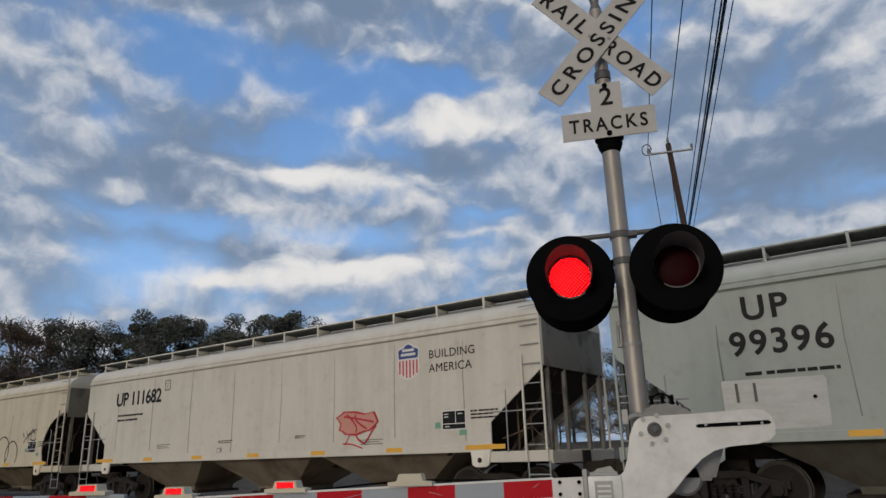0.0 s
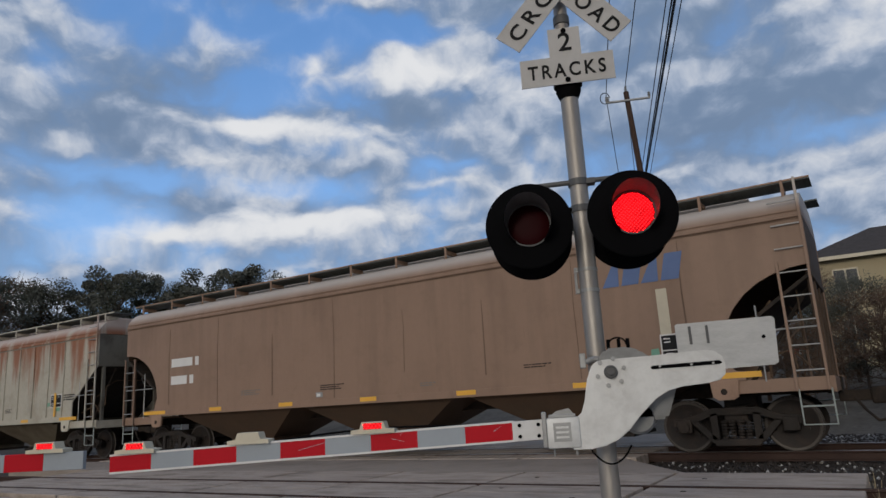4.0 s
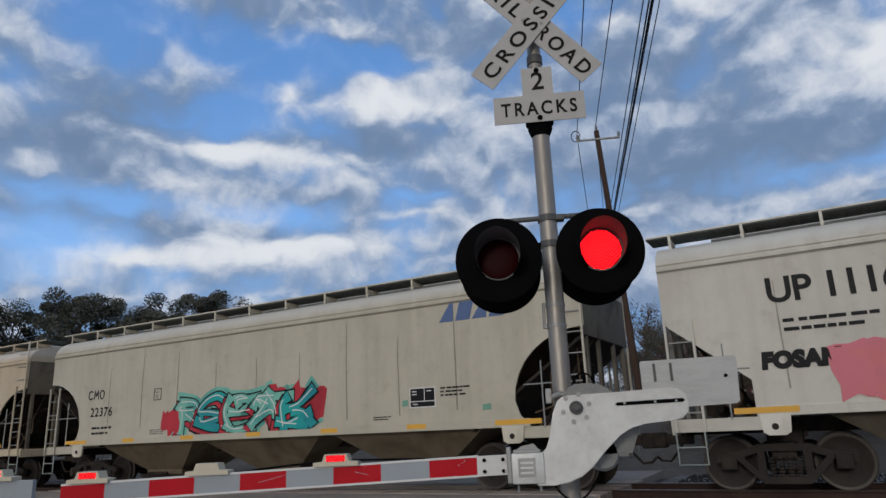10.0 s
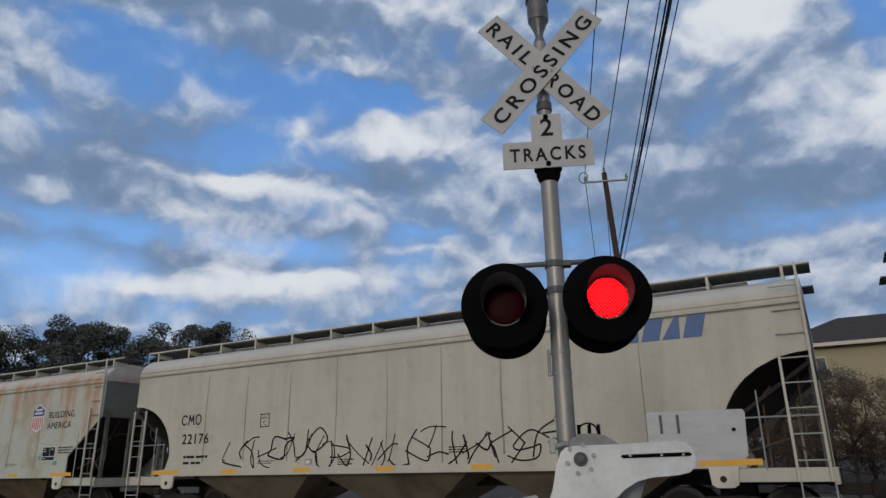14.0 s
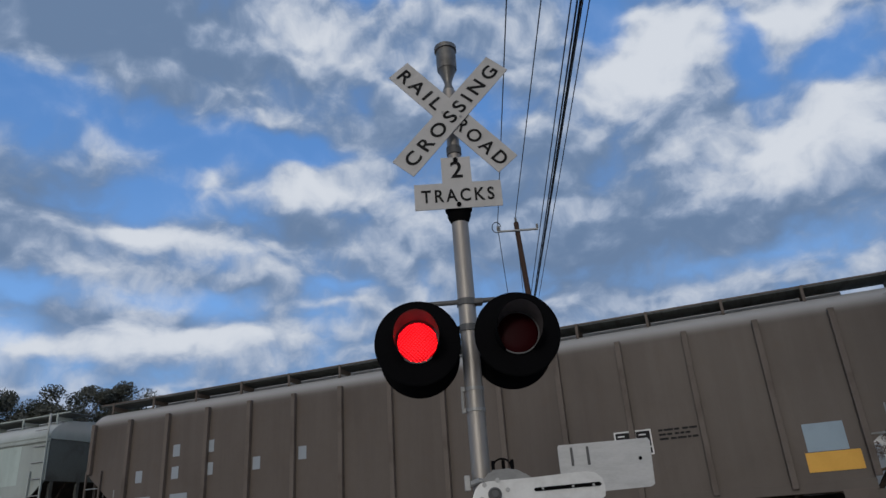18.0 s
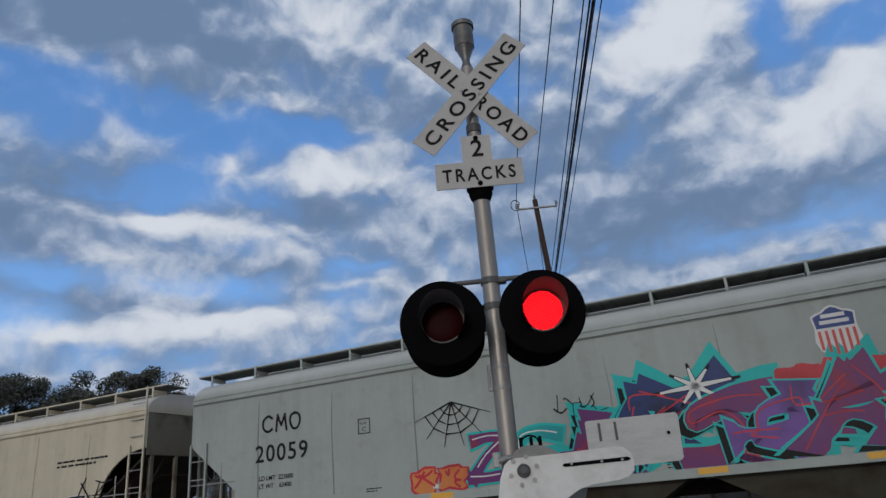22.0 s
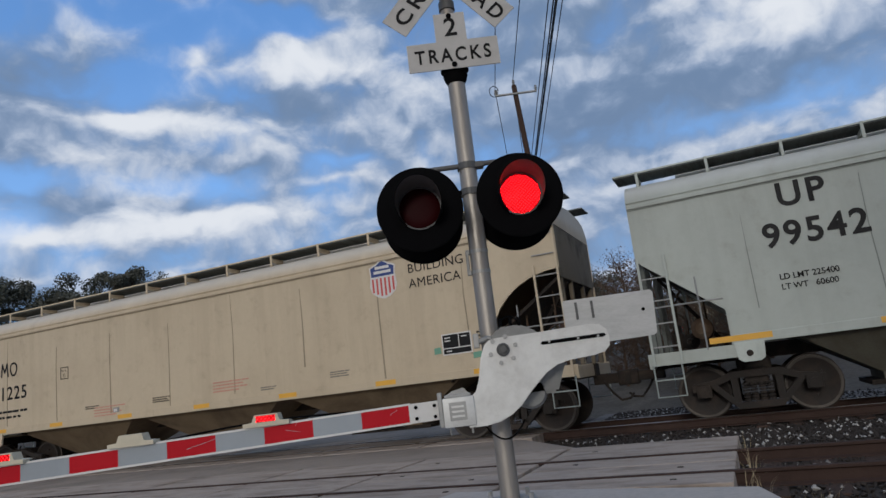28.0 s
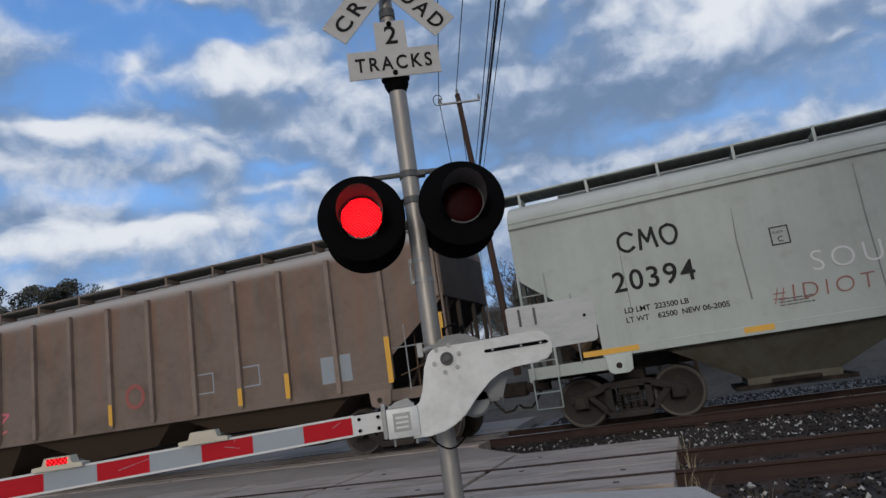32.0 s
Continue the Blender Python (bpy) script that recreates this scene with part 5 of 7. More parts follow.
        truck = child("truck", shared("bolster", lambda bm: (box(bm, (-0.2, -1.0, 0.5), (0.2, 1.0, 0.8), 0.03), box(bm, (-0.3, -0.3, 0.7), (0.3, 0.3, 0.98), 0.03)), TRUCK), car, pose(tx, 0, 0), "dark cast freight truck")
        for side in (0, 180):
            child("side_frame", shared("side_frame", frame_mesh, TRUCK), truck, pose(0, 0, 0, 0, 0, side))
            child("spring_group", shared("spring_group", spring_mesh, TRUCK), truck, pose(0, 0, 0, 0, 0, side))
        for a in (-0.89, 0.89):
            w = child("wheelset", shared("wheelset", wheel_mesh, [TREAD, RIM], True), truck, pose(a, 0, 0.457))
            WHEELS.append((mid + tx + a, w, a))
    # reflective tape along the sill
    for k in range(0 if style == "posts" else 7):
        x = -lh + 1.5 + (2 * lh - 3.0) * k / 6
        w = 0.5 if k in (0, 6) else 0.24
        bm = bmesh.new()
        box(bm, (x - w, -1.6345, 1.29), (x + w, -1.6305, 1.39))
        part("reflector", bm, YELLOW, car)
    small_print(car, lh, style, int(abs(u1) * 3))
    CARS.append((mid, car))
    return car, lh


CARS, WHEELS = [], []

# ---- the train, from its front to its rear ----
def spread(x0, x1, f):
    return x0 + (x1 - x0) * f


def road_marks(car, lh, mark, mx, mz, number, nx, nz, size=0.36, small=None):
    """Reporting mark and number, placed from the rear end of the side, with the small print below."""
    heavy = (0.016 if mark in ('CMO', 'CHTT') else 0.030) * size
    if mark in ('CMO', 'CHTT'):
        stroke_word(car, mark, -lh + mx, mz, size, 0.074 * size, INK, 1.0 if mark == 'CMO' else 0.92)
    elif mark:
        write(car, mark, -lh + mx, mz, size, bold=heavy, spacing=1.18)
    write(car, number, -lh + nx, nz, size, bold=heavy, spacing=0.95 if mark == "" else 1.14)
    if small:
        for k, text in enumerate(small):
            if text:
                write(car, text, -lh + nx + 0.3 * size, nz - 0.40 - 0.17 * k, 0.10, bold=0.002, spacing=0.98)
    else:
        bars(car, -lh + nx + 0.45 * size, nz - 0.36, 3.4 * size, 2, h=0.06, gap=0.15)
    x, z = -lh + nx + 2.75, nz + 0.32
    bm = bmesh.new()
    slab(bm, [(x, z), (x + 0.30, z), (x + 0.30, z + 0.32), (x, z + 0.32), (x, z + 0.02), (x + 0.02, z + 0.02), (x + 0.02, z + 0.30), (x + 0.28, z + 0.30), (x + 0.28, z + 0.02), (x, z + 0.02)], -1.608, -1.605)
    outline = part("plate_outline", bm, INK, car)
    write(car, "PLATE", x + 0.045, z + 0.20, 0.045)
    write(car, "C", x + 0.10, z + 0.05, 0.10)


def consolidated(car, lh, x=2.6, z=1.75, red=False):
    """A black stencil panel in a white border near the front end, and small print beside it."""
    x0 = lh - x
    bm = bmesh.new()
    box(bm, (x0 - 0.025, -1.609, z - 0.025), (x0 + 0.625, -1.605, z + 0.405))
    p = part("stencil_panel", bm, WHITE, car)
    for a0, b0, a1, b1 in ((0.0, 0.12, 0.34, 0.38), (0.36, 0.12, 0.60, 0.38), (0.0, 0.0, 0.60, 0.10)):
        bm = bmesh.new()
        box(bm, (x0 + a0, -1.6125, z + b0), (x0 + a1, -1.6095, z + b1))
        part("stencil_window", bm, INK, p)
    for a0, b0 in ((0.04, 0.31), (0.04, 0.25), (0.41, 0.31), (0.06, 0.04)):
        bm = bmesh.new()
        box(bm, (x0 + a0, -1.6155, z + b0), (x0 + a0 + 0.12, -1.613, z + b0 + 0.022))
        part("marking_bar", bm, WHITE, p)
    bm = bmesh.new()
    slab(bm, [(x0 - 0.22, z + 0.02), (x0 - 0.06, z + 0.03), (x0 - 0.07, z + 0.16), (x0 - 0.21, z + 0.15)], -1.609, -1.605)
    part("inspection_sticker", bm, paint("pale green sticker", (0.18, 0.36, 0.26)), car)
    bars(car, x0 + 0.75, z + 0.34, 0.7, 3)
    if red:
        for a in (0.30, 0.52):
            bars(car, -lh + 2 * lh * a, 1.62 + 0.2 * (a > 0.4), 1.1, 4, PINKISH, 0.03, 0.07)


FAINT = paint("worn grey stencil", (0.16, 0.155, 0.145))
PINKISH = paint("faded red stencil", (0.55, 0.27, 0.21))
def fade(name, c, d, scale=0.9, amount=0.9):
    return paint(name, c, spots=d, spot_scale=scale, spot_amount=amount, rough=0.45)


TEAL, AQUA = fade("teal spray", (0.04, 0.36, 0.34), (0.03, 0.20, 0.26)), fade("aqua spray", (0.10, 0.38, 0.50), (0.04, 0.12, 0.36))
NAVY, PURPLE = fade("navy spray", (0.022, 0.04, 0.15), (0.012, 0.012, 0.03)), fade("purple spray", (0.17, 0.08, 0.33), (0.05, 0.03, 0.09), 0.8)
ORANGE, PINK = fade("orange spray", (0.58, 0.22, 0.06), (0.45, 0.10, 0.03)), fade("pink spray", (0.62, 0.17, 0.22), (0.70, 0.22, 0.14))
SCARLET, LEMON = fade("scarlet spray", (0.48, 0.035, 0.05), (0.28, 0.02, 0.03)), fade("lemon spray", (0.62, 0.55, 0.13), (0.55, 0.44, 0.08))
CHROME, MINT = fade("silver spray", (0.50, 0.51, 0.55), (0.34, 0.35, 0.38)), fade("mint spray", (0.22, 0.50, 0.40), (0.06, 0.30, 0.28))
SLATE = fade("slate blue spray", (0.13, 0.25, 0.33), (0.05, 0.22, 0.42), 0.7)
PALE, LAVENDER, COBALT = paint("white spray", (0.66, 0.66, 0.64)), fade("lavender spray", (0.40, 0.32, 0.46), (0.45, 0.25, 0.38)), fade("cobalt spray", (0.035, 0.13, 0.42), (0.03, 0.20, 0.45))
ROYAL, SALMON = fade("royal blue spray", (0.028, 0.065, 0.27), (0.015, 0.03, 0.13)), fade("salmon spray", (0.50, 0.24, 0.15), (0.42, 0.17, 0.10))
MOSS, PLUM = fade("moss green spray", (0.16, 0.165, 0.025), (0.035, 0.09, 0.02), 1.6), fade("plum spray", (0.13, 0.035, 0.15), (0.26, 0.03, 0.05), 1.4)
TURQUOISE = paint("turquoise spray", (0.05, 0.45, 0.42))


def slogan(car, lh, x, z):
    write(car, "BUILDING", -lh + x, z, 0.20, spacing=1.05)
    write(car, "AMERICA", -lh + x, z - 0.32, 0.20, spacing=1.05)


def lessor(car, x, z, w=1.5, h=0.5):
    """A leasing firm's mark as plain blue slanted strokes."""
    for k in range(4):
        a = x + w / 4 * k
        bm = bmesh.new()
        slab(bm, [(a, z), (a + w / 4.6, z), (a + w / 4.6 + 0.12, z + h), (a + 0.12, z + h)] if k % 2 else [(a, z), (a + w / 4.6, z), (a + w / 5.2 + 0.06, z + h), (a + w / 10 + 0.12, z + h)], -1.609, -1.605)
        part("firm_mark", bm, paint("faded blue mark", (0.10, 0.15, 0.30)), car)


def ring(parent, x, z, r, mat, w=0.022):
    """A sprayed circle, or a dot where it is as wide as its radius."""
    bm = bmesh.new()
    n = 20
    if w >= r:
        slab(bm, [(x + r * math.cos(6.2832 * k / n), z + r * math.sin(6.2832 * k / n)) for k in range(n)], -1.611, -1.605)
    else:
        a = [bm.verts.new((x + (r + w) * math.cos(6.2832 * k / n), -1.611, z + (r + w) * math.sin(6.2832 * k / n))) for k in range(n)]
        b = [bm.verts.new((x + (r - w) * math.cos(6.2832 * k / n), -1.611, z + (r - w) * math.sin(6.2832 * k / n))) for k in range(n)]
        for k in range(n):
            bm.faces.new((a[k], a[(k + 1) % n], b[(k + 1) % n], b[k]))
    part("sprayed_ring", bm, mat, parent)


def strokes(parent, lines, mat, w, name, y=-1.621):
    bm = bmesh.new()
    for (x0, z0), (x1, z1) in lines:
        l = math.hypot(x1 - x0, z1 - z0) + 1e-6
        u, v = -(z1 - z0) / l * w, (x1 - x0) / l * w
        bm.faces.new([bm.verts.new(p) for p in ((x0 - u, y, z0 - v), (x1 - u * 0.4, y, z1 - v * 0.4), (x1 + u * 0.4, y, z1 + v * 0.4), (x0 + u, y, z0 + v))])
    part(name, bm, mat, parent)


def web(parent, x, z, r, mat):
    lines = []
    for k in range(6):
        a = radians(200 + 28 * k)
        lines.append(((x, z + 0.4), (x + r * 1.2 * math.cos(a), z + 0.4 + r * 1.2 * math.sin(a))))
    for f in (0.35, 0.6, 0.85):
        for k in range(5):
            a, b = radians(200 + 28 * k), radians(228 + 28 * k)
            lines.append(((x + r * f * math.cos(a), z + 0.4 + r * f * math.sin(a)), (x + r * f * math.cos(b), z + 0.4 + r * f * math.sin(b))))
    strokes(parent, lines, mat, 0.015, "sprayed_web")


def star(parent, x, z, r, edge, fill):
    for f, mat, y in ((1.0, edge, -1.6205), (0.8, fill, -1.6235)):
        lines = [((x, z), (x + f * r * (1.4 if k % 4 == 0 else 0.9) * math.cos(radians(45 * k + 8)), z + f * r * 0.75 * math.sin(radians(45 * k + 8)))) for k in range(8)]
        strokes(parent, lines, mat, 0.06 * f, "sprayed_star", y)


def spikes(parent, x0, x1, z, h, mat, seed):
    """A ragged band of points behind a mural."""
    rng = random.Random(seed)
    n = int((x1 - x0) / 0.28)
    pts = [(x0, z)] + [(x0 + (x1 - x0) * k / n, z + h * (0.35 + 0.65 * (k % 2) * (0.5 + 0.5 * rng.random()))) for k in range(n + 1)] + [(x1, z)]
    bm = bmesh.new()
    slab(bm, pts + [(x1, z - 0.05), (x0, z - 0.05)], -1.6075, -1.605)
    part("mural_back", bm, mat, parent)


def big_letter(car, ch, x, z, w, h):
    """One huge outlined letter with a glint."""
    for mat, bold, y, name in ((INK, 0.20, -1.620, "mural_letter_edge"), (SLATE, 0.115, -1.625, "mural_letter")):
        me = letters(ch, 1.0, mat, bold)
        xs, zs = [v.co.x for v in me.vertices], [v.co.z for v in me.vertices]
        grow = 0.075 if mat == INK else 0.0
        me.transform(Matrix.Translation((x - grow, 0, z - grow)) @ Matrix.Diagonal(((w + 2 * grow) / (max(xs) - min(xs)), 1, (h + 2 * grow) / (max(zs) - min(zs)), 1)) @ Matrix.Translation((-min(xs), 0, -min(zs))))
        child(name, me, car, pose(0, y, 0))
    strokes(car, [((x + w * 0.72, z + h * 0.9), (x + w * 0.84, z + h * 0.72))], PALE, 0.035, "mural_glint", -1.629)


def build_train():
    car, lh = hopper_car(-3.35, 14.6, "dim_grey", "pale grey covered hopper car with black road numbers")
    road_marks(car, lh, "UP", 2.44, 3.33, "99396", 2.17, 2.72, 0.43); consolidated(car, lh); shield(car, lh - 4.0, 3.33); slogan(car, lh, 14.5, 3.36)

    car, lh = hopper_car(-22.83, -4.87, "white", "off-white covered hopper car with red scribble and shield emblem")
    road_marks(car, lh, "", 0, 0, "UP 111682", 1.80, 3.09, 0.44); consolidated(car, lh); shield(car, -lh + 14.4, 3.33, 1.05); slogan(car, lh, 15.0, 3.36)
    spray(car, -lh + 12.2, -lh + 13.3, 1.75, 2.25, 1, [PINKISH], SCARLET, None, 5, 0.2); scrawl(car, -lh + 12.25, -lh + 13.1, 1.4, 0.5, SCARLET, 6)

    car, lh = hopper_car(-43.21, -24.30, "cream", "cream covered hopper car with a long blue sprayed mural", "smooth", True)
    road_marks(car, lh, "CHTT", 2.20, 2.69, "720111", 2.20, 2.19, 0.26); consolidated(car, lh, red=True)
    piece(car, -lh + 2.5, -lh + 4.3, 1.5, 2.0, "ZKS", [MINT, PALE], TEAL, 15, None, None, 0.12, 0.3, PALE, 0.012, 0.4, 0.03, 0.5, extra=2)
    piece(car, -lh + 4.0, -lh + 11.2, 1.52, 2.45, "KSEBARESNCZR", [AQUA, TEAL, AQUA, SLATE], INK, 11, INK, COBALT, 0.105, 0.30, PALE, 0.011, 0.42, 0.030, 0.6, extra=3, swell=1.5)
    spikes(car, -lh + 4.0, -lh + 11.4, 2.35, 0.40, INK, 18)
    piece(car, -lh + 11.0, -lh + 13.0, 1.55, 2.6, "AZB", [MINT, PALE], INK, 12, None, None, 0.12, 0.1, PALE, 0.012, 0.4, 0.03, extra=2)
    for k in (0, 1, 2):
        ring(car, -lh + (12.9, 14.2, 15.0)[k], (1.75, 1.85, 1.7)[k], (0.45, 0.55, 0.5)[k], INK)
    scrawl(car, -lh + 0.3, -lh + 1.5, 2.4, 0.9, INK, 13, 0.015); scrawl(car, -lh + 15.6, -lh + 16.7, 2.2, 0.4, INK, 14, 0.02); scrawl(car, -lh + 7.5, -lh + 8.5, 2.7, 0.4, INK, 16, 0.015); scrawl(car, -lh + 11.0, -lh + 12.8, 2.8, 0.4, INK, 17, 0.015)

    car, lh = hopper_car(-63.96, -44.78, "cream", "cream covered hopper car with dark sprayed lettering", "smooth", True)
    road_marks(car, lh, "UP", 2.56, 2.64, "100015", 2.39, 2.12, 0.28); consolidated(car, lh, red=True)
    bm = bmesh.new()
    box(bm, (-lh + 2.3, -1.6075, 2.06), (-lh + 4.0, -1.604, 3.0))
    part("pale_patch", bm, paint("pale repaint", (0.56, 0.58, 0.54)), car)
    piece(car, -lh + 2.5, -lh + 5.1, 1.50, 2.02, "LSB", [COBALT], SCARLET, 21, LEMON, None, 0.24, 0.05, None, 0.01, 0.10, 0.055)
    piece(car, -lh + 5.4, -lh + 10.9, 1.56, 2.05, "BOSKCOE", [NAVY, INK, INK, NAVY], INK, 22, COBALT, None, 0.26, 0.1, COBALT, 0.012, 0.2, 0.05, 0.15, extra=1, swell=1.1)
    scrawl(car, -lh + 9.6, -lh + 11.2, 1.95, 0.3, INK, 23); scrawl(car, -lh + 11.4, -lh + 13.2, 1.7, 0.5, INK, 24, 0.02); scrawl(car, -lh + 14.4, -lh + 16.4, 1.55, 0.7, PINKISH, 25, 0.018)
    write(car, "DO NOT HAMMER ON CAR", -lh + 7.28, 2.30, 0.13, PINKISH); bars(car, -lh + 13.6, 2.75, 2.3, 2, INK, 0.05, 0.12)

    car, lh = hopper_car(-84.55, -65.60, "umber", "faded brown covered hopper car", "smooth", True)
    lessor(car, lh - 3.6, 3.15); consolidated(car, lh); bars(car, -lh + 2.2, 2.6, 1.2, 2, WHITE, 0.24, 0.5)
    bm = bmesh.new()
    box(bm, (lh - 2.6, -1.608, 2.0), (lh - 2.4, -1.605, 3.0))
    part("pale_patch", bm, BEIGE, car)

    car, lh = hopper_car(-105.19, -86.10, "rusty", "grey covered hopper car with heavy rust running from its roof", "ribs")
    road_marks(car, lh, "CT  RN", 2.85, 2.44, "10  00  23", 2.87, 1.93, 0.27); consolidated(car, lh)
    for x in (0.0, 0.24, 0.46, 0.68, 0.95):
        bm = bmesh.new()
        box(bm, (-lh + 1.5 + (2 * lh - 3) * x - 0.06, -1.642, 1.43), (-lh + 1.5 + (2 * lh - 3) * x + 0.06, -1.638, 2.2))
        part("yellow_stripe", bm, YELLOW, car)

    car, lh = hopper_car(-125.18, -106.77, "grey", "grey ribbed covered hopper car with shield emblem", "fine")
    road_marks(car, lh, "UP", 3.07, 2.88, "92507", 3.04, 2.28, 0.38); consolidated(car, lh); shield(car, -lh + 14.9, 3.02, 0.95); slogan(car, lh, 15.4, 3.08)

    car, lh = hopper_car(-145.01, -126.77, "green", "pale green covered hopper car with shield emblem")
    road_marks(car, lh, "UP", 2.38, 2.88, "93123", 1.98, 2.26, 0.38); consolidated(car, lh, 3.95, 1.75); shield(car, -lh + 13.92, 3.33); slogan(car, lh, 14.44, 3.40); scrawl(car, -lh + 1.2, -lh + 2.2, 2.4, 0.8, MINT, 31, 0.02)

    car, lh = hopper_car(-163.81, -146.55, "white", "white covered hopper car with large blue letters on pink")
    road_marks(car, lh, "", 0, 0, "UP 111600", 1.77, 3.12, 0.44); shield(car, -lh + 13.77, 3.35); slogan(car, lh, 14.33, 3.38)
    spray(car, -lh + 2.6, -lh + 4.2, 1.5, 2.35, 3, [PINK], PINK, None, 40, 0.25, False); spray(car, -lh + 5.6, -lh + 7.0, 1.6, 2.75, 2, [PINK], PINK, None, 41, 0.25, False)
    spray(car, -lh + 8.2, -lh + 9.4, 1.6, 2.75, 2, [PINK], PINK, None, 42, 0.25, False); spray(car, -lh + 10.6, -lh + 11.9, 1.6, 2.8, 2, [PINK], PINK, None, 43, 0.25, False)
    for k, (ch, x, w) in enumerate(zip("STDR", (4.10, 6.75, 9.35, 11.9), (1.55, 1.75, 1.6, 1.75))):
        big_letter(car, ch, -lh + x, 1.44, w, 1.36)
    write(car, "2020", -lh + 14.98, 2.36, 0.26, INK, 0.03, 0, 1.1, -1.612, "sprayed_date")
    write(car, "FOSAN", -lh + 1.54, 2.02, 0.26, INK, 0.03, 0.1, 1.05, -1.612, "sprayed_word")
    spray(car, -lh + 13.6, -lh + 15.0, 1.9, 2.5, 4, [ORANGE, LEMON], PINK, None, 49, 0.3, False); spray(car, -lh + 14.6, -lh + 15.8, 1.5, 1.9, 3, [PINK], PINK, None, 50, 0.3, False)
    for k in range(14):
        ring(car, -lh + 3.0 + 0.9 * k + 0.2 * (k % 3), 1.52 + 0.09 * (k % 2), 0.05, PINK, 0.05)
    for x in (4.0, 6.6, 9.2, 11.7):
        bm = bmesh.new()
        slab(bm, [(-lh + x, 1.29), (-lh + x + 2.1, 1.29), (-lh + x + 2.25, 1.46), (-lh + x + 0.05, 1.46)], -1.6355, -1.6315)
        part("mural_base", bm, NAVY, car)

    car, lh = hopper_car(-182.47, -165.30, "stone", "stone-coloured covered hopper car with green sprayed letters", "fine", True)
    road_marks(car, lh, "CMO", 1.89, 2.54, "22376", 2.04, 2.05, 0.26); consolidated(car, lh, 4.0); lessor(car, -lh + 13.95, 3.50, 1.6, 0.40)
    piece(car, -lh + 5.6, -lh + 10.3, 1.52, 2.2, "RSEAK", [MINT, TEAL, MINT], INK, 51, MINT, SCARLET, 0.14, 0.12, PALE, 0.014, 0.3, 0.035, 0.4, extra=2, swell=1.15); spray(car, -lh + 5.2, -lh + 5.9, 1.45, 2.0, 3, [SCARLET], SCARLET, None, 52, 0.3, False); spray(car, -lh + 9.0, -lh + 10.8, 1.6, 2.4, 5, [SCARLET], SCARLET, None, 53, 0.3, False)

    car, lh = hopper_car(-202.14, -183.87, "tan", "tan covered hopper car with black scrawls and shield emblem", "smooth", True)
    road_marks(car, lh, "CMO", 1.54, 2.68, "21262", 1.58, 2.02, 0.37); consolidated(car, lh, 2.9, red=True); shield(car, -lh + 14.5, 3.40, 1.0); slogan(car, lh, 15.15, 3.48)
    scrawl(car, -lh + 9.5, -lh + 13.4, 1.55, 0.55, INK, 61, 0.022); scrawl(car, -lh + 6.6, -lh + 8.2, 1.5, 0.4, INK, 62, 0.035)

    car, lh = hopper_car(-222.14, -203.68, "green", "pale green covered hopper car covered in colourful sprayed letters")
    road_marks(car, lh, "CMO", 2.12, 2.88, "20328", 1.99, 2.18, 0.38, ("LD LMT  223800", "LT WT    62200")); shield(car, -lh + 14.05, 3.23, 1.05)
    piece(car, -lh + 3.6, -lh + 8.6, 1.52, 2.38, "SEBSEZR", [ORANGE], INK, 71, LAVENDER, None, 0.14, 0.35, SCARLET, 0.010, 0.30, 0.026, 0.3, extra=2, swell=1.3)
    spray(car, -lh + 8.7, -lh + 11.4, 1.45, 2.2, 4, [LEMON, LAVENDER, LEMON], LAVENDER, None, 72, 0.25, False)
    piece(car, -lh + 12.2, -lh + 14.9, 1.55, 2.5, "NMS", [ROYAL], PALE, 73, INK, NAVY, 0.17, 0.15, None, 0.014, 0.22, 0.05, 0.4, extra=1, swell=1.2)
    piece(car, -lh + 14.7, lh - 1.5, 1.55, 2.5, "SE", [SALMON, ROYAL], PALE, 78, INK, NAVY, 0.17, 0.1, None, 0.016, 0.22, 0.05, 0.3, extra=1, swell=1.1)
    spikes(car, -lh + 12.0, lh - 1.4, 2.45, 0.42, INK, 79)
    scrawl(car, -lh + 8.3, -lh + 9.5, 2.65, 0.6, INK, 74); scrawl(car, -lh + 10.6, -lh + 12.0, 2.4, 0.4, INK, 75); scrawl(car, -lh + 12.0, -lh + 12.9, 2.6, 0.3, INK, 76, 0.02); scrawl(car, -lh + 3.5, -lh + 4.6, 2.75, 0.4, STEEL, 77, 0.015)

    car, lh = hopper_car(-240.67, -223.68, "stone", "stone-coloured covered hopper car with rows of black tags", "fine", True)
    road_marks(car, lh, "CMO", 1.93, 2.52, "22176", 2.0, 2.04, 0.26); lessor(car, -lh + 13.85, 3.50, 1.5, 0.42); scrawl(car, -lh + 3.5, -lh + 8.3, 1.45, 0.6, INK, 81, 0.017); scrawl(car, -lh + 8.5, -lh + 12.4, 1.45, 0.6, INK, 82, 0.017)

    car, lh = hopper_car(-260.05, -242.21, "stained", "pale covered hopper car with orange rust stains", "fine")
    shield(car, -lh + 14.7, 3.0); slogan(car, lh, 15.25, 3.0); consolidated(car, lh); road_marks(car, lh, "UP", 2.4, 2.9, "92  94", 2.1, 2.3, 0.38)

    car, lh = hopper_car(-279.50, -261.55, "dim_grey", "grey covered hopper car with shield emblem and red tag")
    road_marks(car, lh, "UP", 2.19, 3.09, "93213", 1.78, 2.48, 0.38); consolidated(car, lh); shield(car, -lh + 13.57, 3.35); slogan(car, lh, 14.15, 3.40); scrawl(car, lh - 3.2, lh - 1.7, 2.5, 0.4, SCARLET, 91, 0.03)

    car, lh = hopper_car(-299.15, -281.00, "dim_brown", "dark brown covered hopper car with outside posts", "posts")
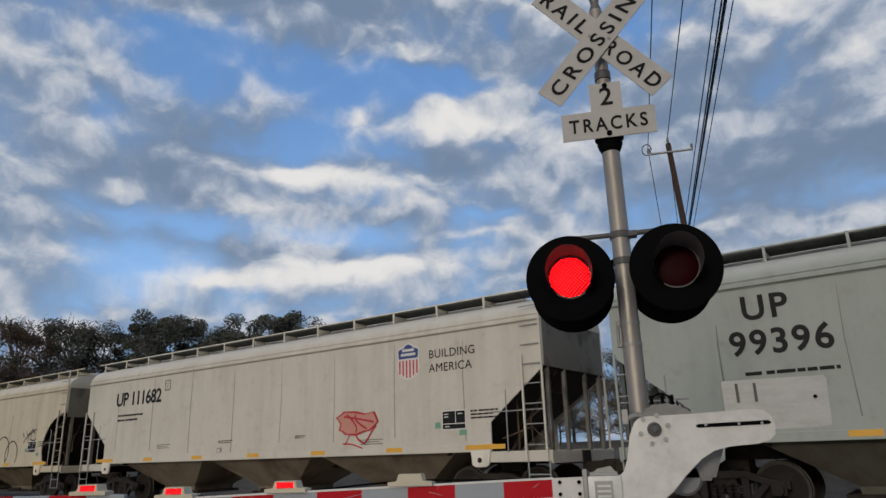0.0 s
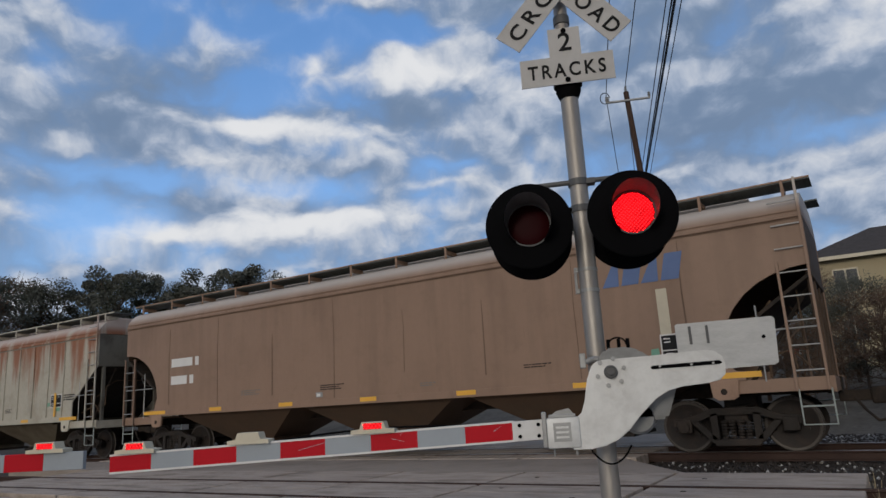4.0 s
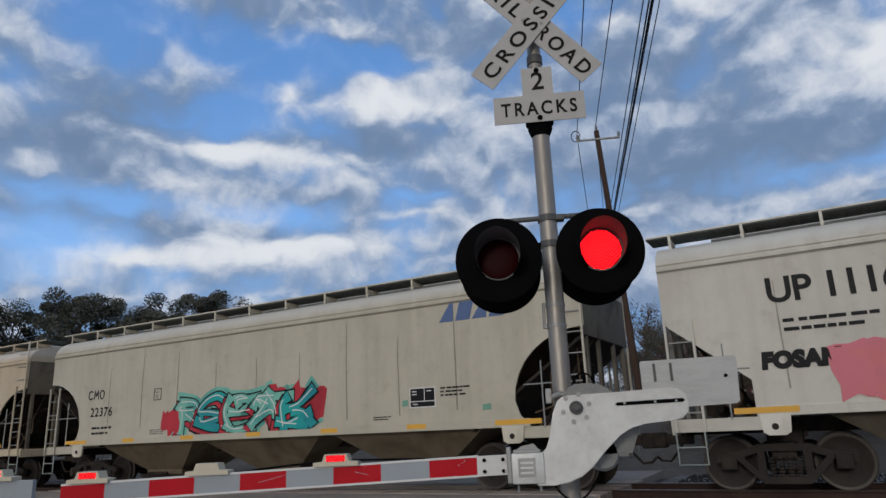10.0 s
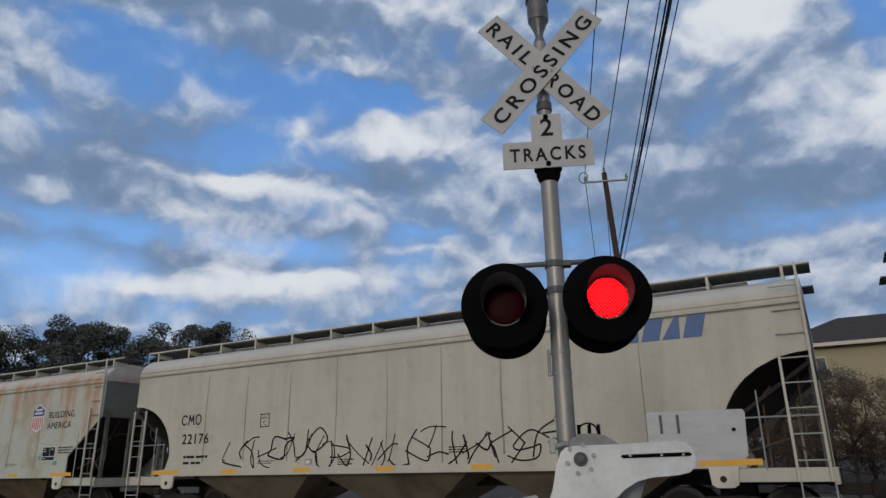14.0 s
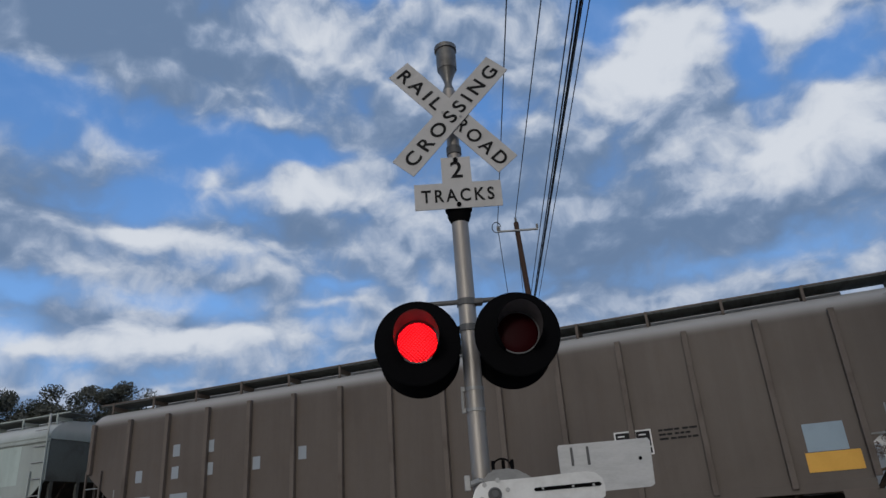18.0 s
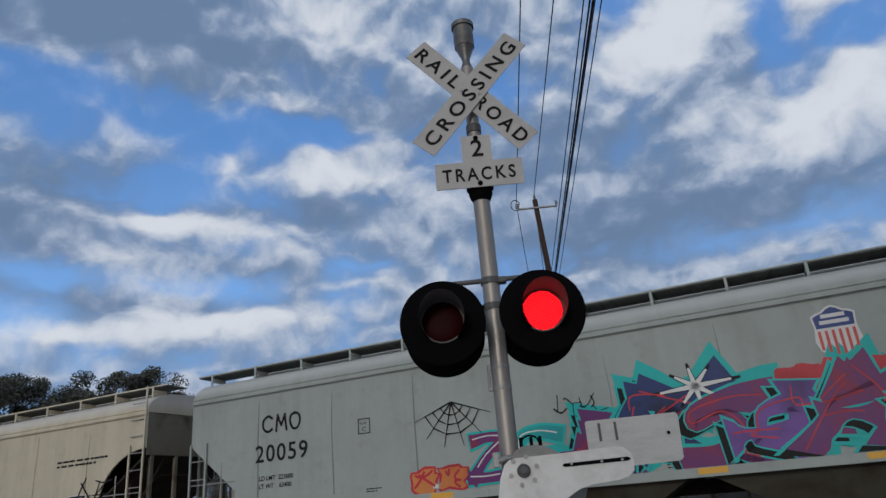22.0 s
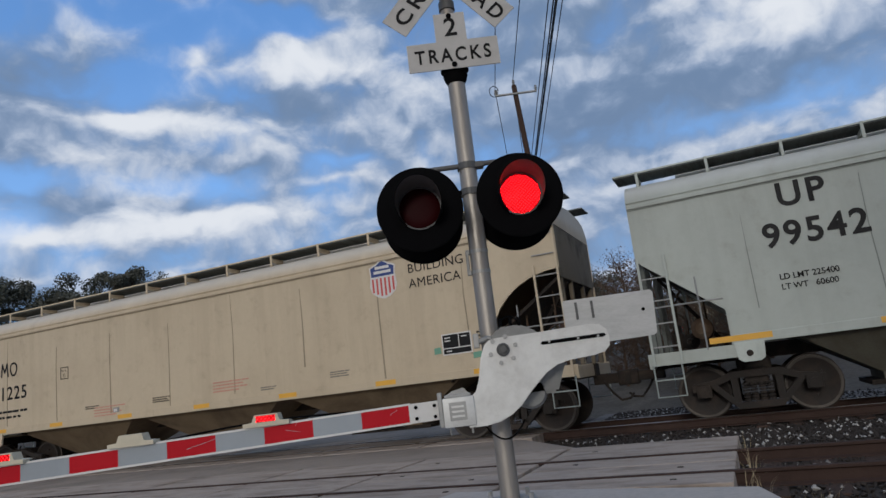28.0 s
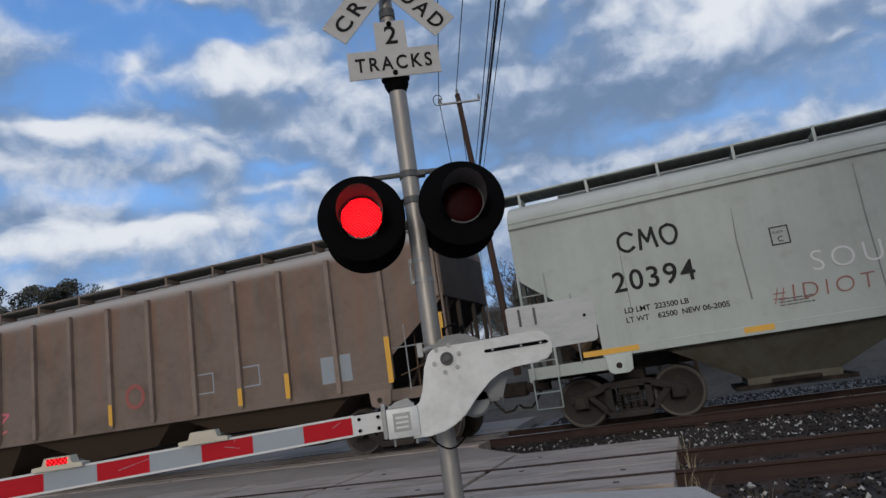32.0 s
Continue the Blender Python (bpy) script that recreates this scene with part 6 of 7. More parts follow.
    for k, (x, z) in enumerate(((1.6, 2.6), (2.7, 3.1), (2.7, 2.6), (3.7, 3.1), (3.7, 2.6), (5.0, 2.6), (6.2, 2.7), (1.6, 2.0), (2.7, 2.0))):
        bm = bmesh.new()
        box(bm, (-lh + x, -1.608, z), (-lh + x + (0.2, 0.5)[k > 6], -1.605, z + 0.27))
        part("marking_bar", bm, SILVER, car)
    consolidated(car, lh, 5.2, 2.1)
    bm = bmesh.new()
    box(bm, (lh - 2.2, -1.608, 1.86), (lh - 1.6, -1.605, 2.3))
    part("pale_patch", bm, paint("pale blue patch", (0.30, 0.38, 0.44)), car)
    bm = bmesh.new()
    box(bm, (lh - 2.25, -1.612, 1.55), (lh - 1.45, -1.6085, 1.85))
    part("yellow_stripe", bm, YELLOW, car)

    car, lh = hopper_car(-318.19, -300.66, "dim_grey", "grey covered hopper car with shield emblem on a darker patch")
    road_marks(car, lh, "UP", 1.72, 3.02, "95599", 1.56, 2.46, 0.38, ("     CAPACITY 5188 CUFT", "                     224 000", "                      62 000")); consolidated(car, lh)
    bm = bmesh.new()
    box(bm, (-lh + 13.3, -1.604, 2.9), (lh - 1.0, -1.6005, 3.9))
    part("repainted_patch", bm, body_paint("green"), car); shield(car, -lh + 13.68, 3.35); slogan(car, lh, 14.2, 3.52)

    car, lh = hopper_car(-336.63, -319.66, "dim_grey", "grey covered hopper car with silver and orange sprayed letters")
    road_marks(car, lh, "UP", 1.62, 3.62, "99779", 1.62, 3.02, 0.40, ("", "", "", "CAPACITY 5200 CUFT", "LD LMT  224400", "LT WT    61600")); shield(car, -lh + 12.98, 3.45); slogan(car, lh, 13.52, 3.50)
    spray(car, -lh + 4.4, -lh + 11.2, 1.42, 1.95, 5, [AQUA, TEAL], AQUA, None, 102, 0.3, False)
    piece(car, -lh + 4.7, -lh + 10.9, 1.62, 3.10, "SELK", [CHROME, PALE, CHROME], INK, 101, LEMON, ORANGE, 0.125, 0.10, PALE, 0.02, 0.13, 0.045, 0.35, square=True, extra=1, swell=1.12)
    ring(car, -lh + 11.7, 3.2, 0.28, INK, 0.015); scrawl(car, -lh + 11.4, -lh + 12.0, 3.1, 0.2, INK, 103, 0.012)

    car, lh = hopper_car(-356.22, -338.06, "dim_grey", "grey covered hopper car with turquoise and plum sprayed mural")
    road_marks(car, lh, "CMO", 2.13, 3.02, "20059", 1.93, 2.39, 0.38, ("LD LMT  223600", "LT WT    62400")); shield(car, -lh + 13.97, 3.30, 1.05)
    piece(car, -lh + 7.1, -lh + 9.0, 1.52, 2.3, "ZS", [PLUM, TEAL], TURQUOISE, 110, None, None, 0.14, 0.1, PALE, 0.012, 0.1)
    piece(car, -lh + 9.0, lh - 1.9, 1.52, 2.5, "KRSCAON", [PLUM, NAVY, PLUM, PURPLE], TURQUOISE, 111, TURQUOISE, INK, 0.17, 0.3, SCARLET, 0.013, 0.45, 0.035, 1.0, extra=2, swell=1.3)
    spray(car, -lh + 12.9, -lh + 15.6, 2.45, 2.85, 8, [SCARLET], SCARLET, None, 112, 0.3, False); spray(car, -lh + 14.2, lh - 1.9, 1.9, 2.4, 3, [ORANGE], SCARLET, None, 118, 0.3)
    spray(car, -lh + 5.9, -lh + 7.1, 1.43, 1.85, 2, [ORANGE], SCARLET, None, 113, 0.3); web(car, -lh + 6.9, 2.7, 0.75, INK); star(car, -lh + 11.6, 2.75, 0.55, INK, PALE); scrawl(car, -lh + 9.0, -lh + 9.9, 2.55, 0.3, INK, 119, 0.012)

    car, lh = hopper_car(-375.80, -357.73, "cream", "cream covered hopper car with faint red stencils", "smooth", True)
    road_marks(car, lh, "CHTT", 2.16, 2.84, "720336", 2.16, 2.39, 0.28); consolidated(car, lh); scrawl(car, -lh + 3.1, -lh + 4.1, 1.68, 0.4, STEEL, 121, 0.018)
    write(car, "DO NOT HAMMER ON CAR", -lh + 8.98, 2.64, 0.13, PINKISH); bars(car, -lh + 9.3, 2.4, 1.2, 4, PINKISH, 0.05, 0.1); scrawl(car, -lh + 15.7, -lh + 16.6, 1.9, 0.6, INK, 122, 0.02); bars(car, -lh + 14.9, 3.0, 1.9, 2, INK, 0.05, 0.11)

    car, lh = hopper_car(-395.20, -377.30, "grey", "pale grey covered hopper car with black tags", "fine", True)
    road_marks(car, lh, "CMO", 1.71, 2.86, "21803", 1.63, 2.22, 0.36); consolidated(car, lh, 2.9); shield(car, -lh + 13.39, 3.28); slogan(car, lh, 13.99, 3.28)
    scrawl(car, -lh + 9.3, -lh + 10.6, 1.85, 0.28, INK, 131, 0.034); scrawl(car, -lh + 12.2, -lh + 13.7, 1.85, 0.3, INK, 132, 0.03); write(car, "CH-110-L08", -lh + 7.06, 1.64, 0.13); scrawl(car, -lh + 3.3, -lh + 4.1, 1.75, 0.25, INK, 133, 0.015)

    car, lh = hopper_car(-413.80, -396.67, "stone", "pale covered hopper car with purple and turquoise sprayed mural", "smooth", True)
    stroke_word(car, "HKRX", -lh + 2.46, 2.30, 0.22, 0.016, INK); write(car, "500459", -lh + 2.48, 2.0, 0.22)
    piece(car, -lh + 3.6, -lh + 6.3, 1.68, 2.42, "SPEK", [LEMON], INK, 141, None, PURPLE, 0.16, 0.15, None, 0.01, 0.14, 0.03, 0.3, square=True); spray(car, -lh + 3.6, -lh + 7.2, 1.43, 1.65, 4, [PURPLE], PURPLE, None, 143, 0.3, False)
    spikes(car, -lh + 8.6, -lh + 14.6, 1.6, 1.0, SCARLET, 144); piece(car, -lh + 9.4, -lh + 14.0, 1.60, 2.55, "AYNR", [PURPLE, NAVY, PURPLE], TURQUOISE, 142, INK, NAVY, 0.2, 0.08, TURQUOISE, 0.02, 0.3, 0.05, 0.6, extra=1, swell=1.2)
    c = -lh + 12.3       # a firm's large mark as two plain grey bent bars
    for bend in ([(1.25, 3.42), (0.5, 3.40), (0.16, 3.36), (0.08, 3.2), (0.08, 2.9), (0.1, 2.62)], [(1.55, 2.62), (1.55, 3.1), (1.62, 3.4), (1.9, 3.38), (2.3, 3.0), (2.65, 2.68), (2.92, 2.66), (2.98, 3.0), (2.98, 3.55)]):
        bm = bmesh.new()
        brush(bm, curve_through([(c + x, z) for x, z in bend], 5), 0.12, -1.6165, 0.0)
        part("firm_mark", bm, paint("faded grey mark", (0.13, 0.13, 0.135)), car)
    consolidated(car, lh)

    car, lh = hopper_car(-432.26, -415.30, "grey", "grey covered hopper car with large black road numbers")
    road_marks(car, lh, "UP", 2.49, 3.45, "99542", 2.16, 2.78, 0.42, ("", "LD LMT 225400", "LT WT   60600")); consolidated(car, lh)

    car, lh = hopper_car(-451.68, -433.68, "tan", "tan covered hopper car with shield emblem and red stencils", "smooth", True)
    road_marks(car, lh, "CMO", 1.37, 2.82, "21225", 1.40, 2.18, 0.37); consolidated(car, lh, 2.6, red=True); shield(car, -lh + 14.17, 3.50); slogan(car, lh, 14.77, 3.54)

    car, lh = hopper_car(-470.90, -453.13, "green", "pale green covered hopper car with sprayed letters along its foot")
    road_marks(car, lh, "UP", 1.71, 2.66, "90796", 1.80, 2.05, 0.36); write(car, "We will", -lh + 10.2, 2.74, 0.54, INK, 0.022); write(car, "deliver", -lh + 10.75, 2.18, 0.52, INK, 0.02); shield(car, -lh + 13.74, 3.08, 0.9, True)
    piece(car, -lh + 3.3, -lh + 10.2, 1.55, 2.22, "ZEAMSEK", [CHROME, SCARLET, CHROME], INK, 161, None, SCARLET, 0.17, 0.35, PALE, 0.010, 0.22, 0.045, 0.9, square=True, extra=1, swell=1.35); spray(car, -lh + 2.0, -lh + 9.0, 1.30, 1.5, 8, [PALE, SCARLET], INK, None, 164, 0.4, False); piece(car, -lh + 10.3, lh - 2.2, 1.5, 2.35, "NEMAP", [MOSS], INK, 162, TURQUOISE, MINT, 0.24, 0.2, PALE, 0.010, 0.16, 0.04, 0.3, swell=1.1)
    scrawl(car, -lh + 1.7, -lh + 3.0, 1.4, 0.4, COBALT, 163, 0.04)

    car, lh = hopper_car(-490.29, -472.31, "grey", "pale grey-green covered hopper car with white and red scrawled words")
    road_marks(car, lh, "CMO", 1.98, 3.05, "20394", 1.75, 2.36, 0.38, ("LD LMT  223500 LB", "LT WT    62500  NEW 06-2005")); shield(car, -lh + 13.87, 3.32); consolidated(car, lh)
    write(car, "SOUTH CENTRAL WOTM", -lh + 5.0, 2.14, 0.36, PALE, -0.006, 0, 1.27, -1.612, "sprayed_words"); write(car, "#IDIOT SKOT", -lh + 4.3, 1.72, 0.28, paint("dull red spray", (0.32, 0.14, 0.12)), -0.006, 0.1, 1.32, -1.612, "sprayed_words")
    write(car, "CH-110-L04", -lh + 11.3, 1.47, 0.13)

    car, lh = hopper_car(-509.90, -491.80, "brown", "dark brown covered hopper car with outside posts and yellow stripes", "posts")
    for k, top in ((15, 2.6), (14, 2.3), (12, 1.9), (11, 1.75), (8, 1.85), (4, 1.7), (2, 1.7)):
        x = -lh + 0.12 + (2 * lh - 0.24) * k / 15
        bm = bmesh.new()
        box(bm, (x - 0.055, -1.706, 1.38), (x + 0.055, -1.7015, top))
        part("yellow_stripe", bm, YELLOW, car)
    for x in (13.1, 11.9):
        bm = bmesh.new()
        slab(bm, [(-lh + x, 1.75), (-lh + x + 0.6, 1.75), (-lh + x + 0.6, 2.2), (-lh + x, 2.2), (-lh + x, 1.78), (-lh + x + 0.03, 1.78), (-lh + x + 0.03, 2.17), (-lh + x + 0.57, 2.17), (-lh + x + 0.57, 1.78), (-lh + x, 1.78)], -1.608, -1.605)
        part("plate_outline", bm, SILVER, car)
    scrawl(car, -lh + 3.9, -lh + 5.0, 1.5, 0.35, PALE, 171, 0.03); scrawl(car, -lh + 5.2, -lh + 6.0, 1.5, 0.4, PINK, 172, 0.03); ring(car, -lh + 10.3, 1.95, 0.24, paint("faded red spray", (0.30, 0.10, 0.085)), 0.05)
    bm = bmesh.new()
    box(bm, (lh - 2.9, -1.608, 1.55), (lh - 2.2, -1.605, 2.1))
    part("pale_patch", bm, SILVER, car)


build_train()


# ---- ground, road, tracks ----
def sheet(name, pts, z, mat, label, category, thick=0.0):
    bm = bmesh.new()
    vs = [bm.verts.new((x, y, z)) for x, y in pts]
    bm.faces.new(vs)
    if thick:
        r = bmesh.ops.extrude_face_region(bm, geom=bm.faces[:])
        for v in [v for v in r["geom"] if isinstance(v, bmesh.types.BMVert)]:
            v.co.z -= thick
    ob = new(name, finish(name, bm, mat))
    return tagged(ob, label, category, kind="structure")


def on_track(pts):
    return [(TRK @ Vector((s, n, 0)))[:2] for s, n in pts]


sheet("ground", [(-900, -900), (900, -900), (900, 900), (-900, 900)], -0.34, EARTH, "dry winter grass and bare earth round the crossing", "ground")
sheet("ballast", on_track([(-300, 0.9), (300, 0.9), (300, 14.5), (-300, 14.5)]), -0.2, GRAVEL, "grey crushed stone bed under both tracks", "ballast", 0.14)
GRIT = surface("pale track-side grit", (0.20, 0.18, 0.16), rough=1.0, spots=(0.085, 0.075, 0.066), spot_scale=1.4, spot_amount=0.8, grain=0.9, grain_scale=11, bump=1.0, stretch=(0.5, 1.4, 1))
sheet("grit_strip", on_track([(-2.4, 11.75), (60, 11.75), (60, 15.4), (-2.4, 15.4)]), -0.185, GRIT, "pale grit strip beside the far track", "gravel", 0.1)
sheet("road", [(-15.0, -40), (0.4, -40), (0.4, 2.0), (-15.0, 8.45)], -0.02, ASPHALT, "worn grey asphalt road up to the tracks", "road", 0.25)
sheet("road_between", on_track([(-20.0, 6.02), (-1.0, 6.02), (-2.6, 8.2), (-20.0, 8.2)]), -0.02, ASPHALT, "worn asphalt between the two tracks", "road", 0.17)
sheet("road_beyond", on_track([(-20.0, 11.7), (-2.5, 11.7), (-2.7, 14.9), (-20.0, 14.9)]), -0.02, ASPHALT, "asphalt road beyond the tracks", "road", 0.3)
sheet("sidewalk", on_track([(-3.2, -8.0), (2.6, -8.0), (1.77, 0.36), (1.49, 1.33), (-0.2, 1.66), (-1.2, 1.8)]), 0.12, PAD, "grey concrete sidewalk pad at the signal", "pavement", 0.3)
bm = bmesh.new()
box(bm, (-0.3, -0.2, -0.1), (0.3, 0.4, 0.30), 0.02)
tagged(new("signal_foundation", finish("signal_foundation", bm, PAD)), "square concrete foundation under the signal mast", "foundation", kind="structure")


def bank(n):
    """Height of the land beyond the tracks."""
    return float(np.interp(n, (14.5, 16.0, 21.0, 40.0, 70.0, 120.0), (-0.36, -0.22, 0.75, 1.7, 2.2, 2.4)))


def land(x, y):
    return bank((TRK.inverted() @ Vector((x, y, 0))).y) - 0.03


def build_bank():
    bm = bmesh.new()
    ns, rows = (14.5, 16, 17.5, 19, 21, 26, 32, 40, 55, 70, 120), []
    for n in ns:
        rows.append([bm.verts.new((-150 + 6 * k, n, bank(n) + 0.12 * noise.noise(Vector((k * 0.7, n * 0.3, 0))) * (n > 15))) for k in range(51)])
    for p, q in zip(rows, rows[1:]):
        for k in range(50):
            bm.faces.new((p[k], p[k + 1], q[k + 1], q[k]))
    ob = new("bank", finish("bank", bm, EARTH, True))
    ob.matrix_basis = TRK
    tagged(ob, "rising bank of dry grass and earth beyond the tracks", "ground", kind="structure")


build_bank()


def build_track(n):
    root = thing("railway_track", "steel rails on dark timber ties in ballast", "track", TRK @ pose(0, n, 0), "railway tracks", "structure")
    prof = [(-0.07, -0.17), (0.07, -0.17), (0.07, -0.155), (0.012, -0.135), (0.010, -0.045), (0.036, -0.03), (0.036, -0.006), (0.030, 0.0), (-0.030, 0.0), (-0.036, -0.006), (-0.036, -0.03), (-0.010, -0.045), (-0.012, -0.135), (-0.07, -0.155)]
    for y in (-0.7525, 0.7525):
        bm = bmesh.new()
        a = [bm.verts.new((-300, y + u, v)) for u, v in prof]
        b = [bm.verts.new((300, y + u, v)) for u, v in prof]
        for k in range(len(prof)):
            f = bm.faces.new((a[k], a[(k + 1) % len(prof)], b[(k + 1) % len(prof)], b[k]))
            f.material_index = 1 if k in (6, 7, 8) and n == FAR else 0
        part("rail", bm, [RAILSIDE, RAILTOP], root)
    tie = shared("tie", lambda bm: box(bm, (-0.11, -1.3, -0.27), (0.11, 1.3, -0.165), 0.012), WOOD)
    for k in range(60):
        child("tie", tie, root, pose(1.6 + 0.52 * k, 0, 0))
    return root


build_track(FAR)
build_track(NEAR)


def build_panels():
    rng = random.Random(3)
    for n, rows in ((NEAR, ((-1.41, -0.82), (-0.68, -0.01), (0.01, 0.68), (0.82, 2.22))), (FAR, ((-1.6, -0.82), (-0.68, -0.01), (0.01, 0.68), (0.82, 1.7)))):
        root = thing("crossing_panels", "weathered concrete crossing panels between the rails", "crossing panels", TRK @ pose(0, n, 0), "crossing panels", "structure")
        end = 1.27 if n == NEAR else -2.4
        for lo, hi in rows:
            x = end
            for k in range(7):
                w = 2.42
                bm = bmesh.new()
                box(bm, (x - w + 0.075, lo, -0.2), (x, hi, -0.006 - 0.008 * rng.random()), 0.014)
                slab_ = part("panel", bm, CONCRETE, root)
                if n == NEAR and k < 2:      # lifting holes
                    for hx in (0.55,) if lo < 0 else (1.85,):
                        hole = bmesh.new()
                        box(hole, (x - hx - 0.03, (lo + hi) / 2 - 0.02, -0.008), (x - hx + 0.03, (lo + hi) / 2 + 0.02, -0.002))
                        part("lifting_hole", hole, GRIME_SHADE, slab_)
                x -= w


build_panels()


def build_stones():
    """Loose ballast near the crossing, as real stones."""
    rng = random.Random(8)
    for name, s0, s1, n0, n1, count in (("ballast_stones", 1.35, 12.0, 1.2, 8.2, 12000), ("ballast_stones", -2.2, 12.0, 6.1, 9.0, 3600), ("ballast_stones", -2.0, 16, 10.7, 15.5, 7000)):
        vs, fs = [], []
        for _ in range(count):
            s, n = s0 + (s1 - s0) * rng.random() ** 1.3, n0 + (n1 - n0) * rng.random()
            if any(abs(n - c - o) < 0.09 for c in (NEAR, FAR) for o in (-0.7525, 0.7525)):
                continue
            if n < 6.0 and s < 1.35 or (n > 6.0 and s < -1.0 - (n - 6) * 0.75):
                continue
            r = 0.016 + 0.024 * rng.random()
            o = len(vs)
            turn = rng.random() * 6.28
            for k, (a, b, c) in enumerate(((1, 0, 0), (-1, 0, 0), (0, 1, 0), (0, -1, 0), (0, 0, 1), (0, 0, -1))):
                f = r * (0.75 + 0.5 * rng.random())
                vs.append((s + f * (a * math.cos(turn) - b * math.sin(turn)), n + f * (a * math.sin(turn) + b * math.cos(turn)), -0.195 + 0.03 * rng.random() + f * c * 0.8))
            fs += [(o + a, o + b, o + c) for a, b, c in ((0, 2, 4), (2, 1, 4), (1, 3, 4), (3, 0, 4), (2, 0, 5), (1, 2, 5), (3, 1, 5), (0, 3, 5))]
        me = bpy.data.meshes.new(name)
        me.from_pydata(vs, [], fs)
        me.materials.append(STONE)
        ob = new(name, me)
        ob.matrix_basis = TRK
        tagged(ob, "loose crushed grey stones beside the rails", "ballast", kind="stuff")


build_stones()


def build_weeds():
    """Dry grass blades at the panels' end."""
    rng = random.Random(21)
    vs, fs = [], []
    for s, n in ((1.36, 2.5), (1.42, 3.1), (1.40, 3.8), (1.5, 2.2), (1.9, 1.6), (1.35, 5.2)):
        for _ in range(16):
            a, l = rng.random() * 6.28, 0.10 + 0.22 * rng.random()
            d, o = Vector((math.cos(a), math.sin(a), 0)), len(vs)
            p = Vector((s, n, -0.2)) + d * 0.08 * rng.random()
            side = Vector((-d.y, d.x, 0)) * 0.003
            vs += [p - side, p + side, p + d * l * 0.25 + Vector((0, 0, l * 0.7)) + side * 0.7, p + d * l * 0.25 + Vector((0, 0, l * 0.7)) - side * 0.7, p + d * l * 0.6 + Vector((0, 0, l))]
            fs += [(o, o + 1, o + 2, o + 3), (o + 3, o + 2, o + 4)]
    me = bpy.data.meshes.new("weeds")
    me.from_pydata(vs, [], fs)
    me.materials.append(surface("dry straw", (0.42, 0.34, 0.20), rough=0.9))
    ob = new("weeds", me)
    ob.matrix_basis = TRK
    tagged(ob, "sparse dry grass blades beside the crossing panels", "grass", kind="stuff")


build_weeds()


# ---- beyond the train ----
def leaf_cloud(seed, centres, count, size, thin=0.5):
    """Many small leaves round the limbs' tips, thicker towards the outside."""
    rng = np.random.default_rng(seed)
    mid = np.array([tuple(c) for c, r in centres])
    rad = np.array([r for c, r in centres])
    pick = rng.integers(0, len(centres), count)

    def ways():
        d = rng.normal(size=(count, 3))
        return d / np.linalg.norm(d, axis=1)[:, None]

    d = ways() * np.array((1.0, 1.0, 0.75))
    p = mid[pick] + d * (rad[pick] * rng.random(count) ** 0.45)[:, None]
    u = ways()
    w = np.cross(u, ways())
    w /= np.linalg.norm(w, axis=1)[:, None]
    s = (size * (0.6 + 0.8 * rng.random(count)))[:, None]
    vs = np.stack((p - u * s, p + w * s * thin, p + u * s, p - w * s * thin), 1).reshape(-1, 3)
    fs = np.arange(4 * count).reshape(-1, 4)
    return vs.tolist(), fs.tolist()


def tree(x, y, h, spread_, seed, bare=False, label="dark evergreen tree behind the railway"):
    rng = random.Random(seed)
    root = thing("tree", label, "tree", pose(x, y, land(x, y)), "trees behind the railway")
    h -= land(x, y) + 0.34
    bm = bmesh.new()
    rod(bm, (0, 0, 0), (0.1, 0, h * 0.75), 0.022 * h, 8, 0.006 * h)
    centres = []
    limbs = 26 if bare else 22
    for k in range(limbs):
        a, z = rng.random() * 6.28, h * ((0.06 if h < 5.5 else 0.30) + (0.8 if h < 5.5 else 0.6) * rng.random())
        r = spread_ * (0.35 + 0.65 * rng.random()) * (1.15 - 0.75 * z / h)
        tip = Vector((math.cos(a) * r, math.sin(a) * r, z + 0.12 * h))
        rod(bm, (0, 0, z * 0.85), tip, 0.006 * h, 5, 0.002 * h)
        if bare:
            for _ in range(9):
                q = tip * 0.6 + Vector((0, 0, z * 0.36)) + Vector((rng.gauss(0, 1), rng.gauss(0, 1), 1.1 + rng.gauss(0, 0.6))) * 0.09 * h
                rod(bm, tip * 0.65 + Vector((0, 0, z * 0.3)), q, 0.0022 * h, 3, 0.0008 * h)
        centres.append((tip, spread_ * (0.12 + 0.24 * rng.random())))
    centres.append(((0, 0, h * 0.92), spread_ * 0.22))
    centres.append(((0, 0, h * 0.78), spread_ * 0.4))
    part("trunk", bm, TWIG if bare else BARK, root)
    vs, fs = leaf_cloud(seed, centres, 5200 if bare else 13000, (0.013 if bare else 0.0088) * h, 0.22 if bare else 0.5)
    me = bpy.data.meshes.new("crown")
    me.from_pydata(vs, [], fs)
    me.materials.append(TWIG if bare else LEAF)
    child("crown", me, root)


def polar(az, far):
    return far * math.sin(radians(az)) - 0.26, far * math.cos(radians(az)) - 4.78


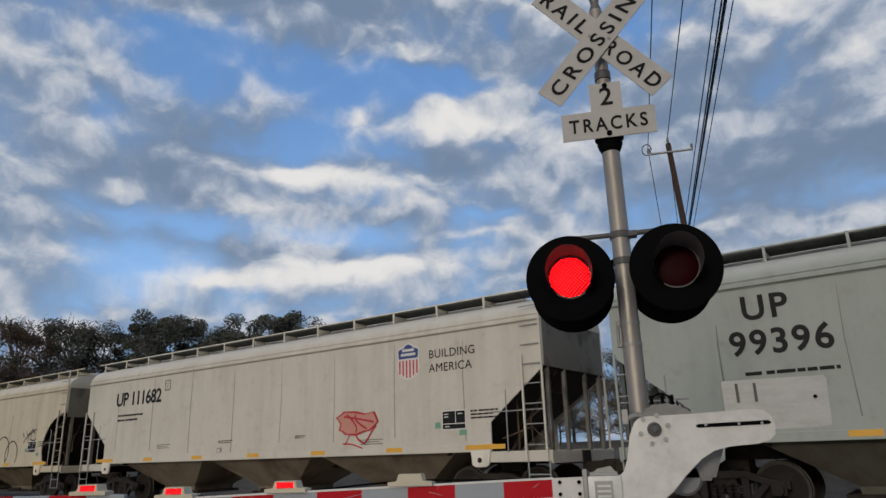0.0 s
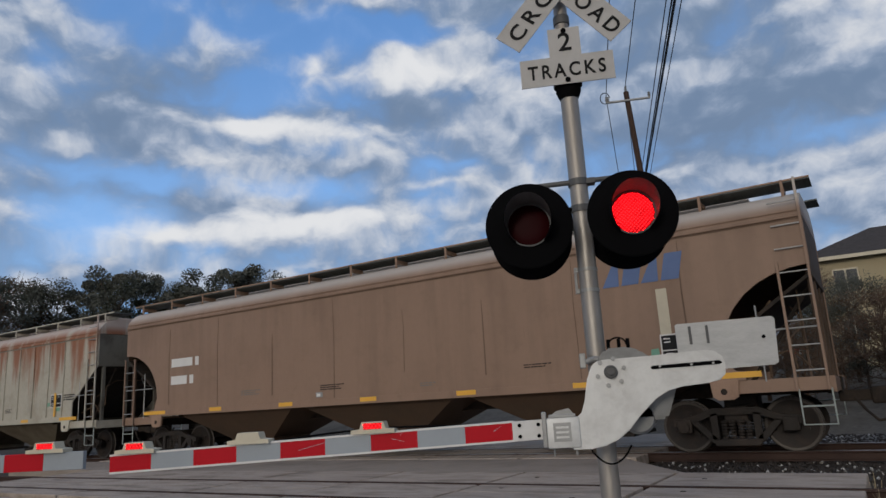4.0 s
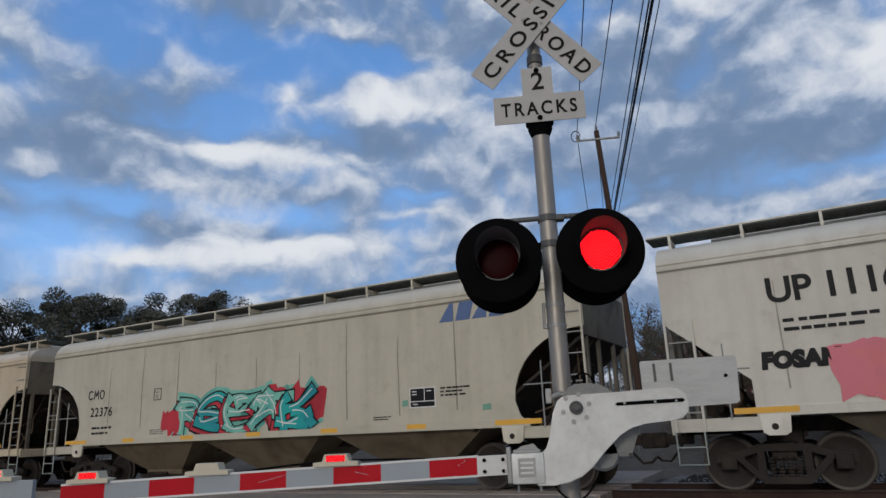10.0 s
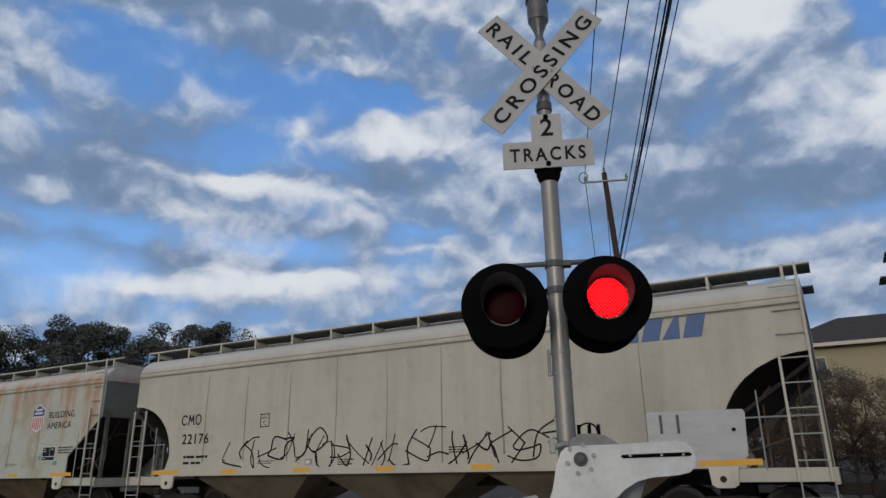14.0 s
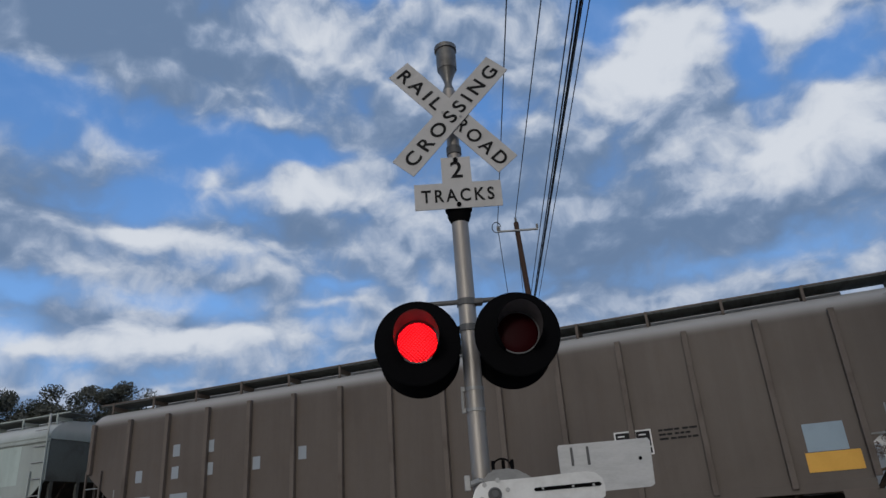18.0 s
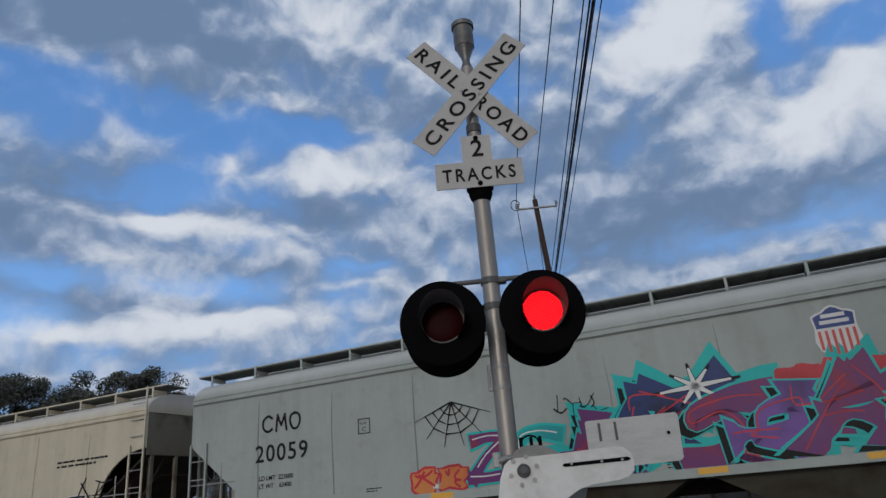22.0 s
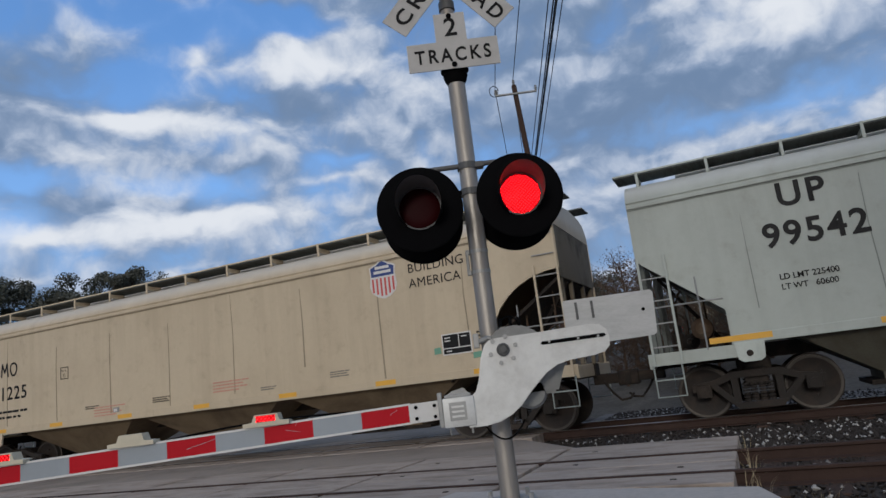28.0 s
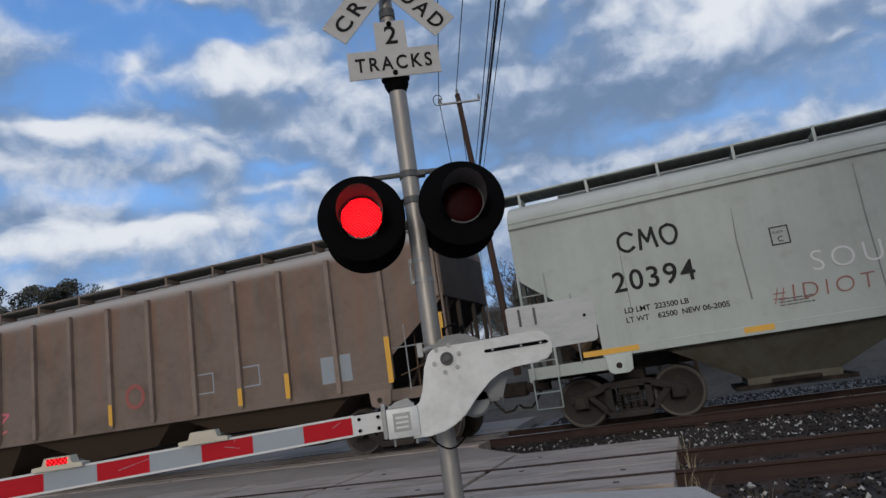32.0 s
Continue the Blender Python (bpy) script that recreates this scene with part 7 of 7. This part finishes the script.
def build_trees():
    rng = random.Random(4)
    for k in range(17):
        az = -52 + 1.85 * k
        far = 66 + 10 * rng.random()
        el = {0: 8.4, 1: 8.8, 2: 9.2, 3: 9.6, 4: 10.2, 5: 10.0, 6: 10.4, 7: 10.3, 8: 10.2, 9: 11.6, 10: 10.9, 11: 10.5, 12: 11.0, 13: 11.8, 14: 11.7, 15: 11.2, 16: 10.4}[k]
        h = far * math.tan(radians(el - 0.55)) + 1.5
        x, y = polar(az, far)
        tree(x, y, h, h * 0.32, 100 + k, k in (0, 2, 4, 6, 16), "bare winter tree behind the railway" if k in (0, 2, 4, 6, 16) else "dark evergreen tree behind the railway")
    for k in range(14):     # lower growth that fills the foot of the row
        az = -55 + 2.6 * k
        x, y = polar(az, 60 + 6 * rng.random())
        tree(x, y, 6.5 + 1.5 * rng.random(), 3.4, 200 + k)
    for k in range(17):     # the row goes on, lower, behind the train
        az = -21 + 2.1 * k
        x, y = polar(az, 50 + 8 * rng.random())
        tree(x, y, 6.6 + 2.0 * rng.random(), 3.6, 240 + k, k % 3 == 1, "bare winter tree behind the railway" if k % 3 == 1 else "dark evergreen tree behind the railway")
    for k in range(15):     # scrub at their feet
        x, y = polar(-20 + 2.4 * k, 43 + 5 * rng.random())
        tree(x, y, 5.0 + 1.0 * rng.random(), 2.6, 260 + k, k % 3 == 0, "bare brown bush behind the tracks" if k % 3 == 0 else "dark green bush behind the tracks")
    for k, (x, y, h) in enumerate(((4.6, -15.0, 10.5), (9.6, -16.5, 11.5), (15.0, -18.0, 12.0))):      # unseen, added behind the camera to shade the train's nearer cars
        tree(x, y, h, 4.4, 280 + k, False, "unseen dark evergreen tree behind the camera")
    for k, (az, far, h, bare) in enumerate(((14.5, 30, 6.0, True), (17.0, 33, 6.6, True), (19.5, 31, 5.6, True), (21.5, 30, 5.2, False), (13.5, 24, 3.6, True), (15.5, 25, 4.2, True), (18, 24, 3.4, True), (20.5, 25, 3.3, True), (23.2, 24, 4.0, True), (26.0, 24, 3.0, True), (34.5, 26, 3.8, True), (12, 34, 6.2, False), (16, 40, 6.5, True), (19, 30, 4.6, False), (22, 27, 3.6, False), (24.3, 26, 4.4, True), (25.7, 31, 4.7, True), (28.0, 32, 4.0, True), (27.6, 36, 3.6, True), (10, 48, 9.0, True), (36, 30, 6.2, True))):
        x, y = polar(az, far)
        tree(x, y, h, h * 0.42, 300 + k, bare, "bare brown bush behind the tracks" if bare else "dark green bush behind the tracks")


build_trees()


def build_house(az, far, w, d, eave, ridge, yaw, label):
    x, y = polar(az, far)
    base = land(x, y)
    eave, ridge = eave - base - 0.34, ridge - base - 0.34
    root = thing("house", label, "house", pose(x, y, base, 0, 0, yaw))
    bm = bmesh.new()
    box(bm, (-w / 2, -d / 2, 0), (w / 2, d / 2, eave))
    wall = part("wall", bm, STUCCO, root, "tan stucco wall")
    bm = bmesh.new()
    o = 0.5
    lo = [bm.verts.new(p) for p in ((-w / 2 - o, -d / 2 - o, eave - 0.1), (w / 2 + o, -d / 2 - o, eave - 0.1), (w / 2 + o, d / 2 + o, eave - 0.1), (-w / 2 - o, d / 2 + o, eave - 0.1))]
    hi = [bm.verts.new((-w / 2 + d * 0.42, 0, ridge)), bm.verts.new((w / 2 - d * 0.42, 0, ridge))]
    for f in ((lo[0], lo[1], hi[1], hi[0]), (lo[1], lo[2], hi[1]), (lo[2], lo[3], hi[0], hi[1]), (lo[3], lo[0], hi[0]), lo[::-1]):
        bm.faces.new(f)
    part("roof", bm, SHINGLE, root, "dark brown hipped shingle roof")
    bm = bmesh.new()
    box(bm, (-w / 2 - o, -d / 2 - o - 0.03, eave - 0.28), (w / 2 + o, -d / 2 - o, eave - 0.09))
    part("fascia", bm, BEIGE, root)
    for fx in (-0.36, -0.05, 0.3):
        for z in (eave - 1.9, eave - 4.6):
            if z < 0.5:
                continue
            bm = bmesh.new()
            box(bm, (fx * w - 0.6, -d / 2 - 0.06, z), (fx * w + 0.6, -d / 2 - 0.003, z + 1.15), 0.01)
            win = part("window", bm, BEIGE, wall)
            for sx in (-1, 1):
                bm = bmesh.new()
                box(bm, (fx * w + sx * 0.29 - 0.25, -d / 2 - 0.07, z + 0.08), (fx * w + sx * 0.29 + 0.25, -d / 2 - 0.062, z + 1.07))
                part("pane", bm, GLASS, win)


build_house(27.5, 46, 13.0, 8.5, 7.9, 9.9, -20, "two-storey tan stucco house with a dark hipped roof")


def build_shed():
    x, y = polar(31.0, 33)
    root = thing("shed", "small white metal shed beyond the tracks", "shed", pose(x, y, land(x, y), 0, 0, -28))
    bm = bmesh.new()
    box(bm, (-1.0, -0.9, 0), (1.0, 0.9, 2.2), 0.01)
    wall = part("wall", bm, WHITE, root)
    bm = bmesh.new()
    slab(bm, [(-1.1, 2.2), (1.1, 2.2), (0, 2.55)], -1.0, 1.0)
    part("roof", bm, SILVER, root)
    bm = bmesh.new()
    box(bm, (-0.4, -0.93, 0.1), (0.4, -0.902, 1.9), 0.01)
    part("door", bm, SILVER, wall)


build_shed()


def build_barrier():
    """A striped board on two posts on the far side of the crossing."""
    x, y = polar(17.9, 33)
    root = thing("striped_barrier", "red and white striped barrier board beyond the tracks", "barrier", pose(x, y, land(x, y), 0, 0, -18))
    for s in (-0.6, 0.6):
        bm = bmesh.new()
        box(bm, (s - 0.03, 0.0, -0.05), (s + 0.03, 0.05, 1.45), 0.004)
        part("post", bm, STEEL, root)
    for k in range(8):
        a = -0.76 + 0.19 * k
        bm = bmesh.new()
        slab(bm, [(a, 1.18), (a + 0.19, 1.18), (a + 0.24, 1.40), (a + 0.05, 1.40)], -0.03, -0.002)
        part("stripe", bm, RED if k % 2 else WHITE, root)


build_barrier()


def build_hill():
    bm = bmesh.new()
    rows = []
    for j, (far, f) in enumerate(((150, 0.0), (210, 0.75), (260, 1.0), (340, 0.6))):
        row = []
        for k in range(60):
            az = -75 + 2.6 * k
            base = 4 + 34 * math.exp(-((az - 27) / 10) ** 2) + 6 * math.exp(-((az + 40) / 22) ** 2) + 2.2 * noise.noise(Vector((az * 0.16, j * 2.0, 0)))
            x, y = polar(az, far)
            row.append(bm.verts.new((x, y, -0.4 + base * f)))
        rows.append(row)
    for p, q in zip(rows, rows[1:]):
        for k in range(len(p) - 1):
            bm.faces.new((p[k], p[k + 1], q[k + 1], q[k]))
    ob = new("hill", finish("hill", bm, HILL, True))
    tagged(ob, "dark wooded hill on the horizon", "hill", kind="structure")


build_hill()


def build_pole():
    foot, top = Vector((4.55, 24.6, 1.2)), Vector((3.80, 24.1, 14.05))
    root = thing("utility_pole", "leaning brown wooden utility pole with crossarm and insulators", "utility pole")
    bm = bmesh.new()
    rod(bm, foot, top, 0.17, 14, 0.115)
    part("pole", bm, WOOD, root, smooth=True)
    c = foot.lerp(top, 0.965)
    ax = Vector((1.0, 0.05, 0.03)).normalized()
    bm = bmesh.new()
    rod(bm, c - ax * 0.95 + Vector((0, -0.15, 0)), c + ax * 0.95 + Vector((0, -0.15, 0)), 0.055, 6)
    arm = part("crossarm", bm, STEEL, root, "grey crossarm")
    ends = []
    for f in (-0.92, -0.86, 0.0, 0.92):
        p = c + ax * f + Vector((0, -0.15, 0)) if f else top
        bm = bmesh.new()
        lathe(bm, [(0.0, 0.0), (0.03, 0.02), (0.07, 0.06), (0.035, 0.10), (0.075, 0.15), (0.035, 0.2), (0.06, 0.25), (0.0, 0.30)], 10, "z", p)
        part("insulator", bm, STEEL, arm, smooth=True)
        ends.append(p + Vector((0, 0, 0.27)))
    p = c - ax * 0.98
    bm = bmesh.new()
    tube(bm, [p + Vector((0.2 * math.cos(0.4 * k), -0.15, 0.22 + 0.26 * math.sin(0.4 * k))) for k in range(15)], 0.02, 5)
    part("jumper", bm, WIRE, arm)
    return ends


def cable(name, a, b, r, sag):
    cu = bpy.data.curves.new(name, "CURVE")
    cu.dimensions, cu.bevel_depth, cu.bevel_resolution = "3D", r, 1
    sp = cu.splines.new("POLY")
    sp.points.add(23)
    a, b = Vector(a), Vector(b)
    for k, p in enumerate(sp.points):
        f = k / 23
        q = a.lerp(b, f) - Vector((0, 0, sag * 4 * f * (1 - f)))
        p.co = (*q, 1)
    cu.materials.append(WIRE)
    tagged(new(name, cu), "black overhead cable strung between poles", "cable", "overhead cables")


ENDS = build_pole()


def build_cables():
    """Cables run from beyond the pole, over the crossing and away behind the camera."""
    def through_points(p, q, before, after):
        p, q = Vector(p), Vector(q)
        d = (q - p)
        return p + d * -before, q + d * after

    for p, q, r in (((1.97, 7.49, 13.0), ENDS[0], 0.017), ((2.95, 8.1, 13.4), ENDS[2], 0.017)):
        a, b = through_points(p, q, 2.2, 0.0)
        cable("overhead_cable", a, b, r, 0.0)
        cable("overhead_cable", b, (b.x + 6, b.y + 45, 10.5), r, 0.6)
    for p, q, r in (((3.0, 5.8, 11.2), (4.5, 27.0, 11.35), 0.016), ((3.08, 5.6, 11.05), (4.55, 26.2, 11.1), 0.022), ((3.14, 5.6, 11.0), (4.62, 26.4, 11.1), 0.03), ((3.22, 5.7, 11.1), (4.75, 27.2, 11.3), 0.014), ((3.36, 5.7, 11.1), (4.92, 27.2, 11.3), 0.014)):
        a, b = through_points(p, q, 1.6, 1.2)
        cable("overhead_cable", a, b, r, 0.0)


build_cables()


# ---- what moves ----
def run(t):
    """How far the train has rolled by t seconds."""
    return 16.875 * t - 0.06263 * t * t + 0.000405 * t ** 3


LEFT_ON = [0.405, 0.93, 1.596, 2.192, 2.787, 3.383, 3.978, 4.574, 5.169, 5.765, 6.36, 6.91, 7.551, 8.146, 8.742, 9.338, 9.89, 10.528, 11.124, 11.72, 12.315, 12.911, 13.506, 14.101, 14.697, 15.293, 15.888, 16.484, 17.09, 17.675, 18.27, 18.866, 19.461, 20.08, 20.652, 21.248, 21.843, 22.439, 23.07, 23.63, 24.225, 24.821, 25.416, 26.012, 26.607, 27.203, 27.798, 28.394, 29.07, 29.585, 30.18, 30.776, 31.371, 31.9]


def motions():
    for mid, car in CARS:
        walk(car, [(t, TRK @ pose(mid + run(t), FAR, 0)) for t in range(0, 33)])
    for u, wheel, a in WHEELS:      # wheels roll while they pass the crossing
        rows, t = [(0.0, pose(a, 0, 0.457))], 0.0
        while t < 32.0:
            if -32 < u + run(t) < 12:
                rows.append((round(t, 4), pose(a, 0, 0.457, 0, math.degrees((u + run(t)) / 0.457) % 360.0, 0)))
            t += 1 / 30
        if rows[-1][0] < 32.0:
            rows.append((32.0, rows[-1][1]))
        walk(wheel, rows[1:] if rows[1][0] == 0.0 else rows)
    # the flashers: flashing is imitated, each two-faced lens turning its lit face to the road in turn
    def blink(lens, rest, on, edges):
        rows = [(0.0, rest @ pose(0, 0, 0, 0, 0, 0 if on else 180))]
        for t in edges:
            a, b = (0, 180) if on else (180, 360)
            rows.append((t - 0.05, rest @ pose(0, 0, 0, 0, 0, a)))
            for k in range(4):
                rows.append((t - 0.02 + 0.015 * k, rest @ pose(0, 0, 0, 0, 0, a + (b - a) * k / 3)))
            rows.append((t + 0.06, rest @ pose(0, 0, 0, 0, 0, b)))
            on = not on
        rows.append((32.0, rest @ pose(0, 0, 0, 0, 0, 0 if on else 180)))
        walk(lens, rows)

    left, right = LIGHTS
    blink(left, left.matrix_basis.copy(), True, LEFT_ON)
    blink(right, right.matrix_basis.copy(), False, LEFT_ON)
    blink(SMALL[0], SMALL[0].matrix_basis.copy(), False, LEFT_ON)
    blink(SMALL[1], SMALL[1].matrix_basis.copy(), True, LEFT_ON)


motions()
